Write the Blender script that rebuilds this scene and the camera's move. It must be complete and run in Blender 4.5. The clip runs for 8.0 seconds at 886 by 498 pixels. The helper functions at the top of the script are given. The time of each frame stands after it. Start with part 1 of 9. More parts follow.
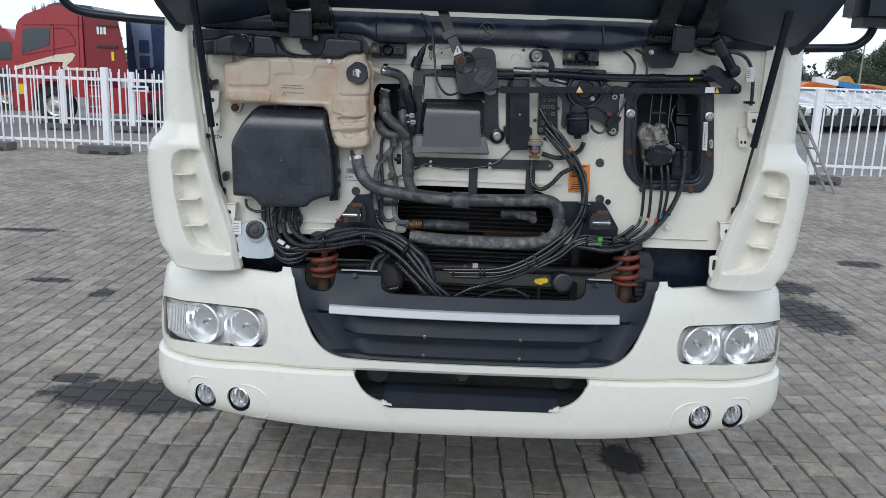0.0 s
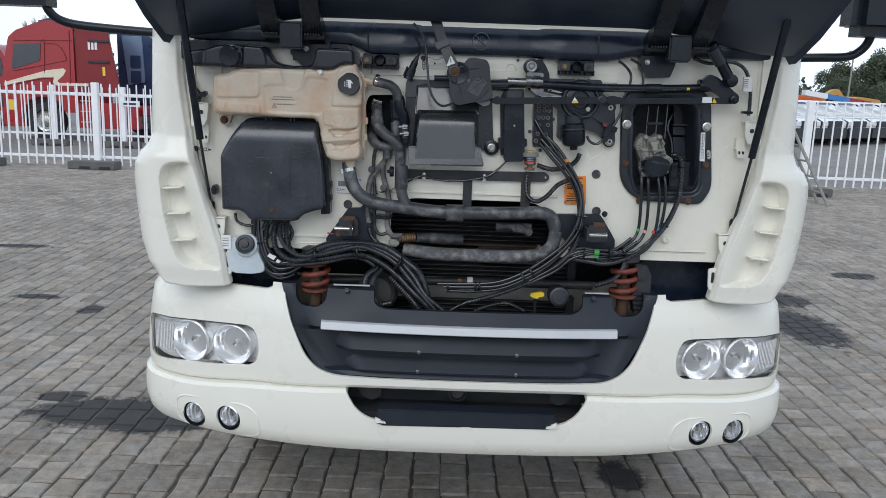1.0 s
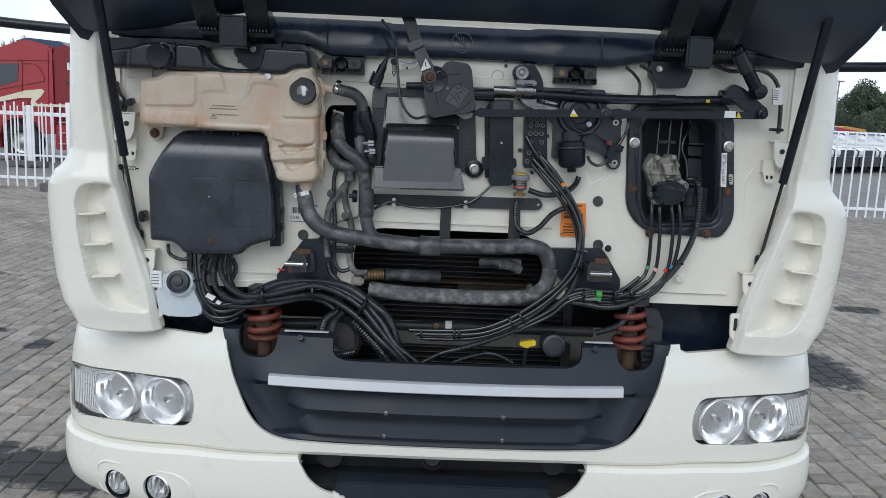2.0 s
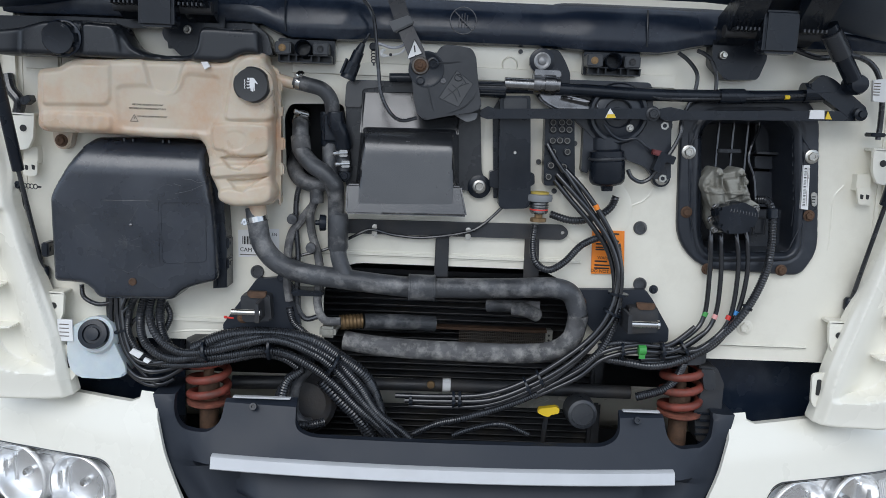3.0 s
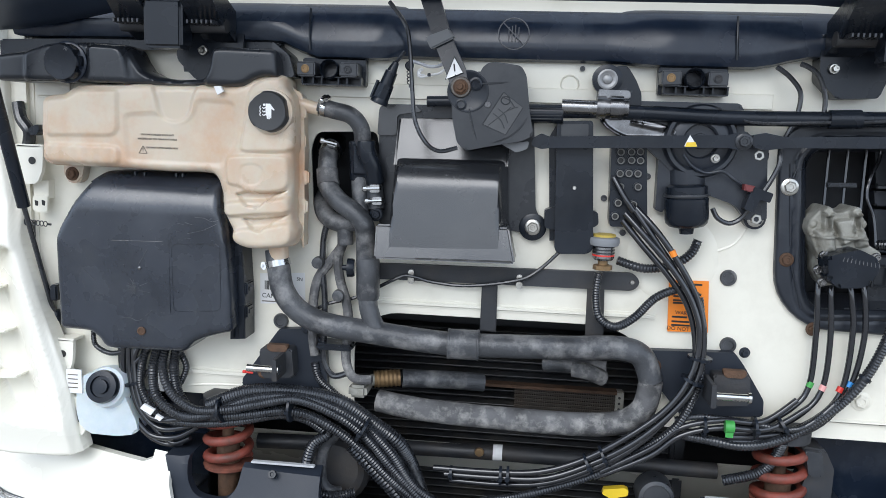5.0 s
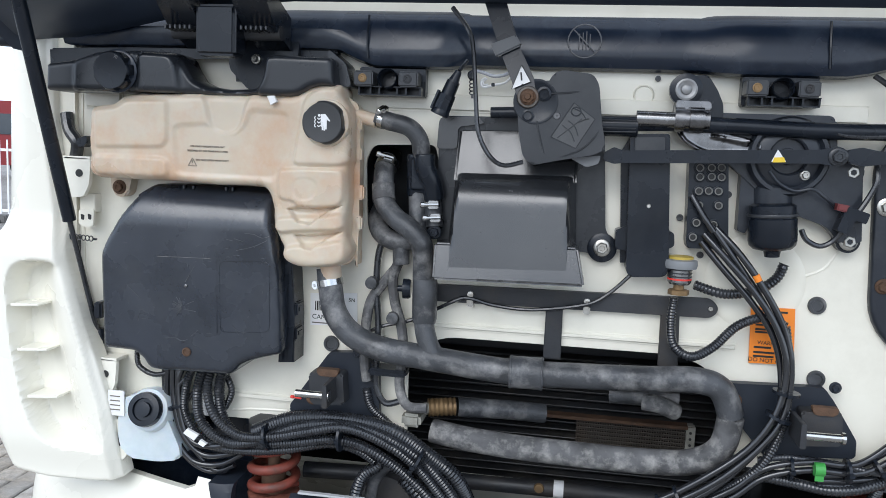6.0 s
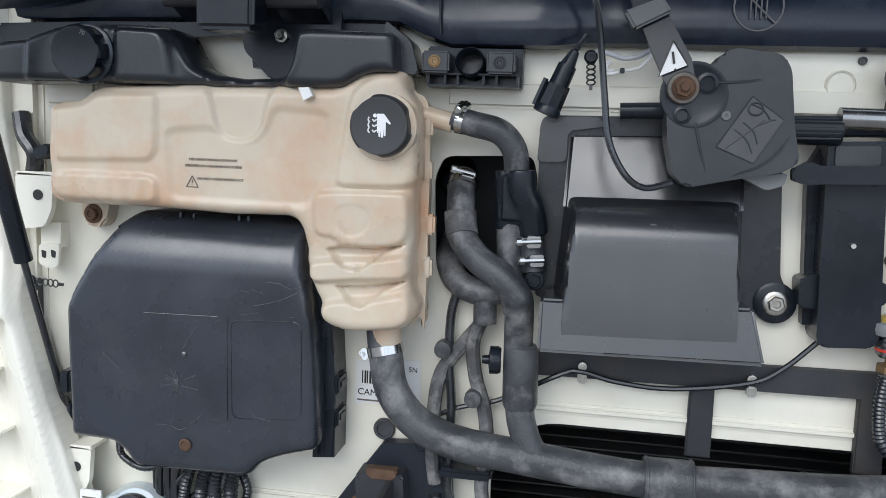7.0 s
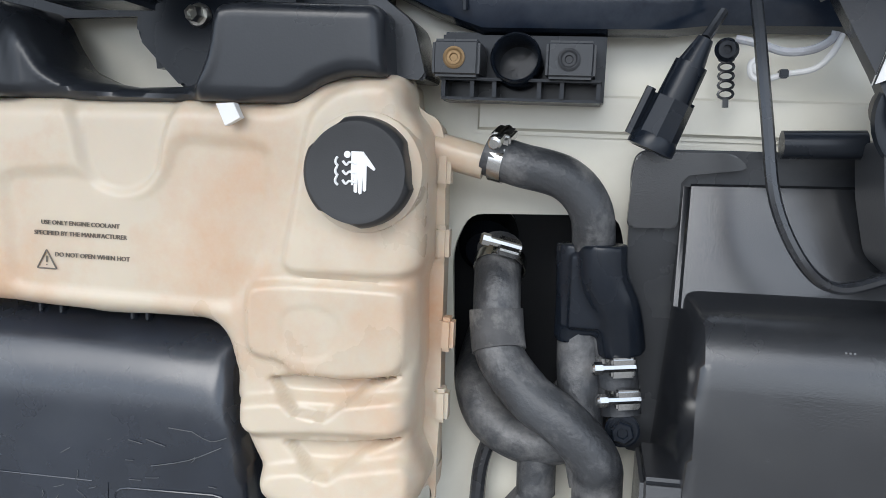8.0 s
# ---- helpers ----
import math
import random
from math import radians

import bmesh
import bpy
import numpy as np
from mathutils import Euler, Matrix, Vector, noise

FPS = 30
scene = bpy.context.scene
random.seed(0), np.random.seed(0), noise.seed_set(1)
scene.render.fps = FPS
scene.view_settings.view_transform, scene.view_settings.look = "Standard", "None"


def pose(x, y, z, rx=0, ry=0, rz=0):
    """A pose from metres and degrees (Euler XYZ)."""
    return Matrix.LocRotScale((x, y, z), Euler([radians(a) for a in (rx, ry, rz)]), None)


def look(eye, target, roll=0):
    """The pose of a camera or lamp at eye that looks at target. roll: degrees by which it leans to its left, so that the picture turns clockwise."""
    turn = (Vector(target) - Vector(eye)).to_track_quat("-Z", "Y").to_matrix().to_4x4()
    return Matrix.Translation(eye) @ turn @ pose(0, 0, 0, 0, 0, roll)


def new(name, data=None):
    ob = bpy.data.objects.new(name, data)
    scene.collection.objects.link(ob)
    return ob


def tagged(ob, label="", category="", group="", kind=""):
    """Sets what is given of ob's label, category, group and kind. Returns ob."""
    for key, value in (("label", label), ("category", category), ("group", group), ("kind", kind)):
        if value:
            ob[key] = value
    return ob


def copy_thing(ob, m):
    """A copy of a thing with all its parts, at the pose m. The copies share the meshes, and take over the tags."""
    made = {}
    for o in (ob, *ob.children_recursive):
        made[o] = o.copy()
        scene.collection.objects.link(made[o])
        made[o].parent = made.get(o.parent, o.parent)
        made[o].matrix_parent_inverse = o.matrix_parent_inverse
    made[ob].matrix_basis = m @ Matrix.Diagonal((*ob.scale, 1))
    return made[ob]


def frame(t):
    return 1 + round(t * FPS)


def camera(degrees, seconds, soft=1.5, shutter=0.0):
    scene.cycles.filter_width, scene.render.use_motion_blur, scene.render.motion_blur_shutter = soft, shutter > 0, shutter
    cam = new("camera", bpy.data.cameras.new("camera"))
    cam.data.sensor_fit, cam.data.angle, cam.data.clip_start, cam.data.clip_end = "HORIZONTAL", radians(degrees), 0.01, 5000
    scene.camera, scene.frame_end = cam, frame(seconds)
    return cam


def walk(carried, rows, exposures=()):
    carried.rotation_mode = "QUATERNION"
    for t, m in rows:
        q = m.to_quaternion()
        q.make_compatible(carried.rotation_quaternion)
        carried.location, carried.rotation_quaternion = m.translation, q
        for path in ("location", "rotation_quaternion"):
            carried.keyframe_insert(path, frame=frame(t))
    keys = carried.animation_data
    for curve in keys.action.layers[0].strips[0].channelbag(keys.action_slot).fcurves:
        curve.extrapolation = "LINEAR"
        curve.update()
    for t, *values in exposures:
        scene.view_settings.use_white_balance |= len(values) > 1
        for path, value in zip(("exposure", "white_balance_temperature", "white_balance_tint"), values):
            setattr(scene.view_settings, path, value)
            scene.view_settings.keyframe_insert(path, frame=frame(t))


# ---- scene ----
cam = camera(57.9, 8.0, soft=0.5)
PATH = [
    (0, (-0.111, -2.854, 1.756), (-0.117, -0.9, 1.327), 2.2),
    (0.5, (-0.113, -2.838, 1.747), (-0.109, -0.882, 1.33), 2.1),
    (1, (-0.116, -2.8, 1.743), (-0.105, -0.839, 1.349), 2.0),
    (1.5, (-0.086, -2.608, 1.718), (-0.067, -0.642, 1.353), 2.1),
    (1.7, (-0.078, -2.513, 1.698), (-0.045, -0.543, 1.355), 2.3),
    (2.8, (-0.058, -1.896, 1.697), (-0.015, 0.077, 1.375), 2.7),
    (3, (-0.047, -1.801, 1.695), (-0.017, 0.173, 1.371), 2.4),
    (3.5, (-0.02, -1.585, 1.693), (0.016, 0.379, 1.318), 2.5),
    (4, (0.044, -1.478, 1.687), (0.079, 0.484, 1.299), 2.4),
    (4.5, (0.065, -1.48, 1.698), (0.072, 0.478, 1.291), 2.5),
    (5, (0.05, -1.539, 1.72), (-0.163, 0.428, 1.43), 2.0),
    (5.2, (0.045, -1.552, 1.73), (-0.218, 0.412, 1.454), 2.0),
    (6.3, (-0.049, -1.35, 1.697), (-0.365, 0.611, 1.463), 2.3),
    (6.5, (-0.094, -1.263, 1.712), (-0.412, 0.698, 1.473), 2.2),
    (7, (-0.192, -1.051, 1.724), (-0.52, 0.906, 1.469), 2.2),
    (7.5, (-0.236, -0.785, 1.761), (-0.612, 1.163, 1.509), 2.2),
    (8, (-0.274, -0.635, 1.765), (-0.634, 1.315, 1.507), 2.3),
]
walk(cam, [(t, look(eye, target, roll)) for t, eye, target, roll in PATH],
     exposures=[(0, -0.31, 6400, 10), (1.7, -0.34, 6400, 10), (3.0, -0.06, 6350, 10), (3.5, 0.08, 6300, 10), (4.5, 0.40, 6350, 10), (5.0, 0.48, 6350, 10), (6.5, 0.34, 6400, 10), (7.5, 0.46, 6550, 10), (8, 0.64, 6600, 10)])

# ==== place ====
# ---- world and light ----
world = bpy.data.worlds.new("overcast_sky")
scene.world = world
world.use_nodes = True
wt = world.node_tree
wt.nodes.clear()
w_out = wt.nodes.new("ShaderNodeOutputWorld")
w_bg = wt.nodes.new("ShaderNodeBackground")
w_sky = wt.nodes.new("ShaderNodeTexSky")
w_sky.sky_type = 'NISHITA'
w_sky.sun_disc = False
w_sky.sun_elevation, w_sky.sun_rotation = radians(37), radians(197)
w_tc = wt.nodes.new("ShaderNodeTexCoord")
w_noise = wt.nodes.new("ShaderNodeTexNoise")
w_noise.inputs["Scale"].default_value = 3.2
w_noise.inputs["Detail"].default_value = 6.0
w_noise.inputs["Roughness"].default_value = 0.55
w_ramp = wt.nodes.new("ShaderNodeValToRGB")
w_ramp.color_ramp.elements[0].position, w_ramp.color_ramp.elements[0].color = 0.32, (4.7, 6.0, 8.0, 1)
w_ramp.color_ramp.elements[1].position, w_ramp.color_ramp.elements[1].color = 0.62, (9.4, 10.25, 11.5, 1)
w_mix = wt.nodes.new("ShaderNodeMix")
w_mix.data_type = 'RGBA'
w_mix.inputs["Factor"].default_value = 0.86
wt.links.new(w_tc.outputs["Generated"], w_noise.inputs["Vector"])
wt.links.new(w_noise.outputs["Fac"], w_ramp.inputs["Fac"])
wt.links.new(w_sky.outputs["Color"], w_mix.inputs["A"])
wt.links.new(w_ramp.outputs["Color"], w_mix.inputs["B"])
wt.links.new(w_mix.outputs["Result"], w_bg.inputs["Color"])
w_bg.inputs["Strength"].default_value = 0.15
wt.links.new(w_bg.outputs["Background"], w_out.inputs["Surface"])

sun = new("sun", bpy.data.lights.new("sun", 'SUN'))
sun.data.energy, sun.data.angle, sun.data.color = 1.25, radians(40), (1.0, 0.985, 0.96)
sun.matrix_world = look((-3, -10, 8.0), (0, 0, 0))

# ---- materials ----
def mat(name, color, rough=0.5, metal=0.0, vary=0.08, scale=8.0, grain=0.0, grain_scale=120.0, dirt=None, dirt_amount=0.0, dirt_scale=5.0, coat=0.0, spec=0.5, rough_vary=0.1, per_object=0.0, sss=0.0):
    """A surface with uneven colour at two scales, optional dirt patches and a fine relief."""
    m = bpy.data.materials.new(name)
    m.use_nodes = True
    t = m.node_tree
    b = t.nodes["Principled BSDF"]
    b.inputs["Metallic"].default_value = metal
    b.inputs["Coat Weight"].default_value = coat
    b.inputs["Coat Roughness"].default_value = 0.08
    b.inputs["Specular IOR Level"].default_value = spec
    if sss:
        b.inputs["Subsurface Weight"].default_value = sss
        b.inputs["Subsurface Radius"].default_value = (0.03, 0.018, 0.01)
        b.inputs["Subsurface Scale"].default_value = 0.3
    tc = t.nodes.new("ShaderNodeTexCoord")
    n1 = t.nodes.new("ShaderNodeTexNoise")
    n1.inputs["Scale"].default_value = scale
    n1.inputs["Detail"].default_value = 8.0
    t.links.new(tc.outputs["Object"], n1.inputs["Vector"])
    mr = t.nodes.new("ShaderNodeMapRange")
    mr.inputs["From Min"].default_value, mr.inputs["From Max"].default_value = 0.3, 0.7
    mr.inputs["To Min"].default_value, mr.inputs["To Max"].default_value = 1 - vary, 1 + vary
    t.links.new(n1.outputs["Fac"], mr.inputs["Value"])
    hsv = t.nodes.new("ShaderNodeHueSaturation")
    hsv.inputs["Color"].default_value = (*color, 1)
    last = mr.outputs["Result"]
    if per_object:
        oi = t.nodes.new("ShaderNodeObjectInfo")
        mo = t.nodes.new("ShaderNodeMapRange")
        mo.inputs["To Min"].default_value, mo.inputs["To Max"].default_value = 1 - per_object, 1 + per_object
        t.links.new(oi.outputs["Random"], mo.inputs["Value"])
        mu = t.nodes.new("ShaderNodeMath")
        mu.operation = 'MULTIPLY'
        t.links.new(last, mu.inputs[0])
        t.links.new(mo.outputs["Result"], mu.inputs[1])
        last = mu.outputs["Value"]
    t.links.new(last, hsv.inputs["Value"])
    col = hsv.outputs["Color"]
    if dirt:
        n3 = t.nodes.new("ShaderNodeTexNoise")
        n3.inputs["Scale"].default_value = dirt_scale
        n3.inputs["Detail"].default_value = 10.0
        n3.inputs["Roughness"].default_value = 0.65
        t.links.new(tc.outputs["Object"], n3.inputs["Vector"])
        dr = t.nodes.new("ShaderNodeMapRange")
        dr.inputs["From Min"].default_value, dr.inputs["From Max"].default_value = 0.48, 0.72
        dr.inputs["To Min"].default_value, dr.inputs["To Max"].default_value = 0.0, dirt_amount
        t.links.new(n3.outputs["Fac"], dr.inputs["Value"])
        mx = t.nodes.new("ShaderNodeMix")
        mx.data_type = 'RGBA'
        t.links.new(dr.outputs["Result"], mx.inputs["Factor"])
        t.links.new(col, mx.inputs["A"])
        mx.inputs["B"].default_value = (*dirt, 1)
        col = mx.outputs["Result"]
    t.links.new(col, b.inputs["Base Color"])
    rr = t.nodes.new("ShaderNodeMapRange")
    rr.inputs["From Min"].default_value, rr.inputs["From Max"].default_value = 0.3, 0.7
    rr.inputs["To Min"].default_value, rr.inputs["To Max"].default_value = max(0.02, rough - rough_vary), min(1, rough + rough_vary)
    t.links.new(n1.outputs["Fac"], rr.inputs["Value"])
    t.links.new(rr.outputs["Result"], b.inputs["Roughness"])
    if grain:
        n2 = t.nodes.new("ShaderNodeTexNoise")
        n2.inputs["Scale"].default_value = grain_scale
        n2.inputs["Detail"].default_value = 4.0
        t.links.new(tc.outputs["Object"], n2.inputs["Vector"])
        bp = t.nodes.new("ShaderNodeBump")
        bp.inputs["Strength"].default_value = grain
        bp.inputs["Distance"].default_value = 0.002
        t.links.new(n2.outputs["Fac"], bp.inputs["Height"])
        t.links.new(bp.outputs["Normal"], b.inputs["Normal"])
    return m


def glass(name, color=(1, 1, 1), rough=0.02):
    m = bpy.data.materials.new(name)
    m.use_nodes = True
    b = m.node_tree.nodes["Principled BSDF"]
    b.inputs["Base Color"].default_value = (*color, 1)
    b.inputs["Transmission Weight"].default_value = 1.0
    b.inputs["Roughness"].default_value = rough
    b.inputs["IOR"].default_value = 1.3
    return m


WHITE = mat("cream_white_paint", (0.82, 0.795, 0.70), 0.28, vary=0.01, scale=4, coat=0.3, dirt=(0.50, 0.46, 0.38), dirt_amount=0.006, dirt_scale=7, rough_vary=0.03)
WALLPAINT = mat("cream_body_paint", (0.80, 0.77, 0.665), 0.32, vary=0.03, scale=5, coat=0.25, dirt=(0.35, 0.30, 0.22), dirt_amount=0.16, dirt_scale=9, rough_vary=0.03)
BLACKP = mat("black_moulded_plastic", (0.009, 0.0125, 0.019), 0.27, vary=0.2, scale=14, grain=0.03, grain_scale=600, dirt=(0.07, 0.07, 0.068), dirt_amount=0.12, dirt_scale=11, spec=0.34, rough_vary=0.06)
COWLP = mat("blue_black_cowl_plastic", (0.008, 0.014, 0.027), 0.23, spec=0.42, vary=0.15, scale=9, grain=0.03, grain_scale=500, dirt=(0.10, 0.12, 0.145), dirt_amount=0.28, dirt_scale=8)
SHROUDP = mat("black_shroud_plastic", (0.015, 0.0175, 0.022), 0.27, spec=0.5, vary=0.15, scale=9, grain=0.03, grain_scale=500, dirt=(0.07, 0.075, 0.085), dirt_amount=0.35, dirt_scale=8)
GRILLEP = mat("dark_grey_grille_plastic", (0.0125, 0.017, 0.026), 0.48, spec=0.4, vary=0.12, scale=6, grain=0.12, grain_scale=700, dirt=(0.05, 0.055, 0.06), dirt_amount=0.12, dirt_scale=12)
FILTERP = mat("grey_filter_plastic", (0.0195, 0.021, 0.024), 0.24, vary=0.12, scale=8, grain=0.05, grain_scale=700, dirt=(0.06, 0.06, 0.058), dirt_amount=0.25, dirt_scale=10, spec=0.9)
CAPP = mat("satin_black_cap_plastic", (0.028, 0.029, 0.031), 0.42, vary=0.1, scale=30, grain=0.05, grain_scale=900, spec=0.5)
SCRATCHM = mat("pale_scratched_plastic", (0.105, 0.11, 0.115), 0.6, vary=0.3, scale=90)
HATCHP = mat("dark_hatch_underside", (0.030, 0.042, 0.066), 0.42, spec=0.55, vary=0.2, scale=7, grain=0.05, grain_scale=300, dirt=(0.04, 0.042, 0.045), dirt_amount=0.3, dirt_scale=6)
GREYP = mat("grey_black_plastic", (0.030, 0.033, 0.038), 0.3, vary=0.12, scale=10, grain=0.03, grain_scale=500, dirt=(0.14, 0.14, 0.135), dirt_amount=0.25, dirt_scale=10, spec=0.45)
RUBBER = mat("dusty_black_rubber", (0.050, 0.053, 0.058), 0.43, vary=0.4, scale=22, grain=0.45, grain_scale=240, dirt=(0.27, 0.265, 0.26), dirt_amount=0.8, dirt_scale=20)
RUBBERG = mat("grey_chalky_rubber", (0.085, 0.085, 0.087), 0.75, vary=0.45, scale=30, grain=0.5, grain_scale=180, dirt=(0.36, 0.35, 0.33), dirt_amount=0.8, dirt_scale=34)
CABLE = mat("black_cable_sheath", (0.019, 0.021, 0.025), 0.24, vary=0.25, scale=30, dirt=(0.06, 0.06, 0.06), dirt_amount=0.2, dirt_scale=18, spec=0.75)
DARK = mat("dark_chassis_paint", (0.025, 0.027, 0.031), 0.55, vary=0.3, scale=12, grain=0.2, grain_scale=150, dirt=(0.07, 0.055, 0.04), dirt_amount=0.5, dirt_scale=9)
STEEL = mat("zinc_plated_steel", (0.55, 0.54, 0.50), 0.3, metal=1.0, vary=0.15, scale=40, dirt=(0.22, 0.15, 0.09), dirt_amount=0.35, dirt_scale=30)
CHROME = mat("polished_steel", (0.55, 0.55, 0.54), 0.2, metal=1.0, vary=0.06, scale=30)
ALU = mat("cast_aluminium", (0.29, 0.285, 0.25), 0.6, metal=0.25, vary=0.25, scale=40, grain=0.45, grain_scale=220, dirt=(0.14, 0.125, 0.095), dirt_amount=0.75, dirt_scale=34)
RUST = mat("rusted_steel", (0.105, 0.058, 0.034), 0.8, metal=0.1, vary=0.35, scale=45, grain=0.5, grain_scale=300, dirt=(0.05, 0.03, 0.02), dirt_amount=0.6, dirt_scale=40)
SPRING = mat("red_spring_paint", (0.18, 0.039, 0.025), 0.55, vary=0.3, scale=40, grain=0.3, grain_scale=250, dirt=(0.05, 0.03, 0.02), dirt_amount=0.95, dirt_scale=26)
TANK = mat("aged_cream_tank_plastic", (0.595, 0.51, 0.40), 0.33, vary=0.07, scale=9, grain=0.04, grain_scale=300, dirt=(0.55, 0.30, 0.16), dirt_amount=0.8, dirt_scale=6.5, sss=0.25)
WASHERP = mat("clear_washer_bottle_plastic", (0.60, 0.655, 0.67), 0.3, vary=0.05, scale=8, dirt=(0.36, 0.45, 0.50), dirt_amount=0.5, dirt_scale=9, sss=0.3)
SILVER = mat("satin_silver_strip", (0.55, 0.56, 0.57), 0.42, metal=0.15, vary=0.05, scale=12, dirt=(0.4, 0.4, 0.38), dirt_amount=0.3)
ORANGE = mat("orange_warning_label", (0.85, 0.24, 0.02), 0.45, vary=0.04, scale=30)
GREYTUBE = mat("clear_grey_tube", (0.42, 0.43, 0.46), 0.25, vary=0.05, scale=40)
PAPER = mat("white_label_paper", (0.78, 0.78, 0.77), 0.5, vary=0.04, scale=30)
DULLSTEEL = mat("dull_bright_steel", (0.30, 0.30, 0.30), 0.24, metal=1.0, vary=0.15, scale=40, dirt=(0.08, 0.07, 0.06), dirt_amount=0.4, dirt_scale=30)
FUSEP = mat("scuffed_black_cover_plastic", (0.017, 0.022, 0.032), 0.25, vary=0.2, scale=14, grain=0.04, grain_scale=600, dirt=(0.05, 0.055, 0.06), dirt_amount=0.3, dirt_scale=16, rough_vary=0.08, spec=0.8)
FAINTMARK = mat("faint_moulded_mark", (0.070, 0.072, 0.075), 0.55, vary=0.15, scale=30)
# for print, and for discs that paint the dark of holes
INK = mat("black_print_and_hole_dark", (0.02, 0.02, 0.02), 0.6, vary=0.05)
GREYINK = mat("dark_grey_print", (0.14, 0.12, 0.10), 0.6, vary=0.05)
WHITEINK = mat("white_print", (0.8, 0.8, 0.8), 0.5, vary=0.05)
GREYMARK = mat("moulded_grey_mark", (0.13, 0.13, 0.135), 0.55, vary=0.15, scale=30)
YELLOW = mat("yellow_plastic", (0.80, 0.55, 0.03), 0.4, vary=0.06, scale=30)
GREEN = mat("green_tape", (0.05, 0.30, 0.06), 0.45, vary=0.08, scale=40)
SHIELDP = mat("dark_grey_shield_plastic", (0.036, 0.039, 0.044), 0.42, vary=0.12, scale=10, grain=0.05, grain_scale=500, dirt=(0.10, 0.10, 0.10), dirt_amount=0.3, dirt_scale=10, spec=0.4)
REDTAPE = mat("red_tape", (0.65, 0.04, 0.03), 0.45, vary=0.08, scale=40)
PINKTAPE = mat("pink_tape", (0.75, 0.35, 0.33), 0.45, vary=0.08, scale=40)
BLUETAPE = mat("blue_tape", (0.04, 0.25, 0.60), 0.45, vary=0.08, scale=40)
BRASS = mat("brass_fitting", (0.26, 0.17, 0.085), 0.5, metal=0.6, vary=0.2, scale=50, dirt=(0.2, 0.13, 0.08), dirt_amount=0.5, dirt_scale=40)
PORTG = mat("worn_grey_port", (0.20, 0.195, 0.18), 0.5, vary=0.3, scale=60)
LOUVRE = mat("black_louvre_plastic", (0.020, 0.021, 0.023), 0.4, vary=0.3, scale=20, dirt=(0.07, 0.06, 0.045), dirt_amount=0.5, dirt_scale=12)
FIN = mat("radiator_fin_metal", (0.065, 0.056, 0.047), 0.55, metal=0.4, vary=0.3, scale=30, dirt=(0.06, 0.042, 0.028), dirt_amount=0.6, dirt_scale=14)
LAMPSILVER = mat("satin_lamp_silver", (0.80, 0.81, 0.82), 0.34, metal=0.15, vary=0.03, scale=60)
REFLECTOR = mat("mirrored_reflector", (0.94, 0.95, 0.96), 0.30, metal=1.0, vary=0.03)
LENS = glass("clear_lamp_lens")
WINDOWG = mat("dark_vehicle_glass", (0.02, 0.03, 0.04), 0.06, vary=0.1, spec=0.8)
SEATRUST = mat("flaking_red_rust", (0.17, 0.055, 0.034), 0.75, vary=0.35, scale=60, grain=0.5, grain_scale=300, dirt=(0.06, 0.035, 0.022), dirt_amount=0.8, dirt_scale=40)
AIRLINE = mat("glossy_black_air_line", (0.014, 0.015, 0.018), 0.14, vary=0.2, scale=30, spec=0.85, rough_vary=0.03)
FRAMEP = mat("blue_black_frame_plastic", (0.017, 0.021, 0.029), 0.33, vary=0.2, scale=18, grain=0.05, grain_scale=500, dirt=(0.07, 0.075, 0.08), dirt_amount=0.35, dirt_scale=16, spec=0.5, rough_vary=0.06)
ARMSTEEL = mat("dark_pressed_steel", (0.20, 0.20, 0.205), 0.27, metal=1.0, vary=0.3, scale=40, dirt=(0.05, 0.045, 0.04), dirt_amount=0.5, dirt_scale=30)
# near-black fill for deep places, their shade put into the colour
VOID = mat("dark_shaded_depth", (0.018, 0.020, 0.024), 0.6, vary=0.4, scale=10, dirt=(0.03, 0.027, 0.023), dirt_amount=0.5)


# ---- mesh helpers ----
def finish(bm, smooth=35):
    bmesh.ops.recalc_face_normals(bm, faces=bm.faces)
    if smooth:
        lim = radians(smooth)
        for f in bm.faces:
            f.smooth = True
        for e in bm.edges:
            e.smooth = len(e.link_faces) == 2 and e.calc_face_angle(0) < lim
    return bm


def mesh_object(name, bm, material, smooth=35):
    finish(bm, smooth)
    me = bpy.data.meshes.new(name)
    bm.to_mesh(me)
    bm.free()
    for m in material if isinstance(material, (list, tuple)) else [material]:
        me.materials.append(m)
    return new(name, me)


def part(name, bm, material, parent, label="", smooth=35):
    ob = mesh_object(name, bm, material, smooth)
    ob.parent = parent
    return tagged(ob, label)


def thing(name, at, label, category, group="", kind=""):
    ob = new(name)
    ob.location = at
    ob.empty_display_size = 0.05
    return tagged(ob, label, category, group, kind)


def child(name, bm, material, parent, label="", smooth=35):
    """A part given in world coordinates under a thing that stands elsewhere."""
    ob = part(name, bm, material, parent, label, smooth)
    if parent.type == 'EMPTY':
        ob.matrix_parent_inverse = Matrix.Translation(-parent.location)
    return ob


def box(x0, x1, y0, y1, z0, z1, bevel=0.0, seg=2):
    bm = bmesh.new()
    bmesh.ops.create_cube(bm, size=1, matrix=Matrix.Translation(((x0 + x1) / 2, (y0 + y1) / 2, (z0 + z1) / 2)) @ Matrix.Diagonal((x1 - x0, y1 - y0, z1 - z0, 1)))
    if bevel:
        bmesh.ops.bevel(bm, geom=bm.edges[:], offset=bevel, segments=seg, affect='EDGES', clamp_overlap=True)
    return bm


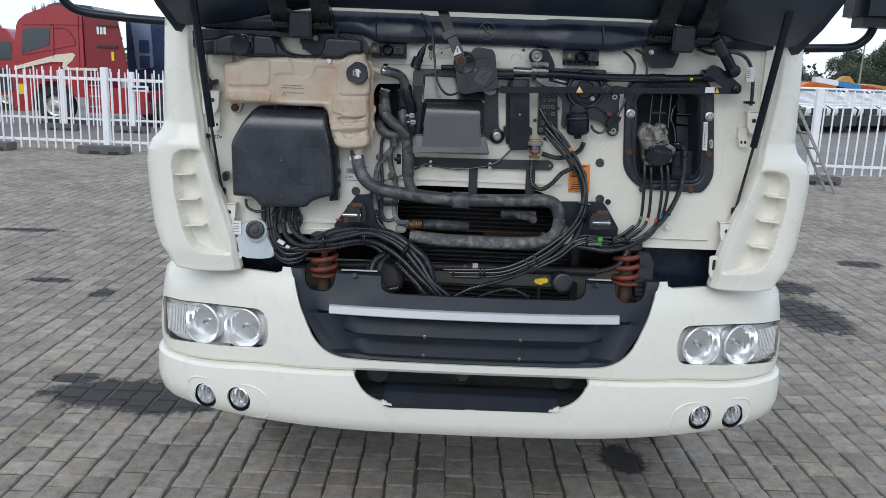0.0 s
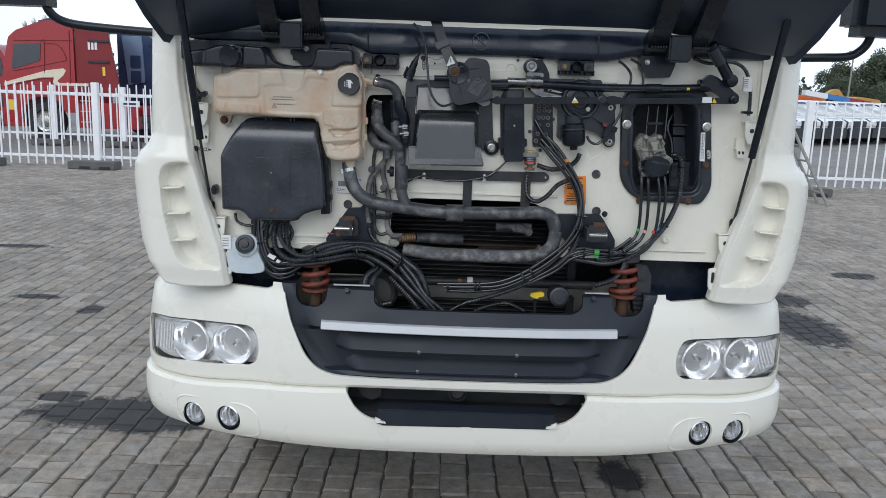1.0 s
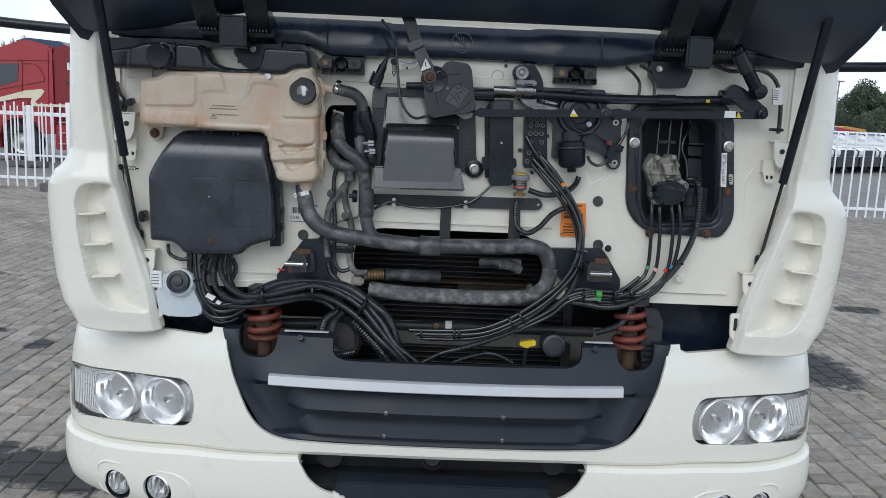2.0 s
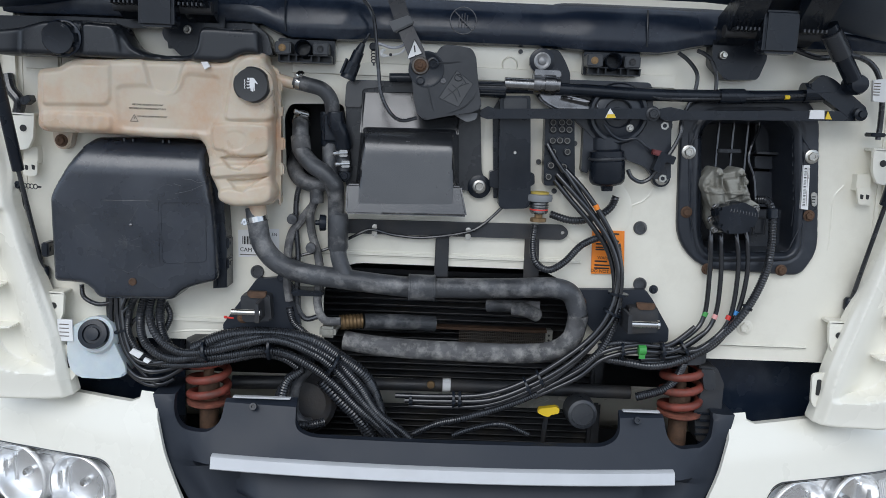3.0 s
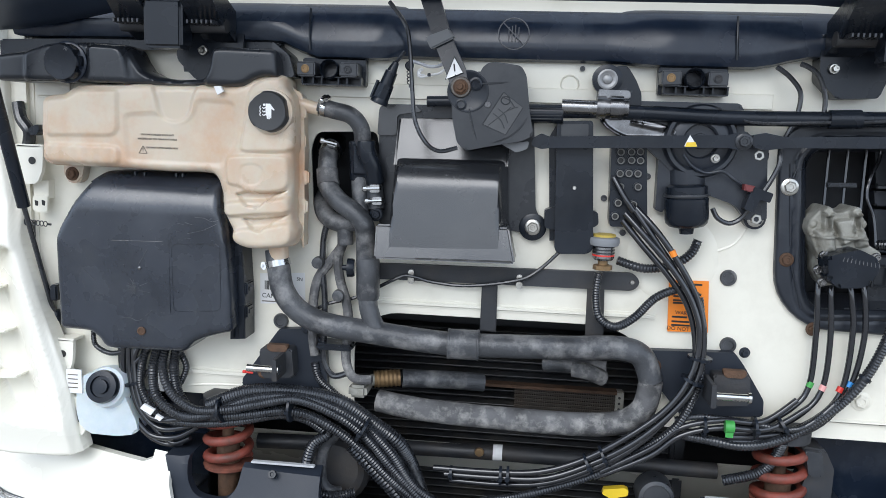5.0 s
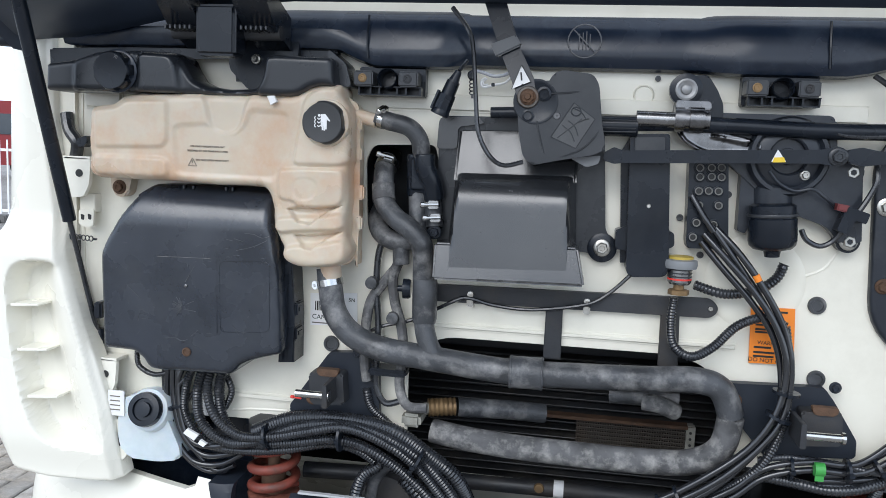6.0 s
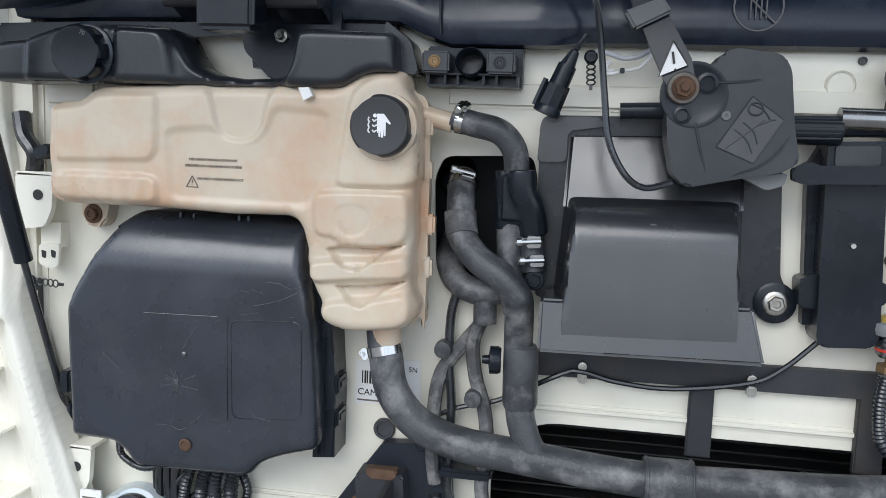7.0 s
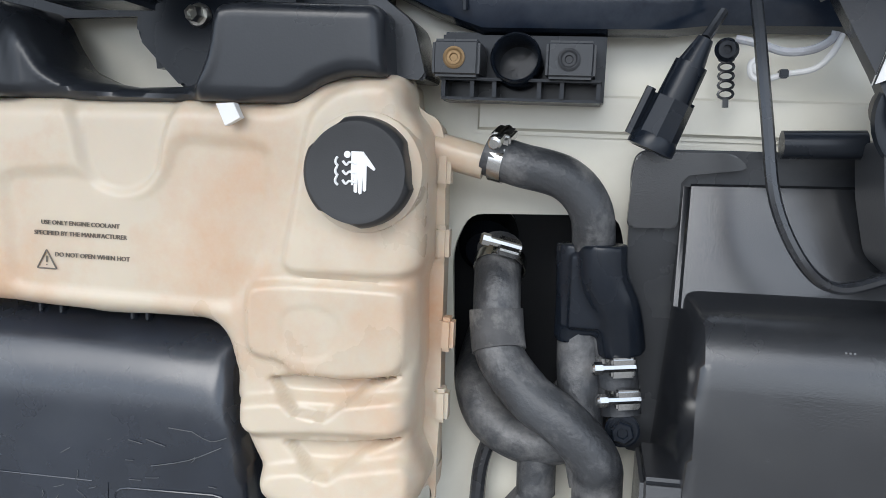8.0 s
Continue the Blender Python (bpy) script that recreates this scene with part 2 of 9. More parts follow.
def merge(*bms):
    out = bms[0]
    for b in bms[1:]:
        me = bpy.data.meshes.new("tmp")
        b.to_mesh(me)
        b.free()
        out.from_mesh(me)
        bpy.data.meshes.remove(me)
    return out


def moved(bm, m):
    bmesh.ops.transform(bm, matrix=m, verts=bm.verts)
    return bm


def rounded(points, r, seg=4):
    """A closed outline with its corners rounded to the radius r (or one radius a corner)."""
    out = []
    n = len(points)
    for i, p in enumerate(points):
        p = Vector(p)
        a, b = Vector(points[i - 1]) - p, Vector(points[(i + 1) % n]) - p
        ri = r[i] if isinstance(r, (list, tuple)) else r
        k = min(ri, a.length * 0.49, b.length * 0.49)
        if k < 1e-4:
            out.append(tuple(p))
            continue
        s, e = p + a.normalized() * k, p + b.normalized() * k
        for j in range(seg + 1):
            u = j / seg
            out.append(tuple((1 - u) ** 2 * s + 2 * u * (1 - u) * p + u * u * e))
    return out


def plate(outline, y0, y1, bevel=0.0, seg=2, r=0.0):
    """A solid with an outline in x and z, from its front y0 back to y1; the front edge bevelled."""
    if r:
        outline = rounded(outline, r)
    bm = bmesh.new()
    front = [bm.verts.new((x, y0, z)) for x, z in outline]
    back = [bm.verts.new((x, y1, z)) for x, z in outline]
    f = bm.faces.new(front)
    bm.faces.new(back[::-1])
    n = len(outline)
    for i in range(n):
        bm.faces.new((front[i], back[i], back[(i + 1) % n], front[(i + 1) % n]))
    if bevel:
        bmesh.ops.bevel(bm, geom=list(f.edges), offset=bevel, segments=seg, affect='EDGES', clamp_overlap=True)
    return bm


def spline(pts, step=6):
    """A smooth line through the points."""
    pts = [Vector(p) for p in pts]
    out = []
    for i in range(len(pts) - 1):
        p0, p1, p2, p3 = pts[max(i - 1, 0)], pts[i], pts[i + 1], pts[min(i + 2, len(pts) - 1)]
        for j in range(step):
            u = j / step
            out.append(0.5 * ((2 * p1) + (p2 - p0) * u + (2 * p0 - 5 * p1 + 4 * p2 - p3) * u * u + (3 * p1 - p0 - 3 * p2 + p3) * u ** 3))
    return out + [pts[-1]]


def tube(pts, r, sides=10, step=6, rib=0.0, pitch=0.006, smooth_line=True, r_end=None):
    """A round hose along a line; rib: depth of its corrugation."""
    line = spline(pts, step) if smooth_line and len(pts) > 2 else [Vector(p) for p in pts]
    if rib:
        dense, left = [line[0]], 0.0
        for a, b in zip(line, line[1:]):
            d = (b - a).length
            k = max(1, int(round(d / (pitch / 2))))
            dense += [a.lerp(b, j / k) for j in range(1, k + 1)]
        line = dense
    bm = bmesh.new()
    rings = []
    side = None
    for i, p in enumerate(line):
        d = (line[min(i + 1, len(line) - 1)] - line[max(i - 1, 0)]).normalized()
        if side is None:
            side = d.orthogonal().normalized()
        side = (side - d * side.dot(d)).normalized()
        up = d.cross(side)
        rr = r if r_end is None else r + (r_end - r) * i / (len(line) - 1)
        rr = rr - (rib if rib and i % 2 else 0)
        rings.append([bm.verts.new(p + rr * (side * math.cos(2 * math.pi * k / sides) + up * math.sin(2 * math.pi * k / sides))) for k in range(sides)])
    for a, b in zip(rings, rings[1:]):
        for k in range(sides):
            bm.faces.new((a[k], a[(k + 1) % sides], b[(k + 1) % sides], b[k]))
    bm.faces.new(rings[0][::-1])
    bm.faces.new(rings[-1])
    return bm


def lathe(profile, at, axis=(0, -1, 0), sides=20, caps=True):
    """Turns a profile of (radius, distance along the axis) round an axis through at; without caps it closes on itself as a ring."""
    d = Vector(axis).normalized()
    a = d.orthogonal().normalized()
    b = d.cross(a)
    at = Vector(at)
    bm = bmesh.new()
    rings = []
    for r, h in profile:
        if r < 1e-5:
            rings.append([bm.verts.new(at + d * h)])
        else:
            rings.append([bm.verts.new(at + d * h + r * (a * math.cos(2 * math.pi * k / sides) + b * math.sin(2 * math.pi * k / sides))) for k in range(sides)])
    for p, q in zip(rings, rings[1:] if caps else rings[1:] + rings[:1]):
        for k in range(sides):
            k2 = (k + 1) % sides
            if len(p) == 1:
                bm.faces.new((p[0], q[k2], q[k]))
            elif len(q) == 1:
                bm.faces.new((p[k], p[k2], q[0]))
            else:
                bm.faces.new((p[k], p[k2], q[k2], q[k]))
    for ring in (rings[0], rings[-1]) if caps else ():
        if len(ring) > 2:
            bm.faces.new(ring)
    return bm


def bolt_bm(at, r=0.011, axis=(0, -1, 0), h=0.009):
    """A hexagon head on a flanged washer with a domed middle."""
    washer = lathe([(r * 1.45, 0), (r * 1.45, h * 0.2), (r * 1.25, h * 0.35), (r * 0.9, h * 0.36)], at, axis, 18)
    head = lathe([(r, h * 0.3), (r, h * 0.85), (r * 0.85, h), (r * 0.5, h), (r * 0.42, h * 0.85), (0, h * 0.85)], at, axis, 6)
    return merge(washer, head)


def clamp_bm(at, r, axis, width=0.011, screw=(1, 0, 0)):
    """A worm-drive hose clamp: band, housing and hexagon screw."""
    d, s = Vector(axis).normalized(), Vector(screw).normalized()
    s = (s - d * s.dot(d)).normalized()
    t = d.cross(s)
    band = lathe([(r, -width / 2), (r + 0.0012, -width / 2), (r + 0.0012, width / 2), (r, width / 2)], at, axis, 24, False)
    house = box(-0.009, 0.009, -0.0075, 0.0075, -0.0035, 0.0045, 0.0015)
    pin = lathe([(0.0035, -0.009), (0.0035, 0.016), (0.0052, 0.016), (0.0052, 0.022), (0.0035, 0.0235), (0, 0.0235)], (0, 0, 0.002), (1, 0, 0), 8)
    m = Matrix((t, d, s)).transposed().to_4x4()
    m.translation = Vector(at) + s * (r + 0.004)
    return merge(band, moved(merge(house, pin), m))


def cut(ob, cutter):
    """Takes the cutter's volume out of an object's mesh."""
    tmp = mesh_object("tmp", cutter, VOID, 0)
    mod = ob.modifiers.new("cut", 'BOOLEAN')
    mod.operation, mod.solver, mod.object, mod.use_self = 'DIFFERENCE', 'EXACT', tmp, False
    bpy.context.view_layer.update()
    me = bpy.data.meshes.new_from_object(ob.evaluated_get(bpy.context.evaluated_depsgraph_get()))
    ob.modifiers.clear()
    old = ob.data
    ob.data = me
    bpy.data.meshes.remove(old)
    bpy.data.objects.remove(tmp)
    bm = bmesh.new()
    bm.from_mesh(me)
    bmesh.ops.remove_doubles(bm, verts=bm.verts, dist=1e-5)
    finish(bm, 30)
    bm.to_mesh(me)
    bm.free()
    return ob


def fused(name, bms, voxel, rounds, material, parent, label=""):
    """One moulded body out of overlapping solids, its seams blended."""
    tmp = mesh_object("tmp", merge(*bms), material, 0)
    rm = tmp.modifiers.new("blend", 'REMESH')
    rm.mode, rm.voxel_size = 'VOXEL', voxel
    sm = tmp.modifiers.new("soften", 'SMOOTH')
    sm.factor, sm.iterations = 0.5, rounds
    bpy.context.view_layer.update()
    me = bpy.data.meshes.new_from_object(tmp.evaluated_get(bpy.context.evaluated_depsgraph_get()))
    old = tmp.data
    bpy.data.objects.remove(tmp)
    bpy.data.meshes.remove(old)
    bm = bmesh.new()
    bm.from_mesh(me)
    bpy.data.meshes.remove(me)
    return child(name, bm, material, parent, label, 60)


def loft(rows, closed=False, thick=0.0, back=(0, 1, 0)):
    """A skin over rows of points; thick: depth by which it is doubled along back."""
    bm = bmesh.new()
    vs = [[bm.verts.new(p) for p in row] for row in rows]
    for a, b in zip(vs, vs[1:]):
        n = len(a)
        for k in range(n if closed else n - 1):
            bm.faces.new((a[k], a[(k + 1) % n], b[(k + 1) % n], b[k]))
    if thick:
        ret = bmesh.ops.extrude_face_region(bm, geom=bm.faces[:])
        vv = [g for g in ret["geom"] if isinstance(g, bmesh.types.BMVert)]
        bmesh.ops.translate(bm, verts=vv, vec=Vector(back) * thick)
    return bm


def text_bm(words, size, at, rot=(90, 0, 0), depth=0.0004, align='CENTER'):
    cu = bpy.data.curves.new("words", 'FONT')
    cu.body, cu.size, cu.align_x, cu.align_y, cu.extrude = words, size, align, 'CENTER', depth
    cu.resolution_u = 3
    ob = new("words", cu)
    bpy.context.view_layer.update()
    me = bpy.data.meshes.new_from_object(ob.evaluated_get(bpy.context.evaluated_depsgraph_get()))
    bpy.data.objects.remove(ob)
    bpy.data.curves.remove(cu)
    bm = bmesh.new()
    bm.from_mesh(me)
    bpy.data.meshes.remove(me)
    return moved(bm, pose(*at, *rot))


def rect(x0, x1, z0, z1):
    return [(x0, z1), (x1, z1), (x1, z0), (x0, z0)]


def smooth_step(a, b, v):
    u = min(1, max(0, (v - a) / (b - a)))
    return u * u * (3 - 2 * u)

# ---- moulded panels ----
def outline_distance(X, Z, outline):
    """Signed distance of the grid's points from a closed outline: below zero inside, with the way towards it."""
    best = np.full(X.shape, 9.0)
    nx, nz = np.zeros(X.shape), np.zeros(X.shape)
    inside = np.zeros(X.shape, bool)
    n = len(outline)
    for i in range(n):
        (ax, az), (bx, bz) = outline[i], outline[(i + 1) % n]
        ex, ez = bx - ax, bz - az
        ll = ex * ex + ez * ez
        if ll < 1e-12:
            continue
        u = np.clip(((X - ax) * ex + (Z - az) * ez) / ll, 0, 1)
        qx, qz = ax + u * ex, az + u * ez
        d = np.hypot(X - qx, Z - qz)
        near = d < best
        best = np.where(near, d, best)
        nx, nz = np.where(near, qx, nx), np.where(near, qz, nz)
        if abs(ez) > 1e-9:
            cross = ((az > Z) != (bz > Z)) & (X < ex * (Z - az) / ez + ax)
            inside ^= cross
    return np.where(inside, -best, best), nx, nz


def soft(v, a, b):
    u = np.clip((v - a) / (b - a), 0, 1)
    return u * u * (3 - 2 * u)


def raised(X, Z, outline, width, r=0.008):
    """1 inside an outline, 0 outside it, with a soft flank of that width."""
    return soft(-outline_distance(X, Z, rounded(outline, r, 3))[0], -width / 2, width / 2)


def moulded(outline, face, y_back, cell=0.003):
    """A moulded shell: face(X, Z, d) gives the depth at each point, d being the distance from the outline; walls run back to y_back."""
    xs, zs = [p[0] for p in outline], [p[1] for p in outline]
    gx = np.arange(min(xs) - cell, max(xs) + 2 * cell, cell)
    gz = np.arange(min(zs) - cell, max(zs) + 2 * cell, cell)
    X, Z = np.meshgrid(gx, gz, indexing='ij')
    sd, qx, qz = outline_distance(X, Z, outline)
    keep = (sd[:-1, :-1] < 0) | (sd[1:, :-1] < 0) | (sd[:-1, 1:] < 0) | (sd[1:, 1:] < 0)
    out = sd > 0
    X, Z, d = np.where(out, qx, X), np.where(out, qz, Z), np.where(out, 0.0, -sd)
    Y = face(X, Z, d)
    bm = bmesh.new()
    vs = {}

    def vert(i, j):
        if (i, j) not in vs:
            vs[i, j] = bm.verts.new((X[i, j], Y[i, j], Z[i, j]))
        return vs[i, j]

    for i, j in zip(*np.nonzero(keep)):
        bm.faces.new((vert(i, j), vert(i + 1, j), vert(i + 1, j + 1), vert(i, j + 1)))
    bmesh.ops.remove_doubles(bm, verts=bm.verts, dist=cell * 0.12)
    rim = [e for e in bm.edges if e.is_boundary]
    ret = bmesh.ops.extrude_edge_only(bm, edges=rim)
    for g in ret["geom"]:
        if isinstance(g, bmesh.types.BMVert):
            g.co.y = y_back(g.co) if callable(y_back) else y_back
    return bm


def edge_drop(d, r):
    """How far a rounded edge of radius r falls back at the distance d from the outline."""
    e = np.clip(1 - d / r, 0, 1)
    return r * (1 - np.sqrt(np.clip(1 - e * e, 0, 1)))


def grown(outline, by):
    """An outline moved outwards."""
    out = []
    n = len(outline)
    area = sum(outline[i - 1][0] * outline[i][1] - outline[i][0] * outline[i - 1][1] for i in range(n))
    for i in range(n):
        a, b = Vector(outline[i - 1]), Vector(outline[(i + 1) % n])
        t = (b - a).normalized()
        nrm = Vector((t.y, -t.x)) * (1 if area > 0 else -1)
        out.append((outline[i][0] + nrm.x * by, outline[i][1] + nrm.y * by))
    return out


def fitted_text(words, width, at):
    """Words set to a given width, their left end at a point."""
    bm = text_bm(words, 0.01, (0, 0, 0), (90, 0, 0), align='LEFT')
    k = width / max(v.co.x for v in bm.verts)
    return moved(moved(bm, Matrix.Diagonal((k, 1, k, 1))), Matrix.Translation(at))


# ---- ground ----
STAINS = ((-1.86, 1.20, 0.36, 0.19), (-1.55, 1.12, 0.28, 0.16), (-2.15, 1.38, 0.12, 0.08), (2.78, 3.25, 0.24, 0.46), (2.95, 4.1, 0.22, 0.22), (4.15, 5.2, 0.22, 0.14), (-4.45, 5.3, 0.3, 0.08), (0.77, 0.66, 0.10, 0.13), (-3.3, 3.4, 0.18, 0.07), (3.4, 6.4, 0.2, 0.12), (-2.75, 3.1, 0.08, 0.12))


def ground_material(name, base, island):
    """Worn concrete: a tone for each block, mottling and grit over all of them, and spilled oil at its places."""
    m = bpy.data.materials.new(name)
    m.use_nodes = True
    t = m.node_tree
    b = t.nodes["Principled BSDF"]
    b.inputs["Specular IOR Level"].default_value = 0.2
    geo = t.nodes.new("ShaderNodeNewGeometry")

    def noise(scale, detail, rough=0.6):
        n = t.nodes.new("ShaderNodeTexNoise")
        n.inputs["Scale"].default_value, n.inputs["Detail"].default_value, n.inputs["Roughness"].default_value = scale, detail, rough
        t.links.new(geo.outputs["Position"], n.inputs["Vector"])
        return n.outputs["Fac"]

    def span(src, a, b_, c, d):
        n = t.nodes.new("ShaderNodeMapRange")
        for key, val in (("From Min", a), ("From Max", b_), ("To Min", c), ("To Max", d)):
            n.inputs[key].default_value = val
        t.links.new(src, n.inputs["Value"])
        return n.outputs["Result"]

    def calc(op, x, y):
        n = t.nodes.new("ShaderNodeMath")
        n.operation = op
        for k, v in enumerate((x, y)):
            if isinstance(v, float):
                n.inputs[k].default_value = v
            else:
                t.links.new(v, n.inputs[k])
        return n.outputs["Value"]

    def blend(fac, a, b_):
        n = t.nodes.new("ShaderNodeMix")
        n.data_type = 'RGBA'
        t.links.new(fac, n.inputs["Factor"])
        for key, v in (("A", a), ("B", b_)):
            if isinstance(v, tuple):
                n.inputs[key].default_value = (*v, 1)
            else:
                t.links.new(v, n.inputs[key])
        return n.outputs["Result"]

    if island:
        rnd = geo.outputs["Random Per Island"]
    else:
        oi = t.nodes.new("ShaderNodeObjectInfo")
        rnd = oi.outputs["Random"]
    tone = calc('MULTIPLY', span(rnd, 0, 1, 0.78, 1.16), span(noise(0.9, 5.0), 0.3, 0.7, 0.82, 1.16))
    tone = calc('MULTIPLY', tone, span(noise(16.0, 7.0, 0.7), 0.3, 0.7, 0.70, 1.30))
    tone = calc('MULTIPLY', tone, span(noise(140.0, 3.0, 0.7), 0.3, 0.7, 0.80, 1.20))
    hsv = t.nodes.new("ShaderNodeHueSaturation")
    warm = blend(span(noise(5.0, 4.0), 0.35, 0.65, 0.0, 1.0), base, (base[0] * 1.02, base[1] * 0.95, base[2] * 0.86))
    t.links.new(warm, hsv.inputs["Color"])
    t.links.new(tone, hsv.inputs["Value"])
    col = blend(span(noise(3.1, 9.0, 0.75), 0.54, 0.74, 0.0, 0.65), hsv.outputs["Color"], (0.085, 0.078, 0.070))
    ragged = span(noise(9.0, 8.0, 0.75), 0.2, 0.8, -0.75, 0.75)
    wet = None
    for ox, oy, ra, rb in STAINS:
        sub = t.nodes.new("ShaderNodeVectorMath")
        sub.operation = 'SUBTRACT'
        sub.inputs[1].default_value = (ox, oy, 0)
        t.links.new(geo.outputs["Position"], sub.inputs[0])
        mul = t.nodes.new("ShaderNodeVectorMath")
        mul.operation = 'MULTIPLY'
        mul.inputs[1].default_value = (1 / ra, 1 / rb, 0)
        t.links.new(sub.outputs["Vector"], mul.inputs[0])
        ln = t.nodes.new("ShaderNodeVectorMath")
        ln.operation = 'LENGTH'
        t.links.new(mul.outputs["Vector"], ln.inputs[0])
        one = span(calc('ADD', ln.outputs["Value"], ragged), 0.95, 1.25, 1.0, 0.0)
        wet = one if wet is None else calc('MAXIMUM', wet, one)
    col = blend(calc('MULTIPLY', wet, 0.9), col, (0.018, 0.0185, 0.020))
    t.links.new(col, b.inputs["Base Color"])
    t.links.new(span(wet, 0, 1, 0.78, 0.62), b.inputs["Roughness"])
    bp = t.nodes.new("ShaderNodeBump")
    bp.inputs["Strength"].default_value, bp.inputs["Distance"].default_value = 0.7, 0.004
    t.links.new(calc('ADD', noise(60.0, 6.0, 0.75), noise(200.0, 3.0)), bp.inputs["Height"])
    t.links.new(bp.outputs["Normal"], b.inputs["Normal"])
    return m


PAVER = ground_material("worn_concrete_paver", (0.285, 0.262, 0.232), False)
PAVERS = ground_material("concrete_paver_field", (0.285, 0.262, 0.232), True)
JOINT = mat("sandy_joint_soil", (0.085, 0.077, 0.066), 0.95, vary=0.25, scale=6, grain=0.6, grain_scale=120)

# far ground: one sheet with a brick course pattern past the laid pavers
FARG = bpy.data.materials.new("far_paved_yard")
FARG.use_nodes = True
t_ = FARG.node_tree
b_ = t_.nodes["Principled BSDF"]
b_.inputs["Roughness"].default_value = 0.8
tc_ = t_.nodes.new("ShaderNodeTexCoord")
bk_ = t_.nodes.new("ShaderNodeTexBrick")
bk_.inputs["Color1"].default_value, bk_.inputs["Color2"].default_value, bk_.inputs["Mortar"].default_value = (0.250, 0.232, 0.211, 1), (0.205, 0.190, 0.173, 1), (0.085, 0.078, 0.068, 1)
bk_.inputs["Scale"].default_value, bk_.inputs["Mortar Size"].default_value = 1.0, 0.006
bk_.inputs["Brick Width"].default_value, bk_.inputs["Row Height"].default_value = 0.14, 0.13
mp_ = t_.nodes.new("ShaderNodeMapping")
mp_.inputs["Rotation"].default_value = (0, 0, radians(90))
ns_ = t_.nodes.new("ShaderNodeTexNoise")
ns_.inputs["Scale"].default_value, ns_.inputs["Detail"].default_value = 0.35, 9
mx_ = t_.nodes.new("ShaderNodeMix")
mx_.data_type, mx_.blend_type = 'RGBA', 'MULTIPLY'
mx_.inputs["Factor"].default_value = 0.8
rp_ = t_.nodes.new("ShaderNodeValToRGB")
rp_.color_ramp.elements[0].position, rp_.color_ramp.elements[0].color = 0.3, (0.72, 0.72, 0.72, 1)
rp_.color_ramp.elements[1].position, rp_.color_ramp.elements[1].color = 0.65, (1.1, 1.1, 1.1, 1)
t_.links.new(tc_.outputs["Object"], mp_.inputs["Vector"])
t_.links.new(mp_.outputs["Vector"], bk_.inputs["Vector"])
t_.links.new(tc_.outputs["Object"], ns_.inputs["Vector"])
t_.links.new(ns_.outputs["Fac"], rp_.inputs["Fac"])
t_.links.new(bk_.outputs["Color"], mx_.inputs["A"])
t_.links.new(rp_.outputs["Color"], mx_.inputs["B"])
t_.links.new(mx_.outputs["Result"], b_.inputs["Base Color"])

PX0, PX1, PY0, PY1 = -10.0, 10.0, -1.0, 14.0
bm = bmesh.new()
vs = {}
for i, x in enumerate((-900, PX0, PX1, 900)):
    for j, y in enumerate((-900, PY0, PY1, 900)):
        vs[i, j] = bm.verts.new((x, y, -0.002))
inner = [bm.verts.new((x, y, -0.010)) for x, y in ((PX0, PY0), (PX1, PY0), (PX1, PY1), (PX0, PY1))]
for i in range(3):
    for j in range(3):
        if (i, j) != (1, 1):
            bm.faces.new((vs[i, j], vs[i + 1, j], vs[i + 1, j + 1], vs[i, j + 1]))
f = bm.faces.new(inner)
f.material_index = 1
ring = [vs[1, 1], vs[2, 1], vs[2, 2], vs[1, 2]]
for k in range(4):
    f = bm.faces.new((ring[k], ring[(k + 1) % 4], inner[(k + 1) % 4], inner[k]))
    f.material_index = 1
ground = mesh_object("ground", bm, [FARG, JOINT], 0)
tagged(ground, "grey concrete block paving of a truck yard", "ground", kind="structure")

# ---- the truck's body ----
truck = thing("truck", (0, 0.6, 0), "cream white delivery truck cab with its front hatch open", "truck")

U_PROFILE = [(0, -0.150), (0.35, -0.143), (0.6, -0.118), (0.75, -0.082), (0.9, -0.035), (1.0, 0.005), (1.1, 0.052), (1.18, 0.11), (1.23, 0.19), (1.25, 0.28), (1.256, 0.45), (1.256, 0.70)]
B_PROFILE = [(0, -0.165), (0.35, -0.158), (0.6, -0.137), (0.8, -0.098), (0.96, -0.045), (1.09, 0.020), (1.185, 0.088), (1.24, 0.17), (1.264, 0.26), (1.27, 0.40), (1.27, 0.70)]


def along(profile, step=4):
    """Points (x, y) over the whole width from a half profile."""
    half = [(p.x, p.y) for p in spline([Vector((x, y, 0)) for x, y in profile], step)]
    return [(-x, y) for x, y in half[:0:-1]] + half


def skin(profile, section, thick=0.012):
    """A panel across the truck's front. section(x): rows of (setback, z)."""
    line = along(profile)
    bm = bmesh.new()
    rows = []
    n = len(line)
    for i, (x, y) in enumerate(line):
        a, b = line[max(i - 1, 0)], line[min(i + 1, n - 1)]
        t = Vector((b[0] - a[0], b[1] - a[1]))
        nrm = Vector((-t.y, t.x)).normalized()
        rows.append([(x + nrm.x * s, y + nrm.y * s, z) for s, z in section(x)])
    vs = [[bm.verts.new(p) for p in r] for r in rows]
    for a, b in zip(vs, vs[1:]):
        for k in range(len(a) - 1):
            bm.faces.new((a[k], a[k + 1], b[k + 1], b[k]))
    bmesh.ops.recalc_face_normals(bm, faces=bm.faces)
    ret = bmesh.ops.solidify(bm, geom=bm.faces[:], thickness=thick)
    return bm


